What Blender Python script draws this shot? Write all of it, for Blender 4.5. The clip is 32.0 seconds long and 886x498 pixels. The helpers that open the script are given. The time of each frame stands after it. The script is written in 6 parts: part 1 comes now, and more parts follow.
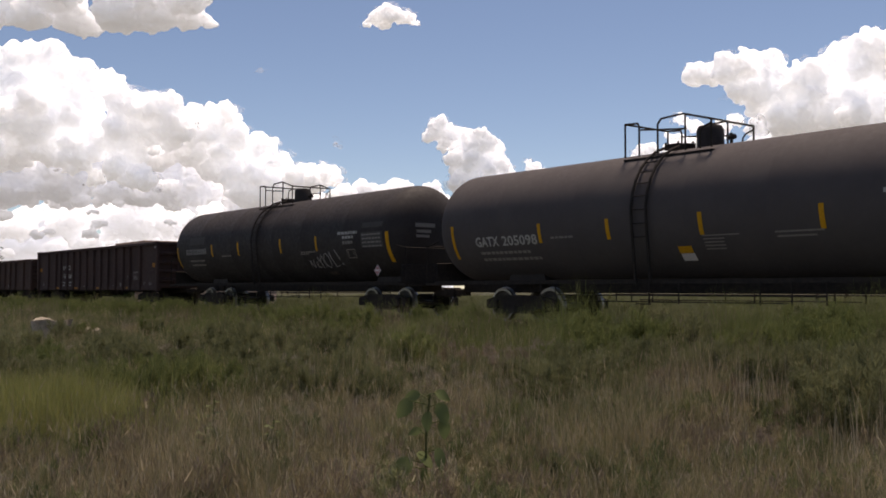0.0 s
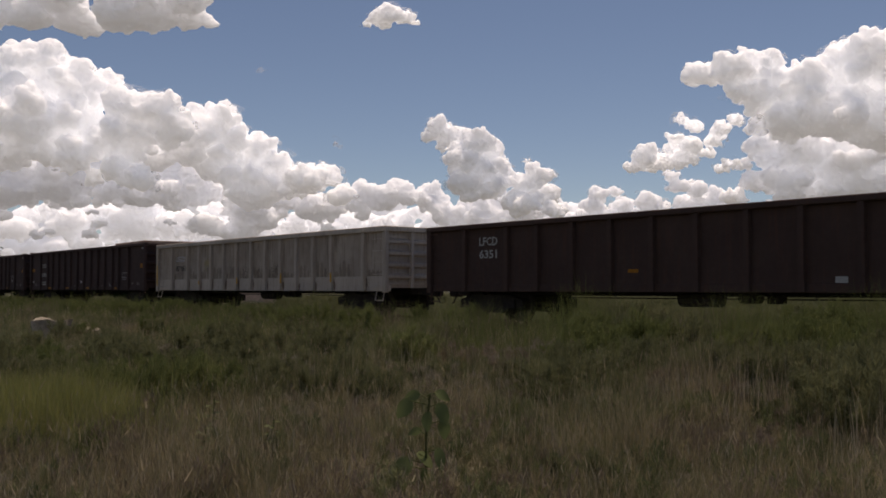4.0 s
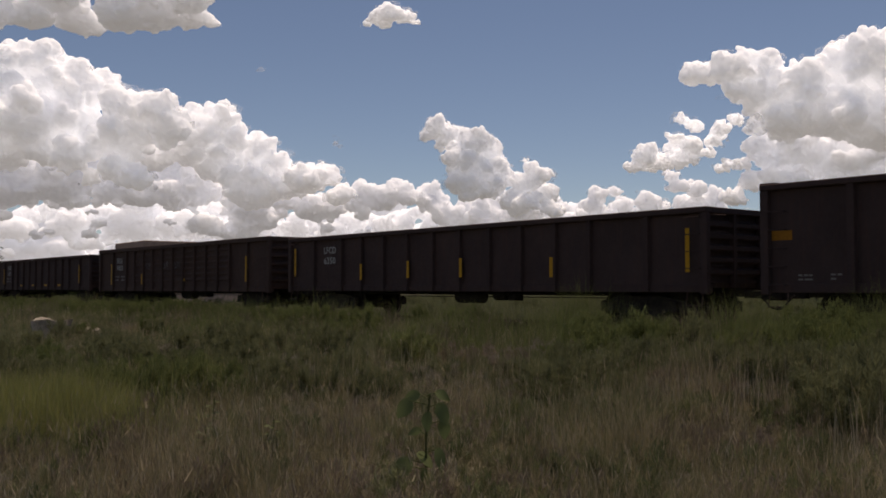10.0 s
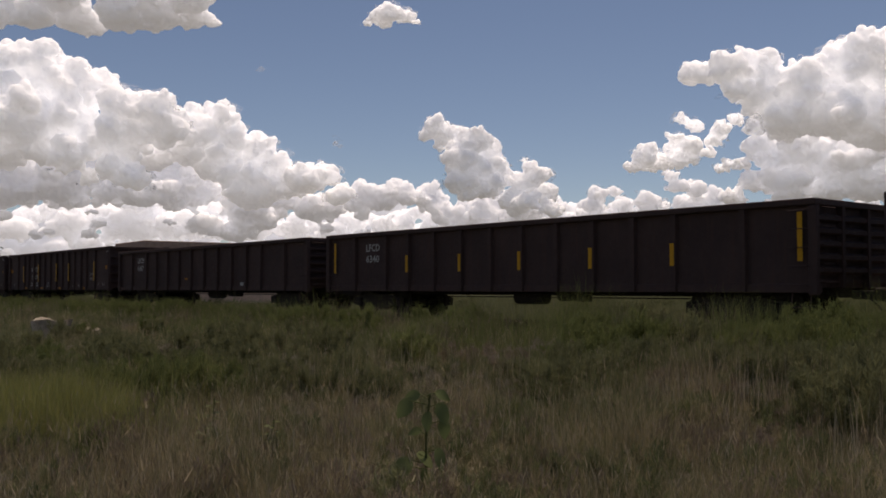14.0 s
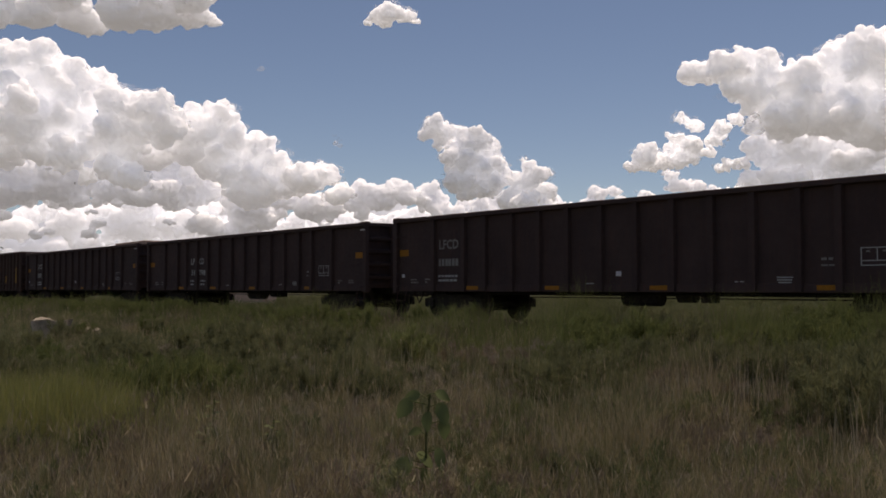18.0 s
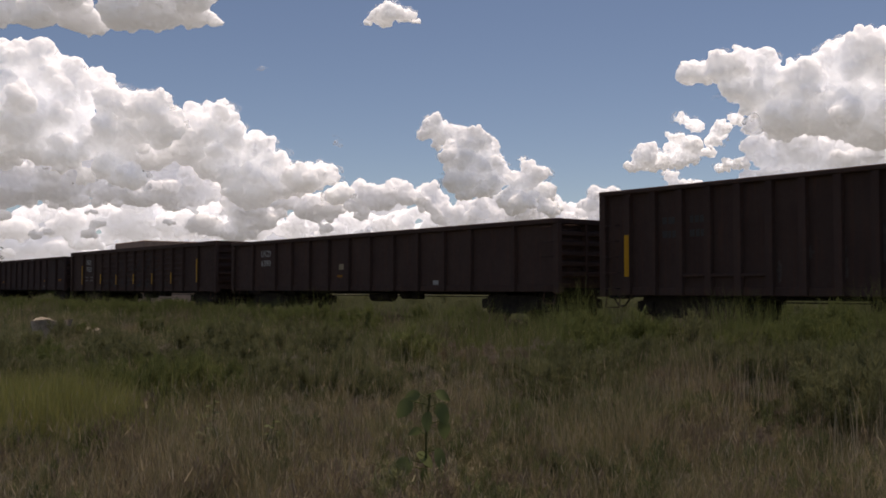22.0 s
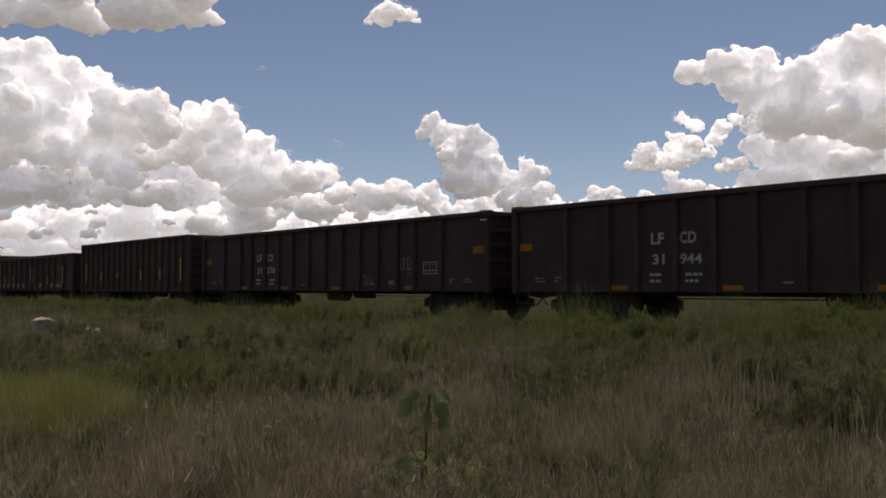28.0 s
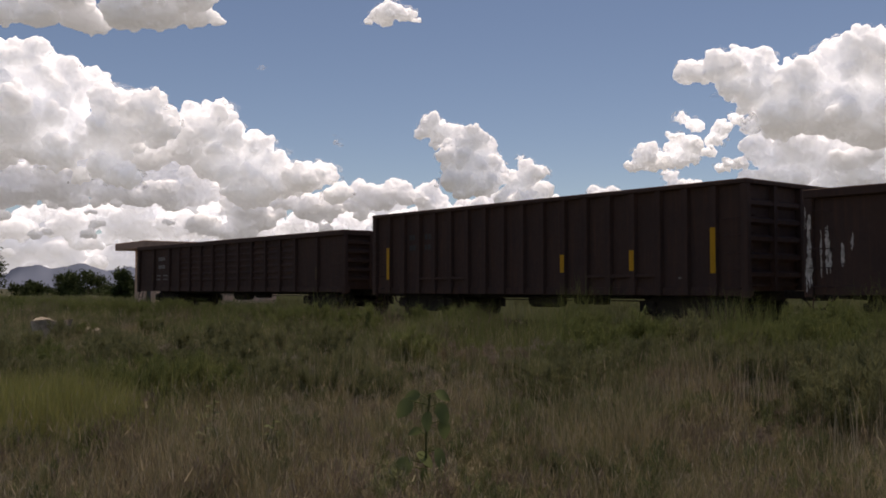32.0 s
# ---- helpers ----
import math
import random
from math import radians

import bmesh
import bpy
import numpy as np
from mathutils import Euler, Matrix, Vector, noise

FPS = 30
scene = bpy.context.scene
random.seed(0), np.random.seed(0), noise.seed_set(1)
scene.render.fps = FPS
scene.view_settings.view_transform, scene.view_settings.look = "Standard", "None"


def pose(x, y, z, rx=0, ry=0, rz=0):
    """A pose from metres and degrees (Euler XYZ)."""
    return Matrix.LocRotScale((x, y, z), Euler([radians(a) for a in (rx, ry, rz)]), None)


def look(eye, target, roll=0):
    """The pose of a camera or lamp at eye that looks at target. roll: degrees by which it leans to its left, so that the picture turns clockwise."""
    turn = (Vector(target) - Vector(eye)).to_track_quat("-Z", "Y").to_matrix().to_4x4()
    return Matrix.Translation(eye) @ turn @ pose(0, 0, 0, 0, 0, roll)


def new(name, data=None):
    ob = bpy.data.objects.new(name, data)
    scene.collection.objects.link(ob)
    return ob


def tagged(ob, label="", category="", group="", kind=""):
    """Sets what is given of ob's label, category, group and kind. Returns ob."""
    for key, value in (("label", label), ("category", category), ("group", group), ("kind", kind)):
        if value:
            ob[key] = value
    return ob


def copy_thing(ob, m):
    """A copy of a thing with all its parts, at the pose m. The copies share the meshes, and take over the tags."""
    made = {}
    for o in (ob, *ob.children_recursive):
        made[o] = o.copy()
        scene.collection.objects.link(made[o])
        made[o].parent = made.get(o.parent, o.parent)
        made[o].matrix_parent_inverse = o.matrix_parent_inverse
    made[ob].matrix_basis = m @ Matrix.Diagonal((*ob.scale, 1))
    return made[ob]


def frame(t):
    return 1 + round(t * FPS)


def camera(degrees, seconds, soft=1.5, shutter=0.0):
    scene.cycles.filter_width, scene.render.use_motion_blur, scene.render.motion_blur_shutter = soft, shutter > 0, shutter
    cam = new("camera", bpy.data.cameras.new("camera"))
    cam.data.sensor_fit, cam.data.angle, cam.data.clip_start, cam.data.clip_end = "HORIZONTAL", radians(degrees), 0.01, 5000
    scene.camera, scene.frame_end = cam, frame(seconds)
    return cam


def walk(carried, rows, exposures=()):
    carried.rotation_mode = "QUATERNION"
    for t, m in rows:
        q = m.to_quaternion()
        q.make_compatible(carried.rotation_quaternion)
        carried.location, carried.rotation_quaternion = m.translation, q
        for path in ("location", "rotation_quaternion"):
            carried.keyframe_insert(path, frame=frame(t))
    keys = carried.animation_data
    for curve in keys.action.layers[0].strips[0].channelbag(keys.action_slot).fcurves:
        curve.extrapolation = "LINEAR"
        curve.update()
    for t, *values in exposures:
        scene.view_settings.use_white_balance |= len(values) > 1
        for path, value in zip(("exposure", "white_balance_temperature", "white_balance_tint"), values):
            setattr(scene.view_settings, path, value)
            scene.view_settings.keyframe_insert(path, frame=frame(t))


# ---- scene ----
EYE = (0.0, 0.0, 1.55)
HEADING = radians(38.889)          # from the track's far end towards the train
FORWARD = Vector((-math.cos(HEADING), math.sin(HEADING), 0))
SIDE = Vector((math.sin(HEADING), math.cos(HEADING), 0))
RAIL = 0.65                      # top of the rails
TRACK_Y = 18.55                  # centre line of the track
cam = camera(49.07, 32.0, soft=1.8)
aim = Vector(EYE) + FORWARD * 100 + Vector((0, 0, 100 * math.tan(radians(2.315))))
walk(cam, [(0, look(EYE, aim)), (32, look(EYE, aim))], exposures=[(0, 0.8, 8150, 19), (2, 0.5, 8150, 19), (5, 0.15, 8150, 19), (14, 0.22, 8150, 19), (25, 0.3, 8150, 19), (32, 0.35, 8150, 19)])

# ---------------------------------------------------------------- light
SUN_ELEVATION, SUN_AZIMUTH = radians(73), radians(112)   # behind the train, high
sky = bpy.data.worlds.new("sky")
scene.world = sky
sky.use_nodes = True
nt = sky.node_tree
tex = nt.nodes.new("ShaderNodeTexSky")
tex.sky_type, tex.sun_disc = "NISHITA", False
tex.sun_elevation, tex.sun_rotation = SUN_ELEVATION, radians(90) - SUN_AZIMUTH
tex.altitude, tex.air_density, tex.dust_density, tex.ozone_density = 2000, 1.0, 0.4, 4.5
nt.links.new(tex.outputs[0], nt.nodes["Background"].inputs[0])
nt.nodes["Background"].inputs[1].default_value = 0.069
sun_data = bpy.data.lights.new("sun", "SUN")
sun_data.energy, sun_data.angle, sun_data.color = 2.6, radians(9), (1.0, 0.975, 0.94)
sun = new("sun", sun_data)
toward = Vector((math.cos(SUN_AZIMUTH) * math.cos(SUN_ELEVATION), math.sin(SUN_AZIMUTH) * math.cos(SUN_ELEVATION), math.sin(SUN_ELEVATION)))
sun.matrix_world = look(toward * 100, (0, 0, 0))


# ---------------------------------------------------------------- materials
class Nodes:
    """A node material, with short ways to add what most of them need."""

    def __init__(self, name, rough=0.8, metal=0.0, spec=0.3):
        self.m = bpy.data.materials.new(name)
        self.m.use_nodes = True
        self.t = self.m.node_tree
        self.b = self.t.nodes["Principled BSDF"]
        self.b.inputs["Roughness"].default_value = rough
        self.b.inputs["Metallic"].default_value = metal
        self.b.inputs["Specular IOR Level"].default_value = spec

    def add(self, kind, **values):
        n = self.t.nodes.new(kind)
        for k, v in values.items():
            n.inputs[k].default_value = v
        return n

    def link(self, a, b):
        self.t.links.new(a, b)

    def coords(self):
        return self.add("ShaderNodeTexCoord").outputs["Object"]

    def place(self):
        return self.add("ShaderNodeNewGeometry").outputs["Position"]

    def noise(self, scale, detail=4, rough=0.55, at=None, stretch=None):
        n = self.add("ShaderNodeTexNoise", Scale=scale, Detail=detail, Roughness=rough)
        src = at or self.coords()
        if stretch:
            mp = self.add("ShaderNodeMapping")
            mp.inputs["Scale"].default_value = stretch
            self.link(src, mp.inputs["Vector"])
            src = mp.outputs[0]
        self.link(src, n.inputs["Vector"])
        return n.outputs["Fac"]

    def ramp(self, fac, *stops):
        n = self.t.nodes.new("ShaderNodeValToRGB")
        e = n.color_ramp.elements
        while len(e) < len(stops):
            e.new(0.5)
        for s, (p, c) in zip(e, stops):
            s.position = p
            s.color = (*c, 1) if isinstance(c, tuple) else (c, c, c, 1)
        self.link(fac, n.inputs[0])
        return n.outputs[0]

    def mix(self, fac, a, b, mode="MIX"):
        n = self.t.nodes.new("ShaderNodeMix")
        n.data_type, n.blend_type = "RGBA", mode
        for sock, v in ((n.inputs[0], fac), (n.inputs[6], a), (n.inputs[7], b)):
            if isinstance(v, (int, float)):
                sock.default_value = v
            elif isinstance(v, tuple):
                sock.default_value = (*v, 1)
            else:
                self.link(v, sock)
        return n.outputs[2]

    def color(self, out):
        self.link(out, self.b.inputs["Base Color"])

    def rough(self, out):
        self.link(out, self.b.inputs["Roughness"])

    def bump(self, fac, strength=0.3, distance=0.01):
        n = self.add("ShaderNodeBump", Strength=strength, Distance=distance)
        self.link(fac, n.inputs["Height"])
        self.link(n.outputs[0], self.b.inputs["Normal"])


def painted_steel(name, base, rust, grime, amount=0.5, rough=0.72, spec=0.15):
    """Old paint: rust blooms, streaks that run down, dust towards no place in particular."""
    k = Nodes(name, rough, 0.0, spec)
    blotch = k.noise(0.9, 6, 0.6)
    fine = k.noise(9, 5, 0.6)
    streak = k.noise(2.2, 4, 0.6, stretch=(5.0, 5.0, 0.35))
    tint = k.add("ShaderNodeObjectInfo").outputs["Random"]
    c = k.mix(k.ramp(blotch, (0.35, 0.0), (0.7, 1.0)), base, grime)
    c = k.mix(k.ramp(streak, (0.5, 0.0), (0.75, amount)), c, rust)
    c = k.mix(k.ramp(fine, (0.62, 0.0), (0.72, amount * 0.7)), c, rust)
    c = k.mix(0.5, c, k.ramp(tint, (0.0, 0.72), (1.0, 1.0)), "MULTIPLY")
    k.color(c)
    k.rough(k.ramp(fine, (0.3, rough - 0.1), (0.7, rough + 0.25)))
    k.bump(k.mix(0.5, blotch, fine), 0.25, 0.012)
    return k.m


def plain(name, base, other, scale=20, rough=0.8, metal=0.0, spec=0.12):
    k = Nodes(name, rough, metal, spec)
    f = k.noise(scale, 4)
    k.color(k.mix(k.ramp(f, (0.3, 0.0), (0.7, 1.0)), base, other))
    k.bump(f, 0.15, 0.005)
    return k.m


DARK = painted_steel("weathered_dark_paint", (0.0612, 0.0381, 0.0343), (0.115, 0.0539, 0.0397), (0.0847, 0.0521, 0.046), 0.4)
BROWN = painted_steel("rust_brown_paint", (0.0894, 0.0492, 0.0377), (0.132, 0.0638, 0.0418), (0.0683, 0.0419, 0.0358), 0.6)
TALLB = painted_steel("dull_brown_black_paint", (0.0742, 0.0431, 0.0354), (0.132, 0.0588, 0.0388), (0.0932, 0.0569, 0.0464), 0.5)
WHITE = painted_steel("chalky_grey_white_paint", (0.612, 0.51, 0.425), (0.238, 0.162, 0.115), (0.459, 0.374, 0.31), 0.45)
STAINED = painted_steel("stained_grey_white_paint", (0.493, 0.399, 0.327), (0.187, 0.123, 0.085), (0.323, 0.255, 0.204), 0.7)
GRIMY = painted_steel("grime_over_paint", (0.352, 0.276, 0.22), (0.16, 0.104, 0.072), (0.24, 0.184, 0.144), 0.8)
RUST = plain("dark_rust_stain", (0.14, 0.092, 0.07), (0.26, 0.19, 0.145), 9, 0.9)
TANKGREY = painted_steel("dusty_black_tank_paint", (0.0918, 0.0783, 0.0783), (0.119, 0.0918, 0.081), (0.108, 0.0945, 0.0918), 0.2, 0.8, 0.12)
TANK = painted_steel("tank_black_paint", (0.0331, 0.0275, 0.027), (0.0561, 0.0408, 0.0344), (0.0485, 0.0408, 0.0388), 0.25, 0.66, 0.18)
DUST = plain("pale_dust", (0.34, 0.28, 0.235), (0.20, 0.16, 0.13), 5, 0.95)
CHALK = plain("chalky_white_streak", (0.75, 0.663, 0.587), (0.325, 0.275, 0.237), 12, 0.9)
RUSTTAPE = plain("dulled_tape", (0.13, 0.085, 0.05), (0.09, 0.06, 0.04), 15, 0.9)
UNDER = plain("greasy_cast_steel", (0.0252, 0.021, 0.0196), (0.0448, 0.0364, 0.0308), 12, 0.9, 0.0, 0.1)
WHEEL = plain("wheel_steel", (0.05, 0.045, 0.04), (0.028, 0.024, 0.022), 14, 0.5, 0.6)
TREAD = plain("polished_wheel_rim", (0.26, 0.25, 0.24), (0.17, 0.165, 0.16), 30, 0.35, 1.0)
LETTER = plain("worn_white_lettering", (0.50, 0.48, 0.45), (0.28, 0.27, 0.25), 45, 0.8)
LETTER2 = plain("faded_small_lettering", (0.300, 0.275, 0.252), (0.165, 0.152, 0.140), 60, 0.85)
BLACKLET = plain("black_lettering", (0.025, 0.025, 0.025), (0.06, 0.055, 0.05), 50, 0.8)
YELLOW = plain("yellow_reflective_tape", (0.66, 0.33, 0.02), (0.50, 0.23, 0.014), 30, 0.5)
ORANGE = plain("faded_orange_tape", (0.42, 0.169, 0.018), (0.28, 0.111, 0.0144), 25, 0.6)
SPRAY = plain("thin_white_spray_paint", (0.22, 0.21, 0.205), (0.075, 0.07, 0.067), 3, 0.8)
CHALKLINE = plain("thin_pale_spray_line", (0.34, 0.32, 0.31), (0.16, 0.15, 0.145), 9, 0.85)
SPRAY2 = plain("white_spray_lines", (0.50, 0.48, 0.47), (0.22, 0.21, 0.20), 10, 0.8)
WASH = painted_steel("thin_white_wash", (0.150, 0.136, 0.130), (0.060, 0.050, 0.046), (0.270, 0.250, 0.240), 0.7)
SMEAR = plain("faint_pale_smear", (0.115, 0.088, 0.078), (0.060, 0.046, 0.041), 7, 0.9)
PATCH = plain("grey_repaint_patch", (0.085, 0.078, 0.074), (0.060, 0.056, 0.054), 12, 0.8)
PINK = plain("placard_pink_red", (0.50, 0.20, 0.20), (0.40, 0.15, 0.15), 40, 0.6)
PAPER = plain("placard_white", (0.70, 0.66, 0.66), (0.55, 0.50, 0.50), 40, 0.6)
STENCIL = plain("ochre_paint_blotch", (0.40, 0.30, 0.15), (0.36, 0.30, 0.235), 4, 0.8)
WOODTIE = plain("grey_sleeper_wood", (0.12, 0.10, 0.085), (0.07, 0.058, 0.05), 14, 0.9)
RAILM = plain("rail_steel", (0.12, 0.075, 0.05), (0.08, 0.05, 0.035), 20, 0.6, 0.3)
STONE = plain("ballast_stone", (0.20, 0.185, 0.165), (0.11, 0.10, 0.09), 3, 0.9)
CONCRETE = plain("weathered_concrete", (0.419, 0.353, 0.275), (0.209, 0.169, 0.13), 6, 0.9)
PLASTER = plain("tan_plaster_wall", (0.728, 0.48, 0.345), (0.572, 0.372, 0.27), 3, 0.9)
FASCIA = plain("brown_roof_fascia", (0.448, 0.3, 0.232), (0.32, 0.217, 0.167), 4, 0.85)
DOORM = plain("dark_door_paint", (0.06, 0.05, 0.045), (0.045, 0.04, 0.036), 10, 0.7)


def leaf_material(name, stops, big=0.35, trans=0.25, rough=0.75):
    """Blades and leaves: colour drifts over the field and from piece to piece."""
    k = Nodes(name, rough, 0.0, 0.12)
    wide = k.noise(big, 3, 0.6, at=k.place())
    tuft = k.noise(2.6, 2, 0.5, at=k.place())
    patch = k.mix(0.5, k.ramp(wide, (0.32, 0.0), (0.68, 1.0)), k.ramp(tuft, (0.32, 0.0), (0.68, 1.0)))
    rnd = k.add("ShaderNodeNewGeometry").outputs["Random Per Island"]
    f = k.add("ShaderNodeMath")
    f.operation = "MULTIPLY_ADD"
    f.inputs[1].default_value = 0.36
    k.link(rnd, f.inputs[0])
    g = k.add("ShaderNodeMath")
    g.operation = "MULTIPLY"
    g.inputs[1].default_value = 0.70
    k.link(patch, g.inputs[0])
    k.link(g.outputs[0], f.inputs[2])
    c = k.ramp(f.outputs[0], *stops)
    k.color(c)
    tr = k.add("ShaderNodeBsdfTranslucent")
    k.link(c, tr.inputs["Color"])
    mx = k.add("ShaderNodeMixShader", Fac=trans)
    out = k.t.nodes["Material Output"]
    k.link(k.b.outputs[0], mx.inputs[1])
    k.link(tr.outputs[0], mx.inputs[2])
    k.link(mx.outputs[0], out.inputs["Surface"])
    return k.m


STRAW = leaf_material("dry_grass", ((0.1, (0.117, 0.114, 0.0595)), (0.4, (0.227, 0.192, 0.105)), (0.7, (0.358, 0.297, 0.18)), (1.0, (0.518, 0.445, 0.305))), 0.45, 0.35)
GREEN = leaf_material("green_grass", ((0.1, (0.0667, 0.0832, 0.0343)), (0.45, (0.119, 0.136, 0.0605)), (0.75, (0.205, 0.209, 0.1)), (1.0, (0.306, 0.297, 0.174))), 0.45, 0.35)
WEED = leaf_material("weed_green", ((0.1, (0.0913, 0.106, 0.0371)), (0.5, (0.143, 0.165, 0.059)), (0.9, (0.221, 0.235, 0.092))), 0.35, 0.35)
SAGE = leaf_material("dark_shrub_leaf", ((0.1, (0.0967, 0.103, 0.0506)), (0.5, (0.157, 0.16, 0.0781)), (0.9, (0.23, 0.229, 0.117))), 0.35, 0.35)
LIME = leaf_material("yellow_green_grass", ((0.1, (0.179, 0.18, 0.0566)), (0.5, (0.261, 0.258, 0.0865)), (0.9, (0.355, 0.339, 0.136))), 0.35, 0.35)
SEED = leaf_material("seed_heads", ((0.2, (0.310, 0.238, 0.140)), (0.9, (0.496, 0.402, 0.280))))
BROAD = leaf_material("broad_leaf", ((0.1, (0.115, 0.140, 0.052)), (0.9, (0.205, 0.235, 0.095))), 3.0, 0.45, 0.65)
STEM = plain("weed_stem", (0.07, 0.09, 0.03), (0.10, 0.10, 0.04), 20, 0.8)
TWIGS = leaf_material("bleached_twigs", ((0.1, (0.19, 0.157, 0.114)), (0.5, (0.287, 0.244, 0.181)), (0.9, (0.397, 0.335, 0.257))), 0.6, 0.2)
BRUSH = leaf_material("dead_brush", ((0.1, (0.123, 0.095, 0.0686)), (0.5, (0.195, 0.151, 0.108)), (0.9, (0.294, 0.232, 0.184))), 0.35, 0.3)
TREELEAF = leaf_material("tree_leaf", ((0.1, (0.020, 0.032, 0.012)), (0.9, (0.055, 0.072, 0.026))), 0.4)
BARK = plain("bark", (0.10, 0.075, 0.055), (0.06, 0.045, 0.035), 12, 0.9)


def ground_material():
    k = Nodes("dry_soil", 0.95, 0, 0.1)
    a = k.noise(0.15, 5, 0.6, at=k.place())
    b = k.noise(6, 6, 0.65, at=k.place())
    c = k.mix(k.ramp(a, (0.35, 0.0), (0.65, 1.0)), (0.068, 0.061, 0.037), (0.054, 0.057, 0.028))
    c = k.mix(k.ramp(b, (0.45, 0.0), (0.7, 1.0)), c, (0.050, 0.047, 0.027))
    k.color(c)
    k.bump(b, 0.6, 0.05)
    return k.m


def cloud_material(name, deep, glow=0.0, white=(0.985, 0.985, 0.985)):
    """Vapour, far off: light wanders deep into it and comes out soft; an even glow is added."""
    k = Nodes(name, 1.0, 0, 0)
    k.b.inputs["Base Color"].default_value = (*white, 1)
    k.b.inputs["Subsurface Weight"].default_value = 1.0
    k.b.inputs["Subsurface Radius"].default_value = (1.0, 1.0, 1.0)
    k.b.inputs["Subsurface Scale"].default_value = deep
    # bluish emission stands in for light scattered through to the backlit side
    k.b.inputs["Emission Color"].default_value = (0.77, 0.84, 0.97, 1)
    k.b.inputs["Emission Strength"].default_value = glow
    return k.m


def veil_material(name, thin):
    """Torn vapour that lets most of what is behind it through."""
    k = Nodes(name, 1.0, 0, 0)
    k.b.inputs["Base Color"].default_value = (0.95, 0.955, 0.965, 1)
    back = k.add("ShaderNodeBsdfTranslucent", Color=(0.95, 0.955, 0.965, 1))
    lit = k.add("ShaderNodeMixShader", Fac=0.5)
    k.link(k.b.outputs[0], lit.inputs[1])
    k.link(back.outputs[0], lit.inputs[2])
    torn = k.ramp(k.noise(0.022, 8, 0.62), (0.42, 0.0), (0.66, thin))
    clear = k.add("ShaderNodeBsdfTransparent")
    mx = k.add("ShaderNodeMixShader")
    k.link(torn, mx.inputs[0])
    k.link(clear.outputs[0], mx.inputs[1])
    k.link(lit.outputs[0], mx.inputs[2])
    k.link(mx.outputs[0], k.t.nodes["Material Output"].inputs["Surface"])
    return k.m


SOIL = ground_material()
CLOUD = cloud_material("cumulus_white", 85, 0.225)
# duller whites and other glows put shade and haze into these clouds
CLOUDLOW = cloud_material("cumulus_far", 120, 0.185, (0.70, 0.715, 0.745))
CLOUDBASE = cloud_material("shaded_cumulus", 75, 0.155, (0.88, 0.895, 0.92))
HAZE = cloud_material("hazy_cloud", 200, 0.33, (0.62, 0.635, 0.66))
VEIL = veil_material("torn_vapour", 0.34)


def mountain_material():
    k = Nodes("haze_tinted_rock", 1.0, 0, 0)
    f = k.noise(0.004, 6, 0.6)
    # the haze of distance is mixed into the base colour as pale blue
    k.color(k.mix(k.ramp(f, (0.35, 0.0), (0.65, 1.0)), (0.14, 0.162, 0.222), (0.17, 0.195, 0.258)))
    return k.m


MOUNTAIN = mountain_material()


# ---------------------------------------------------------------- mesh helpers
def link_mesh(name, me, material, parent=None, at=None):
    ob = new(name, me)
    if material and not me.materials:
        me.materials.append(material)
    if parent:
        ob.parent = parent
    if at is not None:
        ob.matrix_basis = at
    return ob


def part(name, me, material, parent, label="", at=None):
    """One mesh (a bmesh, or mesh data to share) as a part of a thing."""
    if isinstance(me, bmesh.types.BMesh):
        bm, me = me, bpy.data.meshes.new(name)
        bm.to_mesh(me)
        bm.free()
    ob = link_mesh(name, me, material, parent, at)
    return tagged(ob, label)


CACHE = {}


def shared(key, build, material):
    """Mesh data made once for a key by build(bm), to share between alike parts."""
    if key not in CACHE:
        bm = bmesh.new()
        build(bm)
        bmesh.ops.recalc_face_normals(bm, faces=bm.faces)
        me = bpy.data.meshes.new(key[0] if isinstance(key, tuple) else key)
        bm.to_mesh(me)
        bm.free()
        me.materials.append(material)
        CACHE[key] = me
    return CACHE[key]


def box(bm, x0, x1, y0, y1, z0, z1, bevel=0.0):
    r = bmesh.ops.create_cube(bm, size=1, matrix=Matrix.Translation(((x0 + x1) / 2, (y0 + y1) / 2, (z0 + z1) / 2)) @ Matrix.Diagonal((x1 - x0, y1 - y0, z1 - z0, 1)))
    if bevel:
        es = list({e for v in r["verts"] for e in v.link_edges})
        bmesh.ops.bevel(bm, geom=es, offset=bevel, segments=1, affect="EDGES")


def rod(bm, a, b, r, seg=8, r2=None):
    a, b = Vector(a), Vector(b)
    d = b - a
    m = Matrix.Translation((a + b) / 2) @ d.to_track_quat("Z", "Y").to_matrix().to_4x4()
    bmesh.ops.create_cone(bm, cap_ends=True, segments=seg, radius1=r, radius2=r if r2 is None else r2, depth=d.length, matrix=m)


def pipe(bm, points, r, seg=6):
    for a, b in zip(points, points[1:]):
        rod(bm, a, b, r, seg)


def prism(bm, outline, axis, a, b):
    """A closed outline of 2D points, pushed from a to b along an axis (0 x, 1 y, 2 z)."""
    def at(p, d):
        q = list(p)
        q.insert(axis, d)
        return q
    lo = [bm.verts.new(at(p, a)) for p in outline]
    hi = [bm.verts.new(at(p, b)) for p in outline]
    n = len(outline)
    for i in range(n):
        bm.faces.new((lo[i], lo[(i + 1) % n], hi[(i + 1) % n], hi[i]))
    bm.faces.new(lo[::-1])
    bm.faces.new(hi)


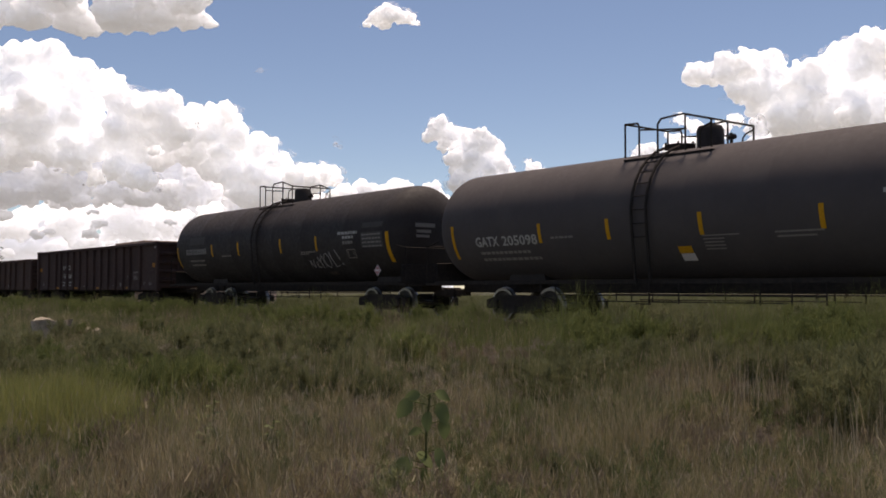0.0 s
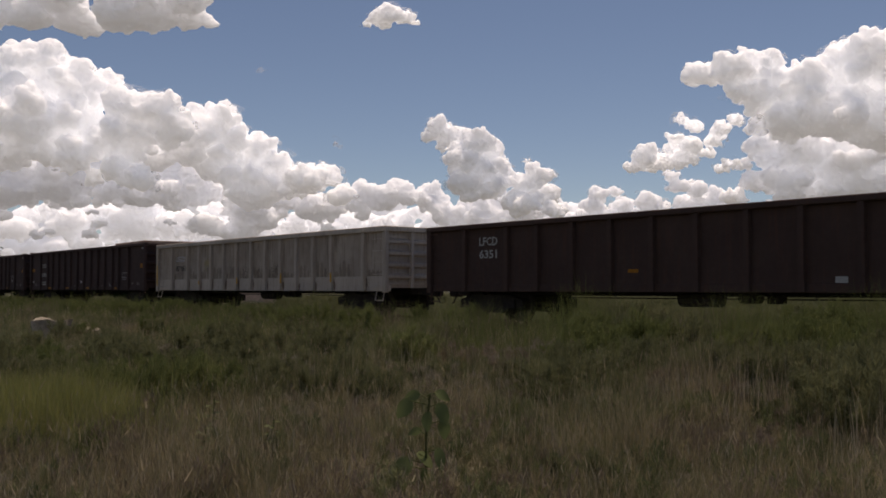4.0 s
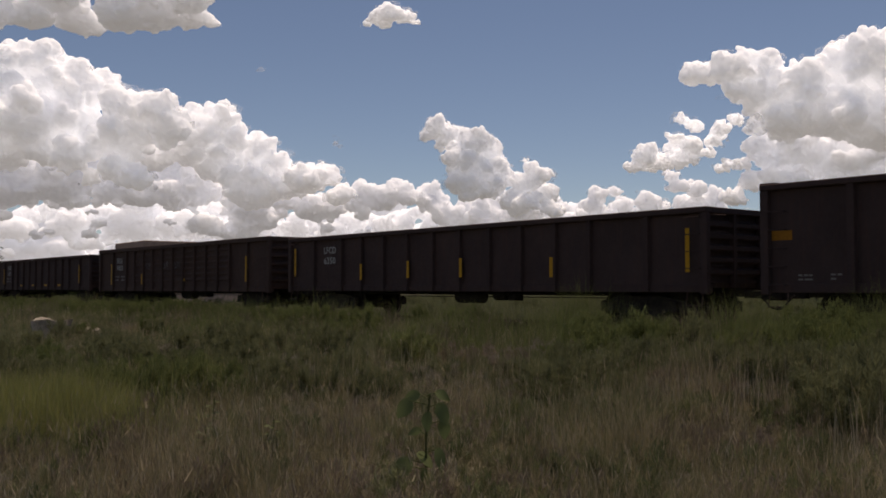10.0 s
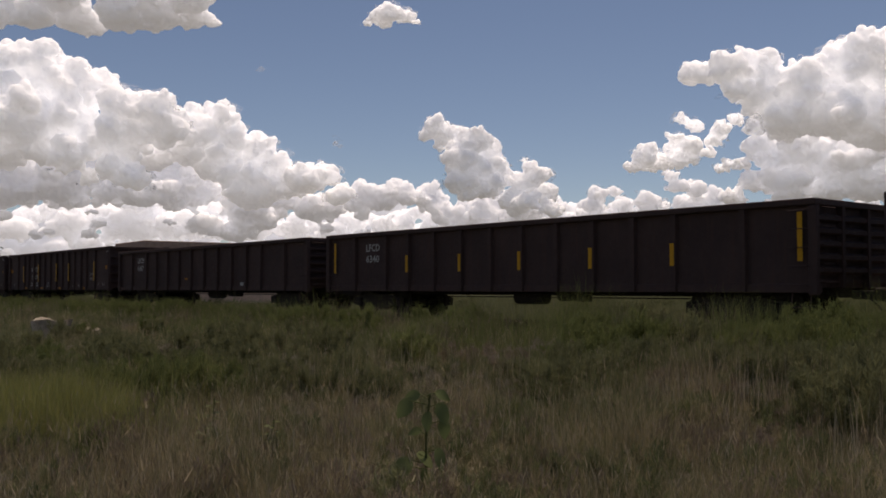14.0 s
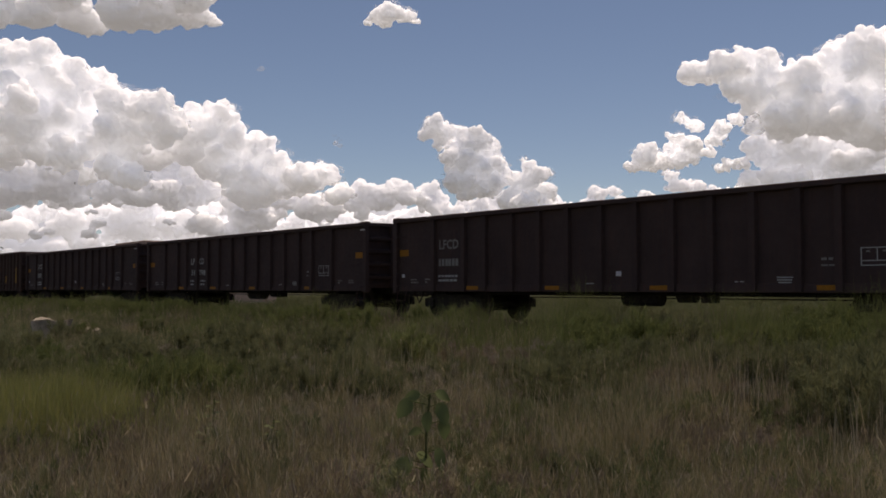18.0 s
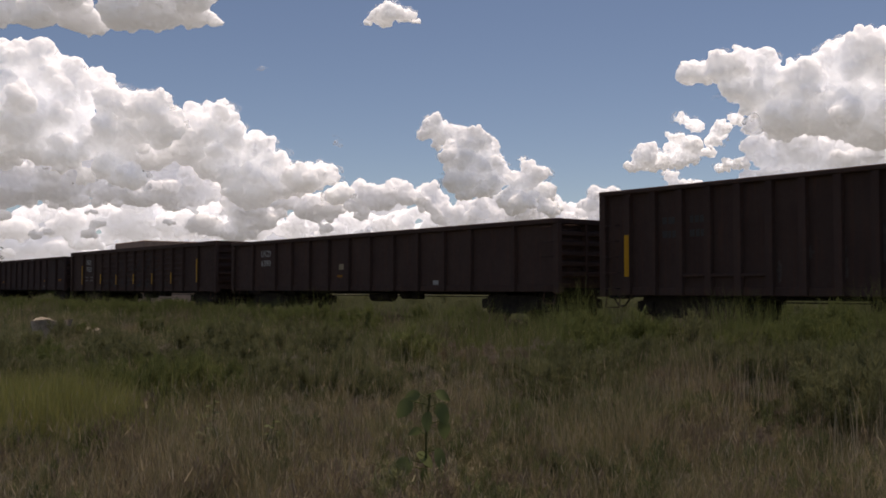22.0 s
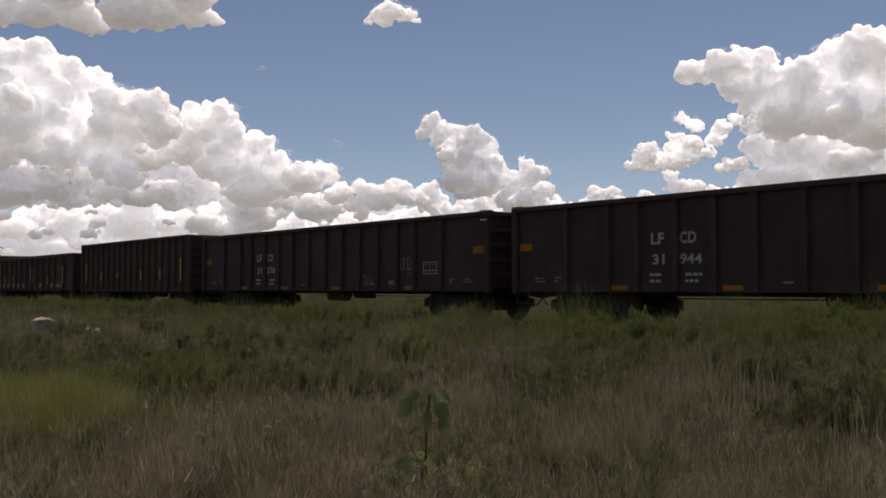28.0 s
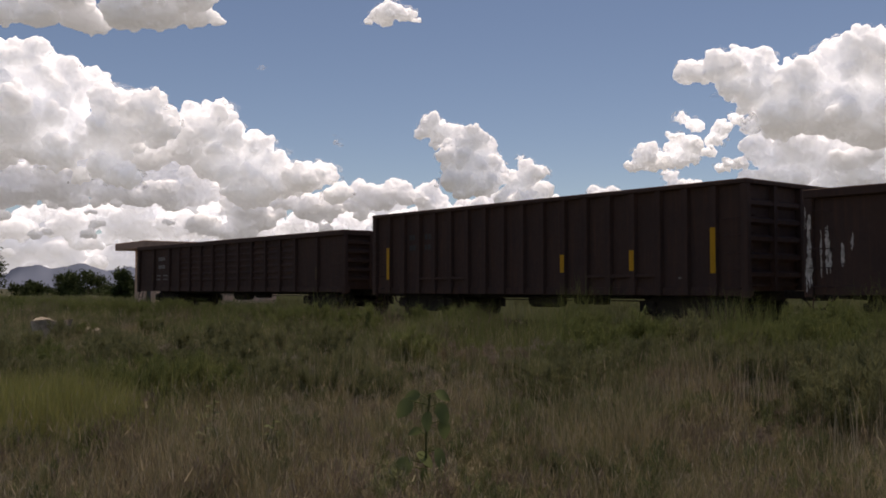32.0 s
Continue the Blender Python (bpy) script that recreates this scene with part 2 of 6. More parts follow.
def lathe(bm, profile, seg=24, axis="x"):
    """Rings (along, radius) turned about an axis through the origin."""
    rings = []
    for s, r in profile:
        ring = []
        for i in range(seg):
            a = 2 * math.pi * i / seg
            c = (s, r * math.cos(a), r * math.sin(a)) if axis == "x" else (r * math.cos(a), s, r * math.sin(a))
            ring.append(bm.verts.new(c))
        rings.append(ring)
    for p, q in zip(rings, rings[1:]):
        for i in range(seg):
            bm.faces.new((p[i], p[(i + 1) % seg], q[(i + 1) % seg], q[i]))
    bm.faces.new(rings[0][::-1])
    bm.faces.new(rings[-1])


def smooth(me, angle=40):
    for p in me.polygons:
        p.use_smooth = True
    me.set_sharp_from_angle(angle=radians(angle))
    return me


TEXTS = {}


def lettering(words, height, width=None):
    """Flat letters as a mesh, standing in x and z, the lower left corner at the origin."""
    key = (words, height, width)
    if key not in TEXTS:
        cu = bpy.data.curves.new("lettering", "FONT")
        cu.body, cu.size, cu.resolution_u, cu.offset = words, 1.0, 2, 0.022
        ob = bpy.data.objects.new("lettering", cu)
        me = bpy.data.meshes.new_from_object(ob)
        bpy.data.objects.remove(ob)
        co = np.array([v.co[:] for v in me.vertices])
        co -= co.min(axis=0)
        sz = height / co[:, 1].max()
        sx = (width / co[:, 0].max()) if width else sz
        out = np.zeros_like(co)
        out[:, 0], out[:, 2] = co[:, 0] * sx, co[:, 1] * sz
        me.vertices.foreach_set("co", out.ravel())
        me.update()
        TEXTS[key] = me
    return TEXTS[key]


def strip_mesh(name, verts, faces4=None, faces3=None):
    """Mesh data from numpy arrays of quads and triangles."""
    me = bpy.data.meshes.new(name)
    parts = [f for f in (faces4, faces3) if f is not None and len(f)]
    loops = np.concatenate([f.ravel() for f in parts]).astype(np.int32)
    totals = np.concatenate([np.full(len(f), f.shape[1]) for f in parts]).astype(np.int32)
    starts = np.concatenate([[0], np.cumsum(totals)[:-1]]).astype(np.int32)
    me.vertices.add(len(verts))
    me.vertices.foreach_set("co", verts.astype(np.float32).ravel())
    me.loops.add(len(loops))
    me.loops.foreach_set("vertex_index", loops)
    me.polygons.add(len(totals))
    me.polygons.foreach_set("loop_start", starts)
    me.polygons.foreach_set("loop_total", totals)
    me.update(calc_edges=True)
    me.validate()
    return me


CLOUDS = {}
CLOUDS['bank'] = [(-31.5,16.3,2.7),(-44.5,22.1,3.5),(-42.2,23.2,2.4),(-48.0,21.0,4.1),(-39.3,21.0,2.9),(-36.1,20.1,2.6),(-33.1,18.9,2.2),(-30.1,18.3,2.3),(-43.9,16.9,4.7),(-38.7,16.3,4.1),(-34.0,15.1,3.5),(-49.7,14.6,5.2),(-28.5,16.4,2.3),(-39.8,22.7,1.4),(-43.9,24.2,1.4)]
CLOUDS['shoulder'] = [(-25.3,16.0,2.8),(-23.2,17.4,2.0),(-22.1,15.1,2.3),(-26.4,14.3,2.6),(-18.9,14.4,1.7),(-20.6,13.1,2.0),(-17.1,12.8,1.6),(-30.5,13.7,2.9),(-23.5,12.5,2.6),(-14.2,11.1,2.1),(-12.2,11.4,1.7),(-10.7,9.6,1.4),(-16.5,10.5,2.3),(-19.7,9.9,2.9)]
CLOUDS['low_bank'] = [(-16.2,8.8,1.7),(-36.5,13.5,3.6),(-18.8,12.0,2.2),(-28.0,12.8,2.8),(-45.0,14.0,4.0),(-8.4,10.0,1.4),(-4.9,10.0,1.5),(-1.4,10.0,1.4),(-2.9,9.2,1.5),(-6.6,8.7,1.6),(-26.4,9.9,3.2),(-32.8,9.9,3.5),(-39.8,10.5,4.1),(-45.7,10.2,4.7),(-20.0,7.9,2.9),(-13.0,8.0,2.7),(-49.7,8.7,4.1),(0.3,7.3,2.0),(3.8,7.1,1.7),(7.0,7.3,1.9)]
CLOUDS['far_bank'] = [(-31.0,8.2,2.4),(-2.6,7.6,1.5),(-44.5,6.1,2.8),(-38.7,6.4,2.6),(-32.8,6.1,2.7),(-27.0,6.1,2.6),(-21.2,5.8,2.4),(-15.4,6.1,2.3),(-10.1,6.4,2.2),(-5.5,6.5,2.1),(-0.8,6.3,2.0),(3.8,6.3,1.9),(7.9,6.4,2.0),(11.4,6.1,1.4),(-49.2,5.8,2.9)]
CLOUDS['tower'] = [(-0.7,16.7,1.2),(-1.5,15.7,0.9),(0.9,15.4,1.7),(3.3,15.0,1.7),(2.0,13.5,2.0),(4.7,14.0,1.4),(4.1,12.1,2.3),(2.1,10.9,2.0),(5.9,12.3,1.2),(4.5,10.2,1.6),(7.0,11.2,1.0),(8.5,10.8,1.4),(9.1,12.3,0.9),(8.4,13.2,0.5),(10.1,11.5,1.2),(10.5,9.6,1.3),(11.1,8.0,1.0),(7.9,8.6,1.7)]
CLOUDS['wisp'] = [(-18.9,22.7,0.30),(-18.5,22.8,0.26),(-19.3,22.6,0.18)]
CLOUDS['torn_wisp'] = [(-10.9,15.2,0.38),(-11.3,15.7,0.24),(-10.6,14.7,0.22),(-11.1,14.9,0.2)]
CLOUDS['small'] = [(-5.5,28.4,1.5),(-6.9,28.0,1.0),(-4.0,28.1,1.1),(-2.9,27.6,0.5),(-7.9,27.5,0.5),(-6.1,27.5,0.7)]
CLOUDS['overhead'] = [(-42.7,28.2,2.6),(-38.1,27.9,2.7),(-33.4,27.9,2.7),(-29.4,28.3,2.6),(-26.2,28.0,2.0),(-24.0,27.5,0.8),(-40.4,30.3,3.2),(-32.3,30.3,3.5),(-26.4,30.0,2.4),(-47.4,28.5,2.0),(-46.2,31.1,4.1)]
CLOUDS['right_head'] = [(26.6,22.1,1.5),(25.7,21.3,0.8),(29.5,22.4,2.1),(32.4,22.7,2.2),(34.4,23.2,1.2),(30.3,20.4,1.6),(32.7,19.8,2.2),(37.0,21.0,2.9),(38.2,22.1,1.7),(41.1,22.4,2.9),(44.0,23.6,3.2),(42.3,24.8,1.5),(47.5,22.7,4.4),(35.9,17.5,3.4),(40.5,17.8,4.1),(45.8,17.2,5.0)]
CLOUDS['right_body'] = [(32.4,16.6,1.4),(33.0,14.4,2.2),(37.0,13.7,3.5),(41.7,13.1,3.5),(46.4,13.1,3.8),(31.1,12.7,1.0),(31.8,10.9,1.4),(35.9,10.6,2.4),(40.0,9.9,2.2),(44.6,10.2,2.3),(30.1,9.2,1.5)]
CLOUDS['puffs'] = [(20.9,13.3,1.45),(22.3,12.9,1.3),(19.9,12.6,0.9),(23.6,13.1,1.2),(24.4,14.3,1.25),(25.0,13.1,1.25),(24.0,15.4,0.8),(25.6,14.6,0.9),(24.6,17.5,0.85),(25.5,17.0,0.8),(26.4,16.7,0.6),(27.2,13.9,0.7),(27.9,14.9,0.9),(28.6,15.6,0.9),(29.2,16.4,0.9),(28.9,12.4,0.8),(29.8,12.9,0.8),(30.2,17.5,0.9)]
CLOUDS['low_right'] = [(16.1,9.6,1.0),(17.8,9.9,0.8),(15.5,8.4,1.3),(18.4,8.4,1.2),(20.7,8.9,1.0),(24.2,10.4,1.0),(23.6,11.5,0.8),(26.1,10.3,1.0),(27.8,9.4,1.1),(22.0,8.0,1.4),(25.7,8.3,1.7),(14.9,7.6,1.2)]
CLOUDS['haze_bank'] = [(-30, 2.0, 3.0), (30, 2.0, 3.0), (-34.5, 3.8, 2.6), (-37.5, 3.4, 2.6), (-31.5, 4.0, 2.4), (-40.5, 3.8, 2.6), (-44.5, 3.6, 2.8), (-48.5, 3.6, 2.8)]

# ---------------------------------------------------------------- ground, sky, distance
def ground_z(x, y):
    """Height of the ground: level by the camera, rising to the track bed, level beyond it."""
    y = np.asarray(y, float)
    x = np.asarray(x, float)
    rise = np.clip((y - 5) / 10.0, 0, 1)
    rise = rise * rise * (3 - 2 * rise) * 0.36
    fall = np.clip((y - 21) / 12.0, 0, 1) * 0.16
    near = np.exp(-((x + 20) ** 2 + (y - 12) ** 2) / 4000.0)
    wob = 0.05 * np.sin(x * 0.9 + 1.3 * np.sin(y * 0.5)) * np.sin(y * 0.8 + x * 0.31) + 0.03 * np.sin(x * 2.3) * np.sin(y * 2.1)
    return rise - fall + wob * near


def build_ground():
    def axis(lo, hi, fine_lo, fine_hi, step):
        a = [fine_lo]
        s = step
        while a[0] > lo:
            a.insert(0, a[0] - s)
            s *= 1.35
        a += list(np.arange(fine_lo + step, fine_hi, step))
        s = step
        while a[-1] < hi:
            a.append(a[-1] + s)
            s *= 1.35
        return np.array(a)
    xs, ys = axis(-4900, 4900, -70, 12, 0.6), axis(-4900, 4900, 0, 40, 0.6)
    X, Y = np.meshgrid(xs, ys)
    v = np.stack([X, Y, ground_z(X, Y)], -1).reshape(-1, 3)
    w = len(xs)
    i = (np.arange(len(ys) - 1)[:, None] * w + np.arange(w - 1)[None]).ravel()
    me = strip_mesh("ground", v, np.stack([i, i + 1, i + w + 1, i + w], -1))
    for p in me.polygons:
        p.use_smooth = True
    tagged(link_mesh("ground", me, SOIL), "dry sandy field overgrown with grass and weeds", "ground", kind="structure")


def sky_point(a, b, far):
    return Vector(EYE) + (FORWARD + SIDE * (a / 100) + Vector((0, 0, b / 100))) * far


CLOUD_SPECS = {}
ROUND = []           # clouds added out of view for their light, each with its turn and kind


def ball_template():
    """A small round ball: corners and triangles."""
    bm = bmesh.new()
    bmesh.ops.create_icosphere(bm, subdivisions=2, radius=1.0)
    v = np.array([q.co[:] for q in bm.verts])
    f = np.array([[q.index for q in p.verts] for p in bm.faces])
    bm.free()
    return v, f


BALL = ball_template()


def cauliflower(rng, blobs, flat):
    """Balls on balls on balls: heaped above, flatter below. Rows of centre, radius, squash below."""
    out = []
    for p, r in blobs:
        out.append((p, r * 0.90, 0.70))
        for _ in range(13):
            d = Vector((rng.gauss(0, 1), rng.gauss(0, 1), rng.gauss(0.45, 0.8))).normalized()
            r2 = r * rng.uniform(0.24, 0.46)
            q = p + Vector((d.x * 1.1, d.y, d.z * (flat if d.z > 0 else flat * 0.7))) * r * rng.uniform(0.68, 0.86)
            out.append((q, r2, 0.8))
            for _ in range(8):
                e = (d * 0.7 + Vector((rng.gauss(0, 1), rng.gauss(0, 1), rng.gauss(0.4, 0.8))).normalized()).normalized()
                out.append((q + e * r2 * rng.uniform(0.75, 0.95), r2 * rng.uniform(0.24, 0.5), 0.9))
    return out


def build_cloud(key, far, voxel, material, label, flat=0.92, extra=(), torn=1.0, veiled=True, base=None):
    """Heaped puffs grown into one skin, with thin torn vapour along its edge."""
    rng = random.Random(key)
    blobs = [(sky_point(a, b, far + rng.uniform(-0.02, 0.02) * far), r / 100 * far) for a, b, r in [*CLOUDS[key], *extra]]
    centre = sum((p for p, _ in blobs), Vector()) / len(blobs)
    balls = cauliflower(rng, [(p - centre, r) for p, r in blobs], flat)
    at = np.array([p[:] for p, _, _ in balls])
    size = np.array([r for _, r, _ in balls])
    squash = np.array([q for _, _, q in balls])
    shape = np.repeat(BALL[0][None], len(balls), 0)
    shape[..., 2] *= np.where(shape[..., 2] < 0, squash[:, None], 1.0) * flat
    verts = shape * size[:, None, None] + at[:, None]
    if base is not None:      # a flat underside at this height
        floor = EYE[2] + base / 100 * far - centre.z
        verts[..., 2] = np.where(verts[..., 2] < floor, floor + (verts[..., 2] - floor) * 0.18, verts[..., 2])
    faces = BALL[1][None] + len(BALL[0]) * np.arange(len(balls))[:, None, None]
    me = strip_mesh("cloud", verts.reshape(-1, 3), None, faces.reshape(-1, 3))
    ob = tagged(new("cloud"), label, "cloud", "clouds in the sky")
    ob.location = centre
    billows = []
    for wide, strength in ((far * 0.020, far * 0.018), (far * 0.0075, far * 0.0075), (far * 0.003, far * 0.0032)):
        tx = bpy.data.textures.new("billow", "CLOUDS")
        tx.noise_scale, tx.noise_depth, tx.noise_basis = wide, 3, "IMPROVED_PERLIN"
        billows.append((tx, strength * torn))
    layer = part("body", me, material, ob)
    rm = layer.modifiers.new("skin", "REMESH")
    rm.mode, rm.voxel_size, rm.use_smooth_shade = "VOXEL", voxel * 0.6, True
    sm = layer.modifiers.new("fillet", "SMOOTH")
    sm.factor, sm.iterations = 0.5, 4
    for tx, strength in billows:
        dm = layer.modifiers.new("billow", "DISPLACE")
        dm.texture, dm.strength, dm.mid_level, dm.texture_coords = tx, strength, 0.5, "LOCAL"
    sm = layer.modifiers.new("soften", "SMOOTH")
    sm.factor, sm.iterations = 0.5, 1
    if veiled:
        add_fringe(ob, rng, [(p - centre, r) for p, r in blobs], voxel)
    CLOUD_SPECS[key] = (ob, centre, far)


def add_fringe(ob, rng, blobs, voxel):
    """Shreds of thin vapour that stand off the outline of a cloud."""
    rows = []
    for i, (p, r) in enumerate(blobs):
        for _ in range(16):
            a = rng.uniform(-0.15, 1.15) * math.pi
            q = p + (SIDE * math.cos(a) * 1.05 + Vector((0, 0, math.sin(a) * 0.9))) * r * rng.uniform(0.96, 1.06)
            flat = [((q - o).dot(SIDE), q.z - o.z) for j, (o, _) in enumerate(blobs) if j != i]
            if all(math.hypot(*d) > 0.97 * s for d, (j, s) in zip(flat, [(j, b[1]) for j, b in enumerate(blobs) if j != i])):
                rows.append((q, min(r * rng.uniform(0.10, 0.26), voxel * 6)))
    if not rows:
        return
    turn = np.array(Matrix.Rotation(math.atan2(SIDE.y, SIDE.x), 3, "Z"))
    shape = (BALL[0] * np.array([1.5, 0.8, 0.75])) @ turn.T
    verts = shape[None] * np.array([r for _, r in rows])[:, None, None] + np.array([q[:] for q, _ in rows])[:, None]
    faces = BALL[1][None] + len(BALL[0]) * np.arange(len(rows))[:, None, None]
    me = strip_mesh("fringe", verts.reshape(-1, 3), None, faces.reshape(-1, 3))
    ob2 = part("fringe", me, VEIL, ob, "thin torn vapour along the cloud's edge")
    tagged(ob2, kind="stuff")
    rm = ob2.modifiers.new("skin", "REMESH")
    rm.mode, rm.voxel_size, rm.use_smooth_shade = "VOXEL", voxel * 0.6, True
    tx = bpy.data.textures.new("shred", "CLOUDS")
    tx.noise_scale, tx.noise_depth = voxel * 4, 3
    dm = ob2.modifiers.new("shred", "DISPLACE")
    dm.texture, dm.strength, dm.mid_level, dm.texture_coords = tx, voxel * 4, 0.5, "LOCAL"


def layers(seed, n, a0, a1, b0, crest, r0, r1):
    """Flat puffs strewn in rows under a crest line that falls from one side to the other."""
    rng = random.Random(seed)
    out = []
    for _ in range(n):
        a = rng.uniform(a0, a1)
        top = crest[0] + (crest[1] - crest[0]) * (a - a0) / (a1 - a0)
        b = b0 + (top - b0) * rng.random() ** 1.1
        out.append((a, b, (r0 + (r1 - r0) * rng.random() ** 1.5) * (0.55 + 0.45 * (b - b0) / max(1, top - b0))))
    return out


def build_sky():
    build_cloud("bank", 3000, 8, CLOUD, "towering white cumulus bank with a bright crown", 0.92, layers(12, 16, -52, -30, 11, (18, 14), 2.0, 3.4))
    build_cloud("shoulder", 3300, 8, CLOUD, "white cumulus heaps with grey flat bases")
    build_cloud("low_bank", 3700, 10, CLOUDLOW, "low layered bank of grey-white cloud", 0.6, layers(4, 70, -52, 13, 5, (14, 8), 1.0, 2.8), 1.0, False)
    build_cloud("far_bank", 4300, 12, HAZE, "distant pale cloud bank along the horizon", 0.5, layers(5, 110, -54, 14, 1.6, (9, 6), 0.9, 2.2), 1.0, False)
    build_cloud("haze_bank", 5000, 22, HAZE, "pale haze of cloud low over the horizon", 0.7, layers(6, 60, -56, 60, -0.6, (4.5, 4.5), 2.2, 3.2) + layers(16, 30, -56, -20, -1.0, (2.0, 2.0), 2.4, 3.0) + layers(9, 60, -56, 12, 1.0, (16, 7), 2.6, 4.5), 0.5, False)
    build_cloud("tower", 3100, 6, CLOUDBASE, "leaning white cumulus tower with a grey base")
    build_cloud("small", 2400, 4, CLOUD, "small flat-based white cloud alone in the blue", 0.7, (), 0.55, True, 27.35)
    build_cloud("wisp", 2400, 2.5, VEIL, "tiny faint wisp of white cloud", 0.5, (), 0.3)
    build_cloud("torn_wisp", 2700, 2.5, VEIL, "faint torn wisp of white cloud", 0.9, (), 0.35)
    build_cloud("overhead", 2200, 6, CLOUDLOW, "grey-bottomed white cloud high overhead", 0.75, (), 0.5, False, 26.9)
    build_cloud("right_head", 2800, 7, CLOUD, "bright crowned white cumulus mass")
    build_cloud("right_body", 3200, 9, CLOUDBASE, "shaded grey-white body of a cumulus", 0.75, layers(7, 16, 33, 50, 8, (14, 14), 1.5, 2.6), 1.0, False)
    build_cloud("puffs", 3000, 5, CLOUD, "torn small white cloud puffs", 0.8, (), 1.5)
    build_cloud("low_right", 3600, 9, CLOUDLOW, "low white cumulus heaps near the horizon", 0.8, layers(8, 26, 13, 50, 3.5, (8.0, 9.0), 1.2, 2.2))


def build_sky_round():
    """Unseen copies of the broken cumulus, added round the horizon to brighten the near sides."""
    rng = random.Random(21)
    for key, turns in (("bank", (75, 140, 205, 262)), ("right_head", (68, 118, 170, 225)), ("low_bank", (90, 152, 214, 275)), ("tower", (100, 188, 238)), ("overhead", (60, 128, 180, 250, 300))):
        ob, centre, far = CLOUD_SPECS[key]
        for a in turns:
            turn = Matrix.Rotation(radians(a + rng.uniform(-8, 8)), 4, "Z")
            again = copy_thing(ob, turn @ Matrix.Translation(centre))
            again.name = "backdrop_cloud"
            ROUND.append((tagged(again, kind="structure"), turn, key))


def build_mountains():
    """A far range: two ridges with gullies."""
    bm = bmesh.new()
    n, far = 160, 3300
    rows = []
    for j in range(9):
        row = []
        for i in range(n + 1):
            a = -64 + 48 * i / n
            f = i / n
            crest = 0.6 + 1.9 * math.exp(-((a + 42.3) / 4.2) ** 2) + 1.5 * math.exp(-((a + 37.2) / 2.2) ** 2) + 1.7 * math.exp(-((a + 33.0) / 3.0) ** 2) * 0.8 + 1.2 * math.exp(-((a + 27) / 5) ** 2)
            crest += 0.35 * noise.fractal((a * 0.45, 3.1, 0), 1, 2, 5) + 0.10 * noise.noise((a * 3, 7, 0))
            h = crest * (j / 8) ** 1.15
            h += 0.16 * (j / 8) * (1 - j / 8) * noise.fractal((a * 1.1, j * 0.7, 2), 1, 2, 4)
            p = sky_point(a, 0, far + j * 16)
            p.z = -2 + max(0, h) / 100 * far
            row.append(bm.verts.new(p))
        rows.append(row)
    for p, q in zip(rows, rows[1:]):
        for i in range(n):
            bm.faces.new((p[i], p[i + 1], q[i + 1], q[i]))
    me = bpy.data.meshes.new("mountain_range")
    bm.to_mesh(me)
    bm.free()
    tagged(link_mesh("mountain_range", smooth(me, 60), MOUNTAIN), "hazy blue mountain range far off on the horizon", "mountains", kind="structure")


# ---------------------------------------------------------------- the track
def build_track():
    x0, x1 = -210.0, 320.0
    # ballast bed
    bm = bmesh.new()
    prism(bm, [(TRACK_Y - 3.1, 0.22), (TRACK_Y - 1.75, RAIL - 0.20), (TRACK_Y + 1.75, RAIL - 0.20), (TRACK_Y + 3.1, 0.12)], 0, x0 * 3, x1 * 2)
    me = bpy.data.meshes.new("ballast_bed")
    bm.to_mesh(me)
    bm.free()
    bed = tagged(link_mesh("ballast_bed", me, STONE), "grey crushed-stone ballast bed under the rails", "track bed", kind="structure")
    # loose stones along the near shoulder
    rng = np.random.default_rng(5)
    n = 5000
    base = np.array([(1, 0, 0), (-1, 0, 0), (0, 1, 0), (0, -1, 0), (0, 0, 1), (0, 0, -1)], float)
    tri = np.array([(0, 2, 4), (2, 1, 4), (1, 3, 4), (3, 0, 4), (2, 0, 5), (1, 2, 5), (3, 1, 5), (0, 3, 5)])
    xs, ys = rng.uniform(-75, 5, n), TRACK_Y - rng.uniform(1.5, 3.3, n)
    zs = np.interp(ys, [TRACK_Y - 3.1, TRACK_Y - 1.75], [0.24, RAIL - 0.19])
    sc = rng.uniform(0.03, 0.075, n)
    v = base[None] * rng.uniform(0.6, 1.1, (n, 6, 1)) * sc[:, None, None] * np.array([1.2, 1.0, 0.7]) + rng.normal(0, 0.008, (n, 6, 3)) + np.stack([xs, ys, zs], -1)[:, None]
    me = strip_mesh("ballast_stones", v.reshape(-1, 3), None, (tri[None] + 6 * np.arange(n)[:, None, None]).reshape(-1, 3))
    tagged(link_mesh("ballast_stones", me, STONE), "loose grey ballast stones on the shoulder", "stones", kind="stuff")
    # rails with head, web and foot
    outline = [(-0.07, 0), (0.07, 0), (0.07, 0.02), (0.012, 0.04), (0.012, 0.12), (0.036, 0.13), (0.036, 0.165), (-0.036, 0.165), (-0.036, 0.13), (-0.012, 0.12), (-0.012, 0.04), (-0.07, 0.02)]
    for side in (-1, 1):
        bm = bmesh.new()
        prism(bm, [(TRACK_Y + side * 0.7175 + a, RAIL - 0.165 + b) for a, b in outline], 0, x0 * 3, x1 * 2)
        me = bpy.data.meshes.new("rail")
        bm.to_mesh(me)
        bm.free()
        tagged(link_mesh("rail", me, RAILM), "rusty steel rail with a worn head", "rail", "rails of the track", kind="structure")
    tie = shared("sleeper", lambda b: box(b, -0.11, 0.11, -1.3, 1.3, -0.15, 0.0, 0.012), WOODTIE)
    for i in range(150):
        part("sleeper", tie, WOODTIE, bed, at=pose(-80 + i * 0.58, TRACK_Y, RAIL - 0.165, 0, 0, (i * 37 % 7 - 3) * 0.25))


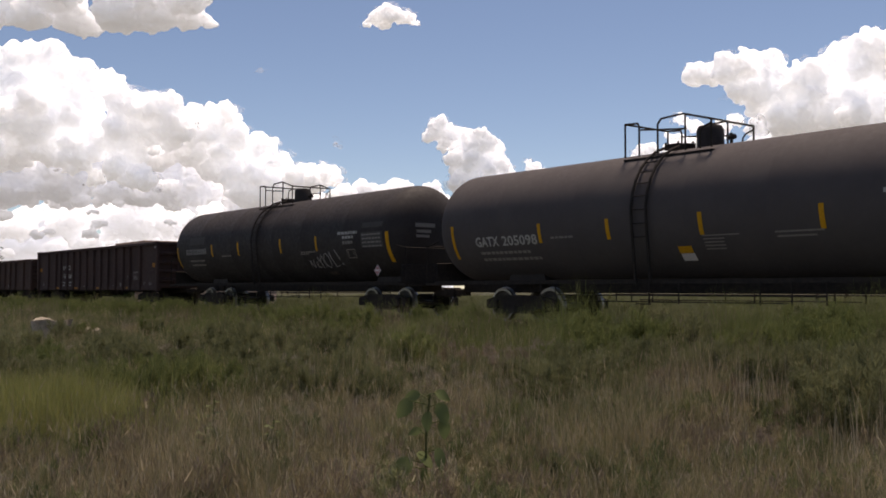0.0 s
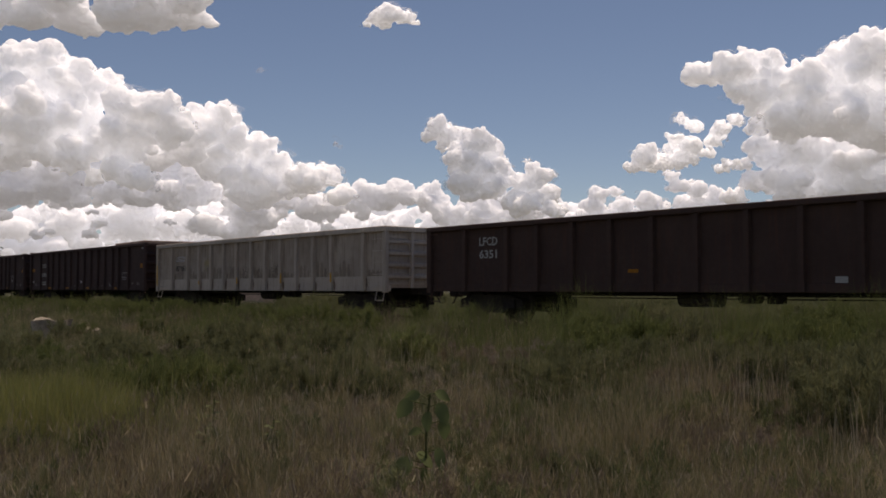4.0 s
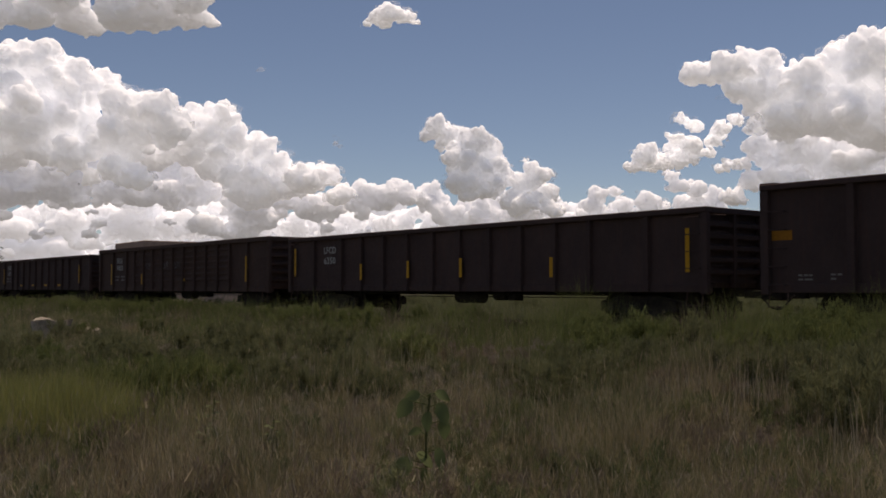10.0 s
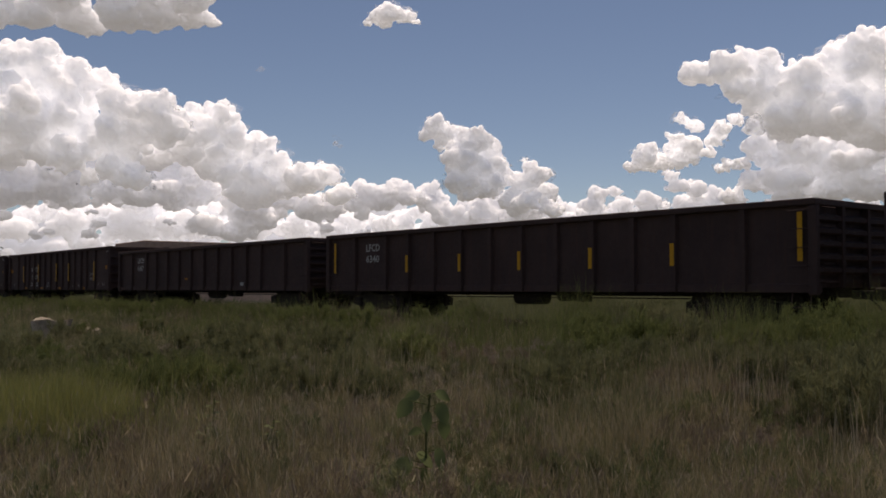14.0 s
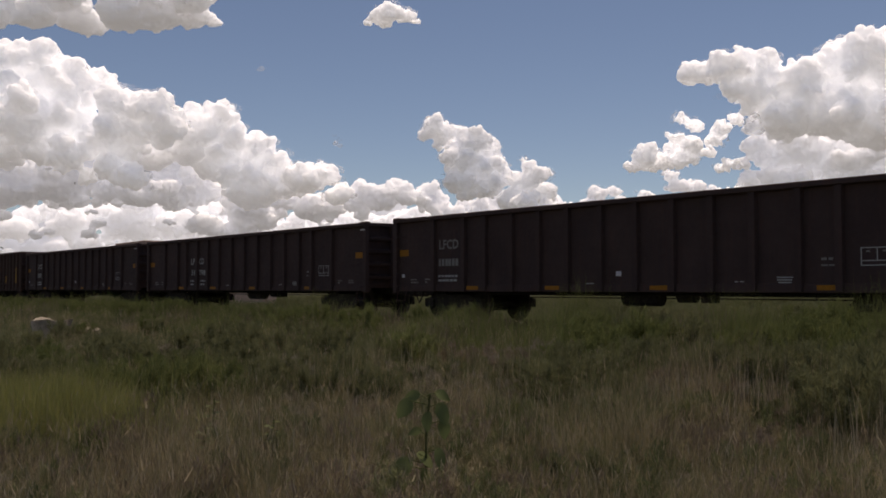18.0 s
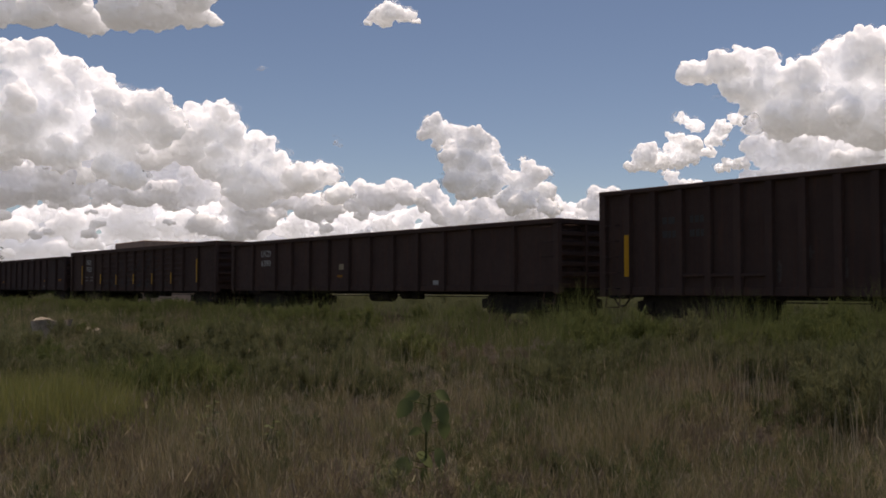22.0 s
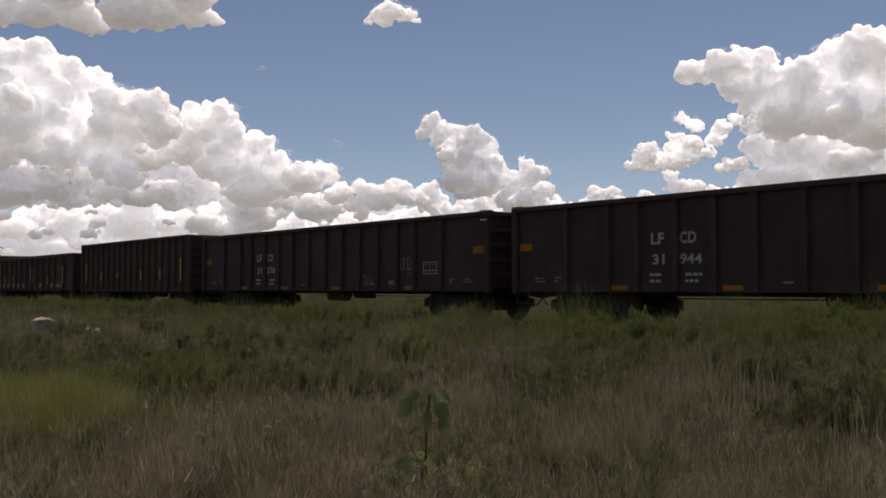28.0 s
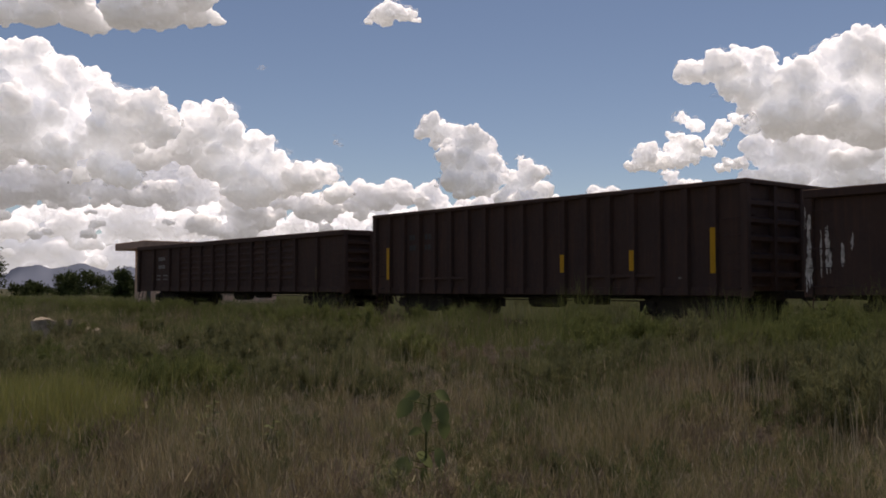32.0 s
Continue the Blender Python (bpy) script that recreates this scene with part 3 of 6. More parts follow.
ADVANCE = [0, 13.64, 27.3, 41.19, 55.33, 69.62, 84, 98.36, 112.69, 127.04, 141.45, 155.95, 170.55, 185.25, 200.01, 214.8, 229.62, 244.49, 259.39, 274.31, 289.26, 304.24, 319.21, 334.16, 349.05, 363.91, 378.76, 393.6, 408.46, 423.34, 438.22, 453.1, 467.98]
CAR_AT = [-21.76, -39.76, -58.5, -77.15, -96.52, -115.25, -133.91, -152.49, -171.1, -189.79, -208.53, -227.19, -245.74, -264.4, -282.84, -301.63, -320.17, -334.49, -353.17, -371.82, -390.21, -408.62, -426.73, -445, -459.45, -478.08, -492.5, -511.35]

# ---------------------------------------------------------------- rolling stock
WHEEL_R = 0.457
WHEELSETS = []       # (wheelset, car index, local pose)
CARS = []            # (car, place of its middle at the start)


def wheelset_mesh(bright):
    def build(bm):
        for s in (-1, 1):
            y = s * 0.72
            prof = [(y - s * 0.07, 0.10), (y - s * 0.07, 0.40), (y - s * 0.065, WHEEL_R + 0.028), (y - s * 0.035, WHEEL_R + 0.025), (y - s * 0.028, WHEEL_R), (y + s * 0.07, WHEEL_R - 0.006),
                    (y + s * 0.07, 0.385), (y + s * 0.035, 0.37), (y + s * 0.02, 0.20), (y + s * 0.06, 0.13), (y + s * 0.06, 0.09)]
            lathe(bm, prof if s > 0 else prof, 28, "y")
            lathe(bm, [(s * 0.80, 0.10), (s * 1.03, 0.10), (s * 1.05, 0.07)], 12, "y")
            box(bm, -0.05, 0.05, s * 1.04 - 0.012, s * 1.04 + 0.012, 0.02, 0.06)
        rod(bm, (0, -0.9, 0), (0, 0.9, 0), 0.08, 10)
    me = shared(("wheelset", bright), build, WHEEL if bright else UNDER)
    if bright and len(me.materials) < 2:
        me.materials.append(TREAD)
        for p in me.polygons:
            r = math.hypot(p.center.x, p.center.z)
            if r > 0.37 and abs(p.center.y) > 0.64 and (abs(p.normal.y) < 0.5 or r > 0.39):
                p.material_index = 1
    smooth(me, 35)
    return me


def truck_frame_mesh(side):
    def build(bm):
        y0, y1 = side * 0.97 - 0.07, side * 0.97 + 0.07
        out = [(-1.25, 0.36), (-1.25, 0.60), (-0.95, 0.66), (-0.55, 0.72), (0.55, 0.72), (0.95, 0.66), (1.25, 0.60), (1.25, 0.36), (0.98, 0.36), (0.86, 0.42), (0.45, 0.24), (-0.45, 0.24), (-0.86, 0.42), (-0.98, 0.36)]
        prism(bm, out, 1, y0, y1)
        for x in (-0.16, 0, 0.16):
            rod(bm, (x, side * 1.0, 0.28), (x, side * 1.0, 0.55), 0.055, 8)
        for x in (-0.89, 0.89):
            box(bm, x - 0.13, x + 0.13, side * 1.02 - 0.1, side * 1.02 + 0.1, 0.36, 0.60, 0.02)
    return shared(("side_frame", side), build, UNDER)


def add_truck(car, index, x):
    def bolster(bm):
        box(bm, -0.2, 0.2, -1.05, 1.05, 0.40, 0.68, 0.02)
        rod(bm, (0, 0, 0.66), (0, 0, 0.80), 0.2, 12)
        for s in (-1, 1):
            rod(bm, (s * 0.5, -0.85, 0.33), (s * 0.5, 0.85, 0.33), 0.05, 6)
            for q in (-0.72, 0.72):
                box(bm, s * 0.46 - 0.05, s * 0.46 + 0.05, q - 0.09, q + 0.09, 0.26, 0.52)
    truck = part("truck", shared("bolster", bolster, UNDER), UNDER, car, "cast steel truck with a bolster between side frames", pose(x, 0, 0))
    for s in (-1, 1):
        part("side_frame", truck_frame_mesh(s), UNDER, truck)
    for dx in (-0.89, 0.89):
        w = part("wheelset", wheelset_mesh(index < 2), WHEEL, truck, "steel wheels with bright worn rims on an axle" if index < 2 else "dark steel wheels on an axle", pose(dx, 0, WHEEL_R))
        WHEELSETS.append((w, index, dx))


def add_coupler(car, x, way):
    def build(bm):
        box(bm, 0, 0.55, -0.09, 0.09, 0.68, 0.86, 0.02)
        box(bm, 0.50, 0.72, -0.16, 0.16, 0.64, 0.92, 0.04)
        box(bm, 0.62, 0.80, 0.02, 0.17, 0.66, 0.90, 0.03)
    me = shared("coupler", build, UNDER)
    part("coupler", me, UNDER, car, at=pose(x, 0, 0, 0, 0, 0 if way > 0 else 180))

    def hose(bm):
        pts = [(0.1, 0.35, 0.75), (0.25, 0.36, 0.62), (0.42, 0.30, 0.48), (0.62, 0.18, 0.46)]
        pipe(bm, pts, 0.022, 6)
    part("air_hose", shared("air_hose", hose, UNDER), UNDER, car, at=pose(x, 0, 0, 0, 0, 0 if way > 0 else 180))


PLATES = {}


def plate_mesh(w, h):
    key = (round(w, 3), round(h, 3))
    if key not in PLATES:
        bm = bmesh.new()
        box(bm, 0, w, -0.003, 0.0, 0, h)
        me = bpy.data.meshes.new("plate")
        bm.to_mesh(me)
        bm.free()
        PLATES[key] = me
    return PLATES[key].copy()


def bar(car, x0, x1, z0, z1, y, material=None, name="marking_bar", label=""):
    return part(name, plate_mesh(x1 - x0, z1 - z0), material or LETTER2, car, label, pose(x0, -y, z0))


def small_print(car, x, z, y, lines, material=None, seed=0):
    """Unreadable small print: rows of short bars. lines: (width, height, gap below)."""
    rng = random.Random(seed)
    for w, h, step in lines:
        at = 0.0
        while at < w - 0.02:
            q = min(rng.uniform(0.07, 0.17), w - at)
            bar(car, x + at, x + at + q, z, z + h, y, material, "small_print")
            at += q + rng.uniform(0.02, 0.05)
        z -= step


RIBS = {
    "A": [1.88, 3.20, 4.06, 5.12, 6.11, 7.09, 8.16, 9.20, 10.22, 11.22, 12.21, 13.22, 14.05, 15.31],
    "B": [1.62, 3.30, 4.42, 5.62, 6.82, 8.03, 9.22, 10.45, 11.65, 12.86, 14.0, 15.72],
    "C": [1.80, 3.49, 4.50, 5.55, 6.60, 7.69, 8.77, 9.85, 10.95, 12.0, 13.05, 14.1, 15.55],
    "D": [0.82 + 0.7215 * i for i in range(17)],
    "E": [1.61, 3.15, 4.26, 5.35, 6.47, 7.55, 8.70, 9.80, 10.91, 12.01, 13.11, 14.25, 16.1],
}
# length, top and bottom above the rail, rib width, rim height
SHAPE = {"A": (17.35, 2.95, 0.81, 0.17, 0.12), "B": (17.35, 2.62, 0.81, 0.15, 0.13), "C": (17.30, 2.78, 0.77, 0.15, 0.17), "D": (13.20, 3.13, 0.74, 0.19, 0.10), "E": (17.35, 2.79, 0.81, 0.19, 0.16)}
HALF = 1.55          # half width over the ribs
SHEET = 1.44         # half width of the side sheets


def gondola(index, kind, paint, label):
    """An open-topped freight wagon: floor, ribbed sides, ribbed ends, rims, sills, running gear."""
    L, top, low, rw, rim = SHAPE[kind]
    car = tagged(new("gondola_wagon"), label, "freight wagon", "wagons of the train")
    car.location = (CAR_AT[index] + L / 2, TRACK_Y, RAIL)
    CARS.append((car, CAR_AT[index] + L / 2))
    h = L / 2
    key = (kind, paint.name)

    def sh(name, fn):
        return shared((name, *key), fn, paint)
    for s in (-1, 1):
        nm = "side_sheet%d" % s
        part("side_sheet", shared((nm, *key), lambda bm: box(bm, -h + 0.05, h - 0.05, min(s * SHEET, s * (SHEET - 0.012)), max(s * SHEET, s * (SHEET - 0.012)), low + 0.18, top - rim), STAINED if paint == WHITE else paint), paint, car)

        def rimmesh(bm):
            a, b = sorted((s * (SHEET - 0.10), s * (HALF + 0.02)))
            box(bm, -h, h, a, b, top - rim, top, 0.015)
            if kind in "A":        # raised corner caps
                for e in (-1, 1):
                    c, d = sorted((e * h, e * (h - 0.35)))
                    box(bm, c, d, a + 0.02, b - 0.02, top, top + 0.028, 0.01)
        part("top_rim", sh("rim%d" % s, rimmesh), paint, car)

        def sill(bm):
            a, b = sorted((s * (SHEET - 0.12), s * (SHEET + 0.035)))
            box(bm, -h + 0.02, h - 0.02, a, b, low, low + 0.18, 0.01)
        part("side_sill", sh("sill%d" % s, sill), paint, car)

        def rib(bm):
            y0, y1 = s * SHEET, s * HALF
            k = 0.5 * rw
            pts = [(-k * 0.92, y0), (-k * 0.82, y1), (k * 0.82, y1), (k * 0.92, y0)]
            lo, hi = low + 0.02, top - rim
            prism(bm, pts, 2, lo, hi)
        ribmesh = sh("rib%d" % s, rib)
        for x in RIBS[kind]:
            part("rib", ribmesh, paint, car, at=pose(x - h, 0, 0))

        def post(bm):
            a, b = sorted((s * (SHEET - 0.02), s * (HALF + 0.005)))
            box(bm, -0.09, 0.09, a, b, low - 0.04, top - rim, 0.012)
        for e in (-1, 1):
            part("corner_post", sh("post%d" % s, post), paint, car, at=pose(e * (h - 0.09), 0, 0))
        if kind == "C":           # pressed horizontal corrugations between the ribs
            ribs = RIBS[kind]
            for a, b in zip(ribs[2:11], ribs[3:12]):
                def corr(bm, a=a, b=b):
                    line = [(s * (SHEET - 0.006), low + 0.36), (s * (SHEET + 0.003), low + 0.36)]
                    for i in range(6):
                        z = low + 0.42 + i * 0.23
                        line += [(s * (SHEET + 0.003), z), (s * (SHEET + 0.05), z + 0.035), (s * (SHEET + 0.05), z + 0.085), (s * (SHEET + 0.003), z + 0.12)]
                    line += [(s * (SHEET + 0.003), low + 1.78), (s * (SHEET - 0.006), low + 1.78)]
                    prism(bm, line, 0, a - h + rw * 0.55, b - h - rw * 0.55)
                part("corrugated_panel", sh("corr%d_%.1f" % (s, a), corr), paint, car)
        if kind == "D":           # doubler plates low on the side
            for a, b in ((2.3, 4.4), (8.75, 10.9)):
                def doubler(bm, a=a, b=b):
                    c, d = sorted((s * (SHEET + 0.004), s * (HALF - 0.02)))
                    box(bm, a - h, b - h, c, d, low + 0.40, low + 0.47, 0.01)
                part("side_stiffener", sh("doubler%d_%.1f" % (s, a), doubler), paint, car)
        if kind == "E":
            def ledge(bm):
                c, d = sorted((s * SHEET, s * (SHEET + 0.02)))
                box(bm, -h + 0.2, h - 0.2, c, d, low + 0.18, low + 0.46, 0.008)
            part("lower_band", sh("ledge%d" % s, ledge), paint, car)
    for e in (-1, 1):
        def end(bm):
            n = 4 if kind in "AE" else 5
            line = [(e * (h - 0.165), low + 0.1), (e * (h - 0.15), low + 0.1)]
            back = []
            for i in range(n):
                z = low + 0.35 + i * (top - low - 0.55) / n
                line += [(e * (h - 0.15), z), (e * (h - 0.04), z + 0.05), (e * (h - 0.04), z + 0.13), (e * (h - 0.15), z + 0.18)]
            line += [(e * (h - 0.15), top - rim), (e * (h - 0.165), top - rim)]
            prism(bm, line, 1, -SHEET + 0.02, SHEET - 0.02)
        part("end_wall", sh("end%d" % e, end), paint, car)

        def endpost(bm):
            a, b = sorted((e * (h - 0.16), e * (h - 0.02)))
            box(bm, a, b, -0.05, 0.05, low + 0.1, top - rim)
        for y in (-0.5, 0.5):
            part("end_post", sh("endpost%d" % e, endpost), paint, car, at=pose(0, y, 0))

        def endrim(bm):
            a, b = sorted((e * (h - 0.22), e * h))
            box(bm, a, b, -SHEET + 0.1, SHEET - 0.1, top - rim, top - 0.004, 0.012)
        part("end_rim", sh("endrim%d" % e, endrim), paint, car)

        grab = shared(("grab_iron", paint.name), lambda bm: pipe(bm, [(-0.2, 0.12, 0), (-0.2, 0, 0), (0.2, 0, 0), (0.2, 0.12, 0)], 0.011, 5), paint)
        step_iron = shared(("step_iron", paint.name), lambda bm: pipe(bm, [(-0.2, 0.06, 0), (-0.2, 0, -0.28), (0.2, 0, -0.28), (0.2, 0.06, 0)], 0.016, 5), paint)
        for i in range(5):
            z = low + 0.15 + i * 0.36
            if z < top - 0.2:
                part("grab_iron", grab, paint, car, at=pose(e * (h - 0.36), -HALF - 0.07, z))
                part("grab_iron", grab, paint, car, at=pose(e * (h + 0.03), -1.12, z + 0.05, 0, 0, 90 if e > 0 else -90))
        part("step_iron", step_iron, paint, car, at=pose(e * (h - 0.36), -HALF + 0.02, low))
        add_coupler(car, e * (h - 0.12), e)
    part("floor", sh("floor", lambda bm: box(bm, -h + 0.1, h - 0.1, -SHEET + 0.02, SHEET - 0.02, low + 0.2, low + 0.26)), paint, car)

    def frame_under(bm):
        box(bm, -h + 0.3, h - 0.3, -0.3, 0.3, low - 0.10, low + 0.2, 0.01)
        for i in range(7):
            x = -h + 2.2 + i * (L - 4.4) / 6
            box(bm, x - 0.06, x + 0.06, -SHEET + 0.1, SHEET - 0.1, low + 0.02, low + 0.2)
    part("underframe", shared(("underframe", kind), frame_under, UNDER), UNDER, car)

    def reservoir(bm):
        rod(bm, (-0.5, -0.62, low - 0.14), (0.55, -0.62, low - 0.14), 0.19, 12)
        for x in (-0.3, 0.35):
            box(bm, x - 0.025, x + 0.025, -0.75, -0.45, low - 0.1, low + 0.1)
    part("air_reservoir", shared(("reservoir", kind), reservoir, UNDER), UNDER, car)

    def cylinder(bm):
        rod(bm, (1.0, -0.55, low - 0.10), (1.45, -0.55, low - 0.10), 0.14, 10)
        box(bm, 1.18, 1.23, -0.7, -0.4, low - 0.1, low + 0.1)
    part("brake_cylinder", shared(("cylinder", kind), cylinder, UNDER), UNDER, car)
    part("control_valve", shared(("valve", kind), lambda bm: box(bm, 1.75, 2.05, -0.8, -0.5, low - 0.24, low + 0.1, 0.02), UNDER), UNDER, car)

    def rods(bm):
        pipe(bm, [(-h + 3.6, -0.95, low - 0.06), (h - 3.4, -0.95, low - 0.06)], 0.02, 6)
        pipe(bm, [(-h + 3.4, 0.6, low - 0.16), (h - 3.4, 0.6, low - 0.16)], 0.016, 6)
        for x in (-2.2, 2.0):
            box(bm, x - 0.02, x + 0.02, -1.0, -0.9, low - 0.10, low + 0.05)
    part("brake_pipe", shared(("brake_pipe", kind), rods, UNDER), UNDER, car)
    for e in (-1, 1):
        add_truck(car, index, e * (h - (2.15 if L > 15 else 1.95)))
    return car, h, low, top


def text(car, h, words, x, z, height, width, material=None, y=SHEET):
    """Letters on the near side; x from the wagon's end."""
    part("lettering", lettering(words, height, width).copy(), material or LETTER, car, "", pose(x - h, -(y + 0.006), z))


def scrawl(car, h, x, z, w, tall, seed, material, thick=0.035, y=SHEET + 0.006, loops=9):
    """Sprayed strokes that spell nothing: a few looping ribbons."""
    rng = random.Random(seed)
    step = w / loops
    for k in range(loops):
        turns, wide = rng.uniform(0.45, 1.25), step * rng.uniform(0.3, 0.55)
        a0, high, lift = rng.uniform(0, 6.28), tall * rng.uniform(0.3, 0.5), rng.uniform(-0.08, 0.12) * tall
        pts = []
        for i in range(14):
            f = i / 13
            a = a0 + turns * 2 * math.pi * f
            pts.append(Vector((x - h + (k + 0.5) * step + wide * math.cos(a) + (f - 0.5) * step * 0.6, 0, z + tall / 2 + lift + high * math.sin(a))))
        bm = bmesh.new()
        prev = None
        for i, p in enumerate(pts):
            d = (pts[min(i + 1, 13)] - pts[max(i - 1, 0)]).normalized()
            q = Vector((-d.z, 0, d.x)) * thick * (0.25 + 0.35 * math.sin(math.pi * i / 13))
            cur = (bm.verts.new((p.x - q.x, -y - 0.0015 * (k % 3), p.z - q.z)), bm.verts.new((p.x + q.x, -y - 0.0015 * (k % 3), p.z + q.z)))
            if prev:
                bm.faces.new((prev[0], cur[0], cur[1], prev[1]))
            prev = cur
        part("spray_stroke", bm, material, car)


def drip(car, h, x, z0, z1, wide, seed, material, y=SHEET + 0.005, rag=0.55):
    """A ragged streak that has run down the side."""
    rng = random.Random(seed)
    bm = bmesh.new()
    n = 9
    prev = None
    for i in range(n + 1):
        z = z0 + (z1 - z0) * i / n
        w = wide * rng.uniform(rag, 1.0) * (0.3 + 0.7 * math.sin(math.pi * (i + 0.6) / (n + 1.2)))
        m = x - h + rng.uniform(-0.12, 0.12) * wide
        cur = (bm.verts.new((m - w / 2, -y, z)), bm.verts.new((m + w / 2, -y, z)))
        if prev:
            bm.faces.new((prev[0], prev[1], cur[1], cur[0]))
        prev = cur
    part("streak", bm, material, car)


def marks_a(car, h, first, second, split, seed, slide=0.0, serif=False):
    """Markings of the tall 14-rib wagons: initials and number over small print, orange patches, a boxed stencil."""
    y = SHEET + 0.006
    if split:
        text(car, h, first[:2], 4.42 + slide, 1.87, 0.25, 0.36)
        text(car, h, first[2:], 5.20 + slide, 1.87, 0.25, 0.43)
        text(car, h, second[:2], 4.46 + slide, 1.42, 0.23, 0.33)
        text(car, h, second[2:], 5.20 + slide, 1.42, 0.23, 0.57)
        small_print(car, 4.38 + slide - h, 1.17, y, [(0.34, 0.06, 0.14), (0.30, 0.06, 0.14)], LETTER, seed)
        small_print(car, 5.34 + slide - h, 1.17, y, [(0.44, 0.06, 0.14), (0.38, 0.06, 0.14)], LETTER, seed + 1)
        bar(car, 4.0 - h, 4.03 - h, 1.55, 1.66, y)
    else:
        if serif:
            text(car, h, first, 2.03, 2.07, 0.19, 0.70)
            text(car, h, second, 1.90, 1.54, 0.22, 1.0)
        else:
            text(car, h, first, 2.08, 1.99, 0.27, 0.84, LETTER if second else LETTER2)
            if second:
                text(car, h, second, 2.03, 1.49, 0.27, 1.0)
            else:
                small_print(car, 2.06 - h, 1.52, y, [(0.85, 0.2, 0.3)], LETTER2, seed)
        small_print(car, 2.04 - h, 1.21, y, [(0.84, 0.06, 0.12), (0.84, 0.06, 0.14)], LETTER, seed)
        bar(car, 0.32 - h, 0.45 - h, 1.21, 1.31, y, PAPER)
        bar(car, 8.58 - h, 8.74 - h, 1.18, 1.29, y, PAPER)
    for x in (0.20, 16.63):
        bar(car, x - h, x + 0.44 - h, 1.84, 2.03, y, ORANGE, "reflector_patch", "faded orange reflective patch")
    for x in (3.30, 6.31, 9.58, 13.57):
        bar(car, x - h, x + 0.48 - h, 0.86, 0.96, SHEET + 0.041, ORANGE, "reflector_patch")
    small_print(car, 0.76 - h, 1.13, y, [(0.30, 0.035, 0.08), (0.34, 0.035, 0.08)], None, seed + 2)
    small_print(car, 1.43 - h, 1.14, y, [(0.22, 0.035, 0.08), (0.12, 0.035, 0.08)], None, seed + 3)
    for k in range(3):
        bar(car, 12.71 + 0.03 * (k == 2) - h, 13.06 - 0.02 * k - h, 1.10 - 0.05 * k, 1.125 - 0.05 * k, y, LETTER, "marking_bar")
    small_print(car, 7.66 - h, 1.0, y, [(0.23, 0.025, 0.08)], LETTER, seed + 10)
    small_print(car, 11.75 - h, 1.02, y, [(0.21, 0.025, 0.06), (0.21, 0.025, 0.06)], LETTER, seed + 11)
    small_print(car, 13.65 - h, 1.43, y, [(0.24, 0.05, 0.11), (0.34, 0.03, 0.08)], None, seed + 5)
    small_print(car, 15.61 - h, 1.13, y, [(0.24, 0.03, 0.08), (0.1, 0.05, 0.08)], None, seed + 6)
    small_print(car, 16.23 - h, 1.13, y, [(0.30, 0.03, 0.07), (0.36, 0.03, 0.08)], None, seed + 7)
    # boxed stencil of two squares over a strip
    x0, x1, z0, z1, t = 14.43 - h, 15.05 - h, 1.31, 1.65, 0.019
    xm = (x0 + x1) / 2
    for a, b, c, d in ((x0, x1, z0, z0 + t), (x0, x1, z0 + 0.085, z0 + 0.085 + t), (x0, x1, z1 - t, z1), (x0, x0 + t, z0, z1), (x1 - t, x1, z0, z1), (xm - t / 2, xm + t / 2, z0 + 0.1, z1)):
        bar(car, a, b, c, d, y + 0.002 * (d - c > 0.1), LETTER, "stencil_line")
    small_print(car, x0 + 0.1, z1 - 0.09, y, [(0.14, 0.03, 0.05)], None, seed + 8)
    small_print(car, xm + 0.1, z1 - 0.09, y, [(0.14, 0.03, 0.05)], None, seed + 9)
    # sunlit slot under the rim by the corner, its light painted as a white bar
    bar(car, 17.06 - h, 17.3 - h, 2.70, 2.735, HALF + 0.004, PAPER, "corner_tab", "sunlit slot under the rim, painted as a small white bar")


def bars(car, h, rows, width=0.11, material=None, name="reflector_bar"):
    for x, z0, z1 in rows:
        bar(car, x - h, x + width - h, z0, z1, HALF + 0.003, material or YELLOW, name, "yellow reflective bar")


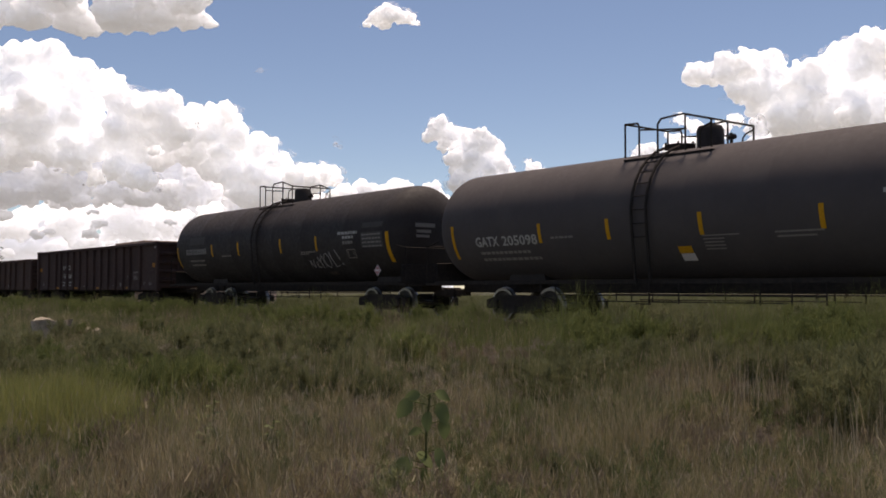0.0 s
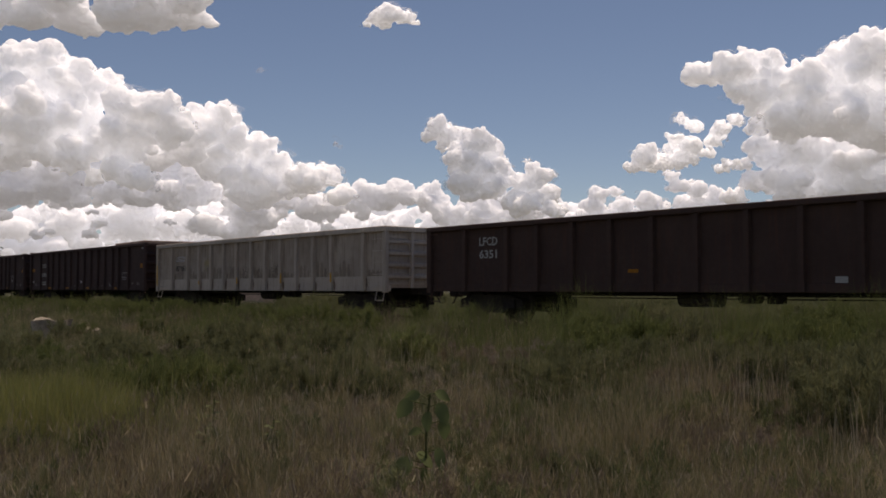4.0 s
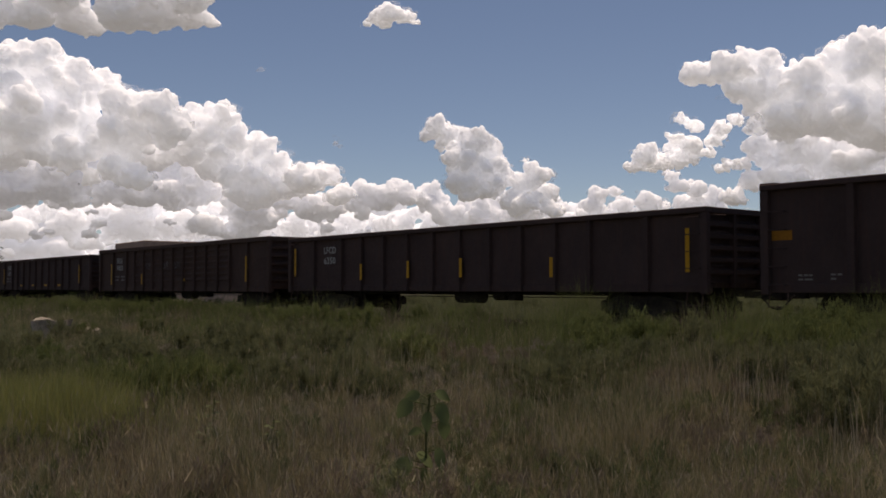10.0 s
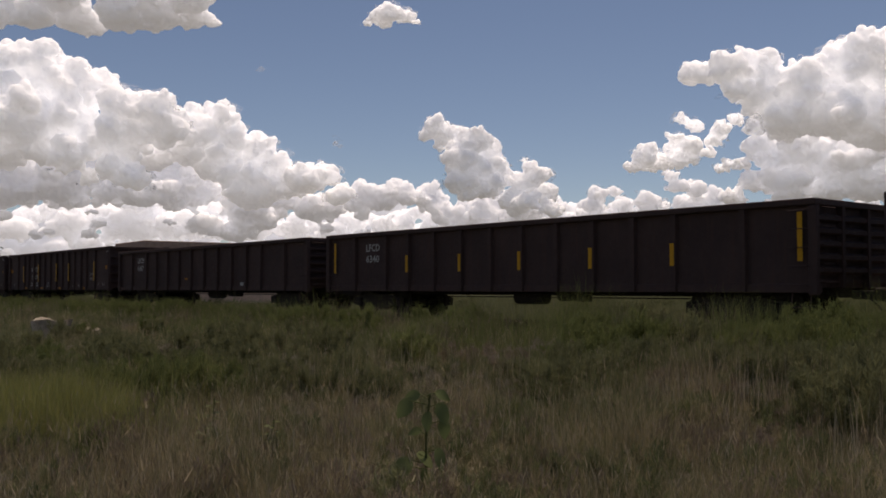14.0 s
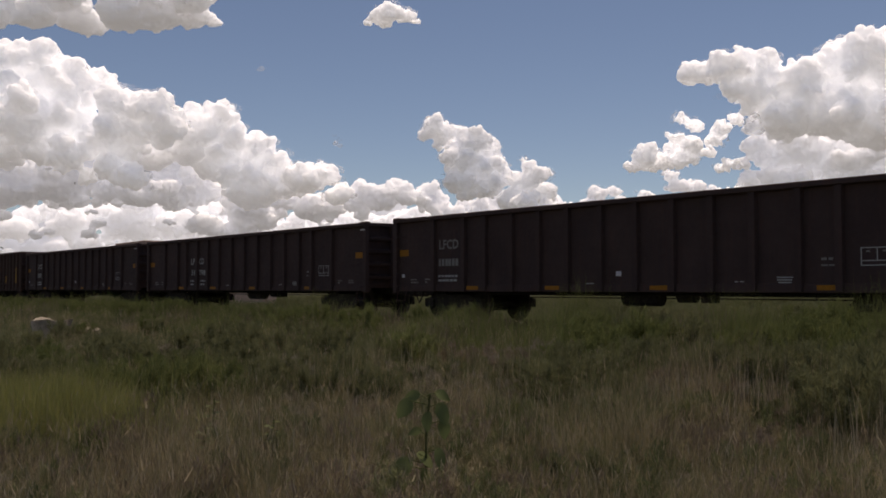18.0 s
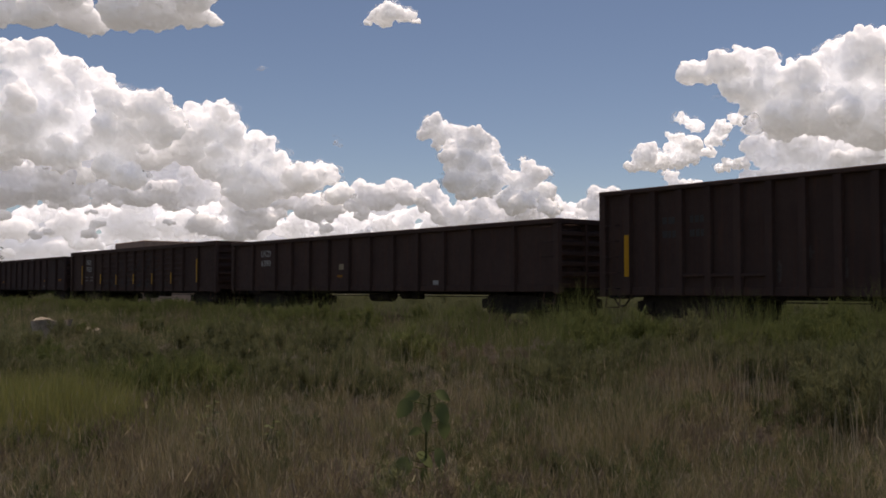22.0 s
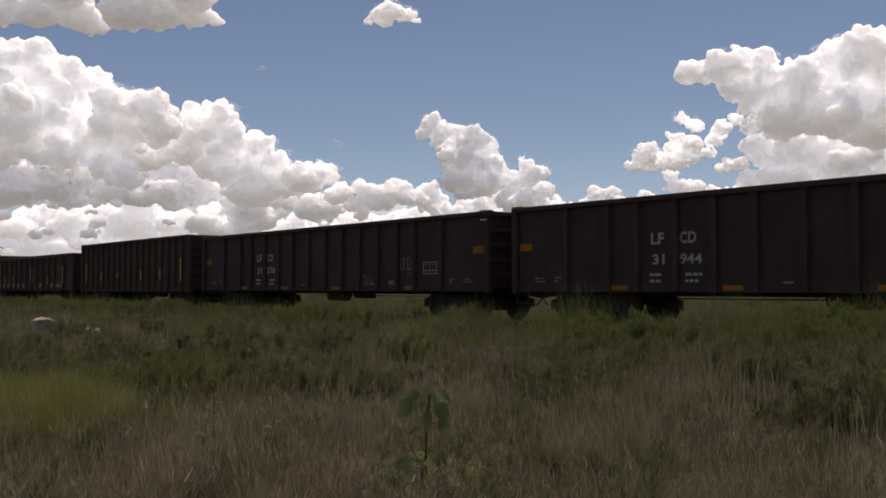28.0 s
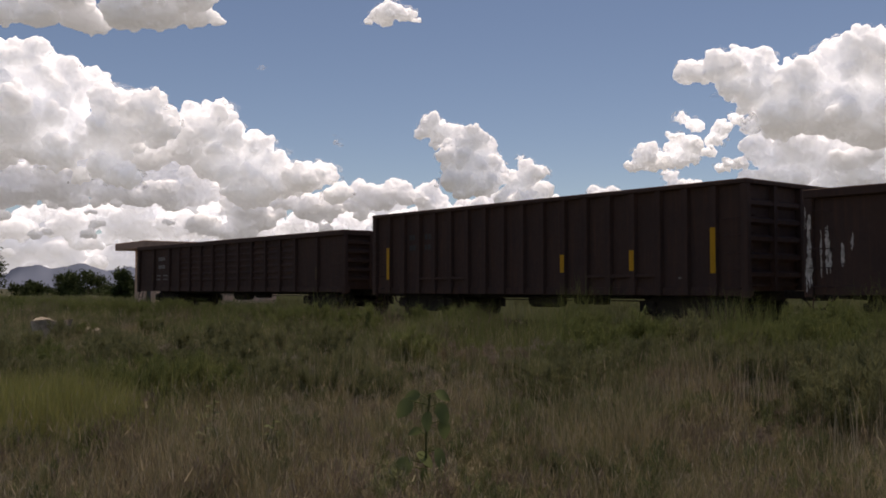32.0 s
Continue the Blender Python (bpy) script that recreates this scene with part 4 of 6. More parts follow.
def build_train():
    tank_car(0, True)
    tank_car(1, False)
    A = "weathered dark steel gondola wagon"
    for i, (num, split) in {2: ("31548", 1), 5: ("30978", 0), 6: ("30981", 0), 7: ("31410", 1), 13: ("31579", 1), 14: ("", 0), 15: ("31798", 1), 16: ("30939", 0), 22: ("31944", 1), 23: ("31578", 1)}.items():
        extra = {7: " sprayed with large pale bubble shapes", 13: " with tall yellow reflective bars", 23: " with faint sprayed strokes"}.get(i, " with orange reflector patches")
        car, h, low, top = gondola(i, "A", DARK, A + extra)
        if num:
            marks_a(car, h, "LFCD", num, split, i * 11, {2: -0.07}.get(i, 0.0), i == 5)
        else:
            marks_a(car, h, "LFCD", "", 0, i * 11)
        if i == 13:
            bars(car, h, [(3.14, 1.26, 2.23), (6.02, 1.28, 2.25), (9.28, 1.28, 2.25), (11.34, 1.28, 2.25), (15.25, 1.28, 2.25)])
            scrawl(car, h, 7.3, 0.95, 0.7, 0.3, 4, SPRAY2, 0.03, loops=3)
        if i == 7:
            graffito(car, h)
        if i == 23:
            scrawl(car, h, 11.35, 1.0, 0.6, 0.34, 8, CHALKLINE, 0.02, loops=5)
            scrawl(car, h, 12.3, 0.95, 0.7, 0.85, 9, SMEAR, 0.03, loops=6)
            scrawl(car, h, 13.2, 1.35, 0.75, 0.55, 19, CHALKLINE, 0.02, y=SHEET + 0.009, loops=5)
    B = "dull black gondola wagon with wide panels and "
    for i, num, what in ((3, "6351", "plain sides"), (8, "6350", "yellow reflective bars"), (10, "6321", "low yellow patches"), (11, "6340", "yellow reflective bars"), (12, "6367", "worn lettering"), (18, "6390", "worn lettering"), (20, "6387", "faded orange patches"), (21, "", "yellow end bars")):
        car, h, low, top = gondola(i, "B", DARK if i not in (3, 18) else TALLB, B + what)
        y = SHEET + 0.006
        if num:
            text(car, h, "LFCD", 2.17, 2.03, 0.23, 0.72)
            text(car, h, num, 2.17, 1.69, 0.23, 0.70)
        else:
            small_print(car, 2.1 - h, 2.05, y, [(0.6, 0.16, 0.3), (0.6, 0.16, 0.3)], None, 3)
        if i in (10, 20, 21):
            small_print(car, 1.90 - h, 1.45, y, [(0.48, 0.075, 0.17), (0.42, 0.075, 0.17)], LETTER2, i)
            small_print(car, 2.58 - h, 1.45, y, [(0.52, 0.075, 0.17), (0.58, 0.075, 0.17)], LETTER2, i + 1)
        if i in (8, 11):
            rows = [(0.50, 1.38, 2.34), (4.35, 1.37, 1.86), (6.75, 1.36, 1.84), (9.12, 1.36, 1.84), (11.55, 1.36, 1.85), (13.92, 1.38, 1.87), (16.95, 1.42, 2.37)]
            if i == 8:
                rows = [(0.43, 1.3, 2.25), (4.44, 1.16, 1.66), (6.88, 1.2, 1.7), (9.28, 1.2, 1.72), (12.74, 1.17, 1.66), (16.8, 1.24, 2.18)]
            bars(car, h, rows)
        if i in (10, 21):
            bars(car, h, [(1.60, 1.14, 2.1), (15.72, 1.16, 2.1)])
            for x in (4.90, 7.22, 9.6, 12.0):
                bar(car, x - h, x + 0.48 - h, 1.02, 1.12, y, YELLOW if i == 10 else ORANGE, "reflector_patch", "low yellow reflective patch")
        if i == 20:
            for x, z in ((0.90, 1.33), (4.83, 1.29), (13.42, 1.33), (16.02, 1.35)):
                bar(car, x - h, x + 0.5 - h, z - 0.05, z + 0.05, y, ORANGE, "reflector_patch")
            bar(car, 13.46 - h, 13.70 - h, 0.93, 1.04, y, LETTER, "marking_bar")
        if i in (3, 18, 12):
            bar(car, 12.3 - h, 12.55 - h, 1.0, 1.12, y, LETTER)
            bar(car, 7.3 - h, 7.6 - h, 1.25, 1.33, y, ORANGE, "reflector_patch")
        if i == 18:
            bar(car, 7.4 - h, 7.66 - h, 1.5, 1.68, y, STENCIL, "paint_blotch", "small pale paint blotch")
    C = "dark gondola wagon with corrugated panels and yellow bars"
    for i, num in ((9, "9023"), (19, "9021"), (25, "9020"), (27, "")):
        car, h, low, top = gondola(i, "C", BROWN if i in (25, 27) else TALLB, C + (" streaked white" if i == 25 else " ending the train" if i == 27 else ""))
        y = SHEET + 0.006
        if num:
            text(car, h, "ENDX", 2.13, 2.08, 0.25, 0.75)
            text(car, h, num, 2.15, 1.74, 0.25, 0.73)
        else:
            small_print(car, 2.2 - h, 2.1, y, [(0.7, 0.16, 0.35), (0.7, 0.16, 0.3)], None, 5)
        small_print(car, 1.98 - h, 1.42, y, [(0.5, 0.06, 0.16), (0.42, 0.06, 0.16)], LETTER2, i)
        small_print(car, 2.72 - h, 1.42, y, [(0.5, 0.06, 0.16), (0.46, 0.06, 0.16)], LETTER2, i + 1)
        rows = [(1.74, 1.1, 2.05), (4.44, 1.12, 1.6), (6.54, 1.08, 1.56), (8.71, 1.08, 1.56), (10.89, 1.08, 1.56), (12.95, 1.1, 1.57), (15.5, 1.15, 2.1)]
        if i == 9:
            rows = [(1.68, 1.07, 2.06), (5.45, 1.1, 1.55), (10.05, 1.2, 1.3), (15.5, 1.15, 2.1)]
        if i == 25:
            rows = [(1.74, 1.1, 2.05), (4.40, 1.12, 1.6), (9.75, 1.1, 1.2), (13.0, 1.14, 1.6), (15.62, 1.15, 2.1)]
        if i == 27:
            rows = [(1.74, 1.2, 1.5), (15.5, 1.2, 1.6)]
        bars(car, h, rows, 0.11, RUSTTAPE if i == 27 else None)
        if i == 19:
            scrawl(car, h, 5.0, 0.98, 6.0, 0.40, 12, PATCH, 0.05, SHEET + 0.055, 12)
            scrawl(car, h, 6.0, 1.6, 5.5, 0.7, 13, PATCH, 0.045, SHEET + 0.055, 5)
        if i == 19:
            for k in range(30):
                x = 5.0 + 0.3 * k + 0.07 * (k * 3 % 5)
                if min(abs(x - r) for r in RIBS["C"]) > 0.16:
                    drip(car, h, x, low + 0.19, low + 0.28 + 0.05 * (k * 7 % 6), 0.16 + 0.04 * (k % 3), 200 + k, SMEAR, SHEET + 0.010 + 0.001 * (k % 5), 0.4)
        if i == 9:
            for k, x in enumerate((5.8, 7.75, 8.9)):
                scrawl(car, h, x, 1.7, 0.55, 0.35, 15 + k, SPRAY, 0.025, SHEET + 0.055, 4)
        if i == 25:
            rng = random.Random(25)
            ribs = RIBS["C"]
            for k in (0, 1, 2, 3, 4, 5, 8, 10, 11):
                a, c = ribs[k] + 0.10, ribs[k + 1] - 0.10
                bar(car, a - h, c - h, low + 0.185, low + 0.30, SHEET + 0.012, DUST, "dust_patch", "pale dust lying low on the panel")
                for q in range(7):
                    x = a + (c - a) * (q + 0.5) / 7
                    drip(car, h, x, low + 0.22, low + rng.uniform(0.36, 0.46 if q % 3 else 0.6), (c - a) / 5.5, 60 + 7 * k + q, DUST, SHEET + 0.013 + 0.0005 * q, 0.3)
            for k, (x, z0, z1, w, lift) in enumerate(((0.12, 0.9, 2.3, 0.09, 0.116), (0.30, 1.1, 2.0, 0.05, 0.005), (0.72, 1.3, 1.75, 0.06, 0.005), (5.55, 1.1, 2.5, 0.04, 0.115), (5.9, 1.25, 1.8, 0.07, 0.056), (6.60, 1.0, 2.45, 0.05, 0.115), (6.9, 1.5, 1.75, 0.05, 0.056), (7.72, 1.4, 2.0, 0.02, 0.115),
                                                   (9.85, 1.0, 2.6, 0.07, 0.115), (9.78, 1.5, 2.2, 0.11, 0.117), (10.05, 1.25, 2.1, 0.06, 0.056), (10.2, 1.5, 1.7, 0.07, 0.056), (13.35, 1.6, 2.2, 0.04, 0.006), (13.62, 1.3, 2.3, 0.035, 0.006), (13.72, 1.2, 1.9, 0.03, 0.006), (14.75, 1.4, 2.2, 0.02, 0.006), (16.6, 1.4, 1.9, 0.04, 0.006))):
                drip(car, h, x, z0, z1, w * 1.2, k, CHALK, SHEET + lift, 0.1)
            for k in range(16):      # the chalky end: corner post and first panel
                x, z = (rng.uniform(0.03, 0.17), rng.uniform(0.8, 2.3)) if k < 9 else (rng.uniform(0.3, 0.95), rng.uniform(1.1, 1.9))
                drip(car, h, x, z, z + rng.uniform(0.2, 0.6), rng.uniform(0.04, 0.11), 40 + k, CHALK, SHEET + (0.118 if k < 9 else 0.006) + 0.001 * (k % 4), 0.1)
    D = "tall short brown gondola wagon with close-set ribs"
    for i in (17, 24, 26):
        car, h, low, top = gondola(i, "D", TALLB if i != 26 else BROWN, D)
        y = SHEET + 0.006
        small_print(car, 1.75 - h, 2.3, y, [(0.42, 0.15, 0.3), (0.38, 0.15, 0.3)], PATCH, i)
        small_print(car, 2.48 - h, 2.3, y, [(0.42, 0.15, 0.3), (0.38, 0.15, 0.3)], PATCH, i + 1)
        rows = [(0.75, 1.16, 2.1), (2.92, 1.27, 1.66), (5.08, 1.40, 1.61), (7.97, 1.28, 1.71), (10.13, 1.29, 1.75), (12.30, 1.21, 2.16)]
        bars(car, h, {26: [rows[0], *rows[3:]], 17: [rows[0], (7.92, 1.3, 1.66), (10.05, 1.24, 1.7), (12.24, 1.2, 2.15)]}.get(i, rows), 0.13)
        small_print(car, 11.4 - h, 1.10, y, [(0.3, 0.04, 0.08)], LETTER2, i)
        if i == 17:
            for k in range(16):
                x = 4.6 + 0.42 * k + 0.11 * (k * 7 % 5)
                drip(car, h, x, 1.0 + 0.09 * (k * 5 % 7), 1.45 + 0.09 * (k * 3 % 8), 0.14 + 0.05 * (k % 3), 31 + k, SMEAR, SHEET + 0.004 + 0.001 * (k % 4), 0.5)
    white_wagon()


def outline_ribbon(car, out, y, thick, material):
    """A closed line of paint along an outline of (x, z)."""
    bm = bmesh.new()
    n = len(out)
    cx, cz = sum(p for p, _ in out) / n, sum(q for _, q in out) / n
    rows = []
    for p, q in out:
        d = Vector((p - cx, q - cz)).normalized() * thick
        rows.append((bm.verts.new((p, -y, q)), bm.verts.new((p - d.x, -y, q - d.y))))
    for i in range(n):
        a, c = rows[i], rows[(i + 1) % n]
        bm.faces.new((a[0], c[0], c[1], a[1]))
    part("spray_line", bm, material, car)


def graffito(car, h):
    """Four panels filled with thin white paint under brighter arcs, a foot curve and a tag beside them."""
    y = SHEET + 0.007
    for k, (x0, x1, z0, z1) in enumerate(((5.98, 6.80, 0.86, 2.42), (7.01, 7.98, 0.86, 2.46), (8.23, 9.18, 0.86, 2.48), (9.34, 10.27, 0.86, 2.46))):
        rng = random.Random(k + 3)
        n, w = 30, x1 - x0
        out = []
        for i in range(n):
            a = 2 * math.pi * i / n
            sx, sz = math.cos(a), math.sin(a)
            px, pz = math.copysign(abs(sx) ** 0.2, sx), math.copysign(abs(sz) ** 0.34, sz)
            rag = 1 + (0.10 * rng.random() if sz > 0.3 else 0.02 * rng.random())
            out.append((x0 - h + w / 2 + px * w * 0.5, (z0 + z1) / 2 + pz * (z1 - z0) / 2 * rag))
        bm = bmesh.new()
        bm.faces.new([bm.verts.new((p, -y, q)) for p, q in out])
        part("spray_patch", bm, WASH, car, "patch of thin white paint over a panel")
        # arcs of brighter paint
        for q in range(4):
            cx, cz = x0 - h + w * rng.uniform(0.25, 0.75), z0 + (z1 - z0) * rng.uniform(0.25, 0.85)
            r, a0, span = rng.uniform(0.16, 0.34), rng.uniform(0, 6.28), rng.uniform(1.2, 3.4)
            bm = bmesh.new()
            prev = None
            for i in range(11):
                a = a0 + span * i / 10
                t = 0.035 * math.sin(math.pi * (i + 0.5) / 11)
                p = [min(max(cx + (r + s * t) * math.cos(a), x0 - h + 0.01), x1 - h - 0.01) for s in (-1, 1)]
                z = [cz + (r * 1.3 + s * t) * math.sin(a) for s in (-1, 1)]
                cur = [bm.verts.new((p[m], -y - 0.003 - 0.001 * q, max(z[m], z0))) for m in range(2)]
                if prev:
                    bm.faces.new((prev[0], cur[0], cur[1], prev[1]))
                prev = cur
            part("spray_line", bm, CHALKLINE if q == 1 else PATCH, car)
    # bright swept strokes along the tops, sagging from panel to panel
    for k, pts in enumerate((((5.89, 1.62), (5.90, 2.30), (6.02, 2.46), (6.20, 2.54), (6.55, 2.50), (6.80, 2.60)), ((7.02, 2.42), (7.3, 2.48), (7.6, 2.47), (7.98, 2.62)), ((8.24, 2.56), (8.28, 2.38), (8.6, 2.42), (9.0, 2.54), (9.18, 2.66)), ((9.34, 2.60), (9.42, 2.48), (9.8, 2.56), (10.24, 2.68)),
                            ((10.46, 2.50), (10.58, 2.25), (10.63, 1.9), (10.62, 1.5), (10.57, 1.22)), ((10.86, 2.0), (10.98, 1.7), (11.02, 1.4)), ((6.0, 1.25), (6.2, 1.18), (6.32, 0.98)), ((8.25, 1.28), (8.55, 1.1), (8.6, 0.9)), ((9.34, 1.32), (9.62, 1.15), (9.72, 0.9)))):
        bm = bmesh.new()
        prev = None
        for m, (px, pz) in enumerate(pts):
            q = pts[min(m + 1, len(pts) - 1)]
            o = pts[max(m - 1, 0)]
            d = Vector((q[0] - o[0], q[1] - o[1])).normalized() * (0.045 if k < 4 else 0.03)
            cur = [bm.verts.new((px - h - e * d.y, -y - 0.009 - 0.001 * k, pz + e * d.x)) for e in (-1, 1)]
            if prev:
                bm.faces.new((prev[0], cur[0], cur[1], prev[1]))
            prev = cur
        part("spray_line", bm, SPRAY2 if k in (0, 4) else CHALKLINE, car)
    drip(car, h, 10.42, 1.2, 2.45, 0.09, 4, SPRAY2, y)
    drip(car, h, 10.62, 1.3, 2.3, 0.05, 5, SPRAY, y)
    foot = [(10.84 - h + 0.32 * math.cos(a), 0.86 + 0.42 * math.sin(a)) for a in (math.pi * i / 12 for i in range(13))]
    outline_ribbon(car, foot, y + 0.003, 0.04, SPRAY2)
    for k in range(3):
        scrawl(car, h, 11.45 + 0.06 * k, 1.2 + 0.3 * k, 0.55, 0.45, 161 + k, SPRAY2, 0.02, y + 0.002 * k, 2)
    drip(car, h, 11.8, 1.0, 2.2, 0.03, 9, SPRAY2, y)


def white_wagon():
    car, h, low, top = gondola(4, "E", WHITE, "chalky grey-white gondola wagon with rust stains and ochre blotches")
    h -= 0.27            # the lettering's own zero
    y = SHEET + 0.006
    text(car, h, "LFCD", 1.60, 2.00, 0.23, 0.90, BLACKLET, SHEET + 0.004)
    text(car, h, "LFCD", 1.66, 2.01, 0.22, 0.86, PAPER, SHEET + 0.008)
    text(car, h, "803855", 1.62, 1.61, 0.23, 0.98, BLACKLET)
    for k, (x, z, w, t) in enumerate(((4.36, 1.58, 0.58, 0.5),)):
        bm = bmesh.new()
        n = 18
        bm.faces.new([bm.verts.new((x - h + w / 2 + w / 2 * math.cos(a) * (1 + 0.12 * math.sin(3 * a + k)), -y, z + t / 2 + t / 2 * math.sin(a) * (1 + 0.1 * math.sin(2 * a)))) for a in (2 * math.pi * i / n for i in range(n))])
        part("paint_blotch", bm, STENCIL, car, "ochre paint blotch")
    for x, z0, z1 in ((4.06, 1.06, 1.2), (7.40, 1.07, 1.30), (10.73, 1.08, 1.42), (-0.16, 1.0, 1.9), (14.0, 1.1, 1.4)):
        bar(car, x - h - 0.04, x - h + 0.06, z0, z1, HALF + 0.003, YELLOW, "reflector_bar", "worn yellow reflective bar")
    for k, x in enumerate(RIBS["E"]):
        rng = random.Random(k)
        x -= 0.25
        for s in (-1, 1):
            for q in range(2):
                drip(car, h, x + s * rng.uniform(0.10, 0.17), low + 0.02, low + rng.uniform(0.25, 0.5), rng.uniform(0.07, 0.13), k * 7 + q + s, RUST, SHEET + 0.038 + 0.002 * q)
        for q in range(4):       # dirt over the ledge
            drip(car, h, x + 0.2 + q * 0.24, low + 0.40, low + rng.uniform(0.6, 1.0), rng.uniform(0.16, 0.34), k * 11 + q, GRIMY, SHEET + 0.004 + 0.0015 * (q % 3))
        for q in range(3):       # runs from the rim
            drip(car, h, x + rng.uniform(0.15, 1.0), top - 0.16 - rng.uniform(0.3, 0.9), top - 0.17, rng.uniform(0.03, 0.09), k * 13 + q, GRIMY, SHEET + 0.003)
    for k, (x, w) in enumerate(((5.6, 0.5), (6.6, 0.4), (7.6, 0.75), (8.8, 0.7), (9.9, 0.5))):
        scrawl(car, h, x, 1.45, w, 0.28, 70 + k, BLACKLET, 0.012, y, 4)


def tank_car(index, number_split):
    """A long black tank car: tank with dished heads, walkway and rails on top, dome, sills, running gear."""
    L, R, CZ = 16.45, 1.52, 2.60
    car = tagged(new("tank_car"), "long black tank car with yellow bars and railed dome", "tank car", "wagons of the train")
    car.location = (CAR_AT[index] + L / 2, TRACK_Y, RAIL)
    CARS.append((car, CAR_AT[index] + L / 2))
    h = L / 2

    def shell(bm):
        prof = [(-h + 0.80 * (1 - math.cos(b)), max(0.02, R * math.sin(b) ** 0.74)) for b in (math.pi / 2 * i / 9 for i in range(10))]
        seams = [-h + 2.9, -h + 5.6, -0.6, 0.6, h - 5.6, h - 2.9]
        body = []
        for s in seams:
            body += [(s - 0.015, R), (s - 0.008, R + 0.0015), (s + 0.008, R + 0.0015), (s + 0.015, R)]
        prof += body + [(-a, r) for a, r in reversed(prof)]
        lathe(bm, prof, 56, "x")
        bmesh.ops.translate(bm, verts=bm.verts, vec=(0, 0, CZ))
    coat = TANK if index else TANKGREY
    me = shared(("tank_shell", index), shell, coat)
    smooth(me, 50)
    part("tank", me, coat, car, "welded black cylindrical tank with dished ends")

    def saddle(bm):
        box(bm, -h + 0.2, h - 0.2, -0.38, 0.38, 0.78, 1.14, 0.02)
    part("centre_sill", shared("tank_sill", saddle, UNDER), UNDER, car)

    for s in (-1, 1):
        def sidesill(bm):
            a, b = sorted((s * 1.30, s * 1.38))
            box(bm, -h + 0.1, h - 0.1, a, b, 1.00, 1.10)
        part("side_sill", shared(("tank_side_sill", s), sidesill, UNDER), UNDER, car)
        for e in (-1, 1):
            def bracket(bm):
                x = e * (h - 2.33) + 0.87
                prism(bm, [(x - 0.7, 1.05), (x + 0.7, 1.05), (x + 0.5, 1.7), (x - 0.5, 1.7)], 1, min(s * 0.3, s * 0.72), max(s * 0.3, s * 0.72))
            part("saddle_bracket", shared(("saddle", s, e), bracket, TANK), TANK, car)

        def guard(bm):          # hand rail and frame under the side
            y = s * 1.42
            pipe(bm, [(-h + 4.4, y, 0.74), (h - 4.4, y, 0.74)], 0.016, 6)
            pipe(bm, [(-h + 5.2, y, 0.60), (h - 5.2, y, 0.60)], 0.014, 6)
            for x in (-h + 4.4, -3.3, -2.6, -0.4, 0.4, 2.4, 3.1, h - 4.4):
                pipe(bm, [(x, y, 1.02), (x, y, 0.56 if -4 < x < 4 else 0.74)], 0.018, 6)
        part("side_rail", shared(("guard", s), guard, UNDER), UNDER, car)
    for e in (-1, 1):
        def platform(bm):
            a, b = sorted((e * (h - 0.35), e * (h + 0.30)))
            box(bm, a, b, -1.40, 1.40, 0.98, 1.05)
            x = e * (h + 0.26)
            pipe(bm, [(x, -1.36, 1.0), (x, -1.36, 2.1), (x - e * 0.5, -1.36, 2.2), (x, -1.36, 2.1), (x, 1.36, 2.1), (x, 1.36, 1.0)], 0.02, 6)
        part("end_platform", shared(("platform", e), platform, UNDER), UNDER, car)
        def shield(bm):        # plate across the end, over the draft gear
            a, b = sorted((e * (h - 0.10), e * (h - 0.06)))
            box(bm, a, b, -1.30, 1.30, 1.05, 1.62, 0.02)
        part("end_plate", shared(("end_plate", e), shield, UNDER), UNDER, car)
        add_coupler(car, e * (h + 0.02), e)
        add_truck(car, index, e * (h - 2.33) + 0.87)

    def walkway(bm):
        z = CZ + R
        box(bm, -1.62, 0.88, -0.82, -0.48, z - 0.22, z - 0.18)
        box(bm, -1.62, 0.88, 0.48, 0.82, z - 0.22, z - 0.18)
        for x in (-1.55, 0.1, 0.82):
            box(bm, x - 0.03, x + 0.03, -0.82, 0.82, z - 0.28, z - 0.20)
    part("walkway", shared("walkway", walkway, UNDER), UNDER, car)

    z = CZ + R - 0.14
    runs = [([(0.84, -0.8, z + 0.62), (0.84, 0.8, z + 0.62)], 0.024), ([(-1.58, -0.8, z + 0.80), (-1.58, 0.8, z + 0.80)], 0.024)]
    for s in (-1, 1):
        y = s * 0.80
        runs += [([(-1.58, y, z), (-1.58, y, z + 0.80), (-1.20, y, z + 0.78), (-1.16, y, z + 0.70), (-1.16, y, z)], 0.024),
                 ([(-0.62, y, z), (-0.62, y, z + 0.68), (-0.52, y, z + 0.80), (0.10, y, z + 0.83), (0.84, y, z + 0.62), (0.84, y, z)], 0.024),
                 ([(-1.16, y, z + 0.62), (-0.62, y, z + 0.56), (0.2, y, z + 0.48)], 0.02),
                 ([(0.15, y, z), (0.15, y, z + 0.81)], 0.024),
                 ([(0.55, y, z), (0.55, y, z + 0.36), (0.62, y, z + 0.46), (0.84, y, z + 0.54)], 0.02)]
    for k, (points, r) in enumerate(runs):
        part("guard_rail", shared(("guard_rail", k), lambda bm: pipe(bm, points, r, 8), UNDER), UNDER, car, "black pipe railing round the dome platform")

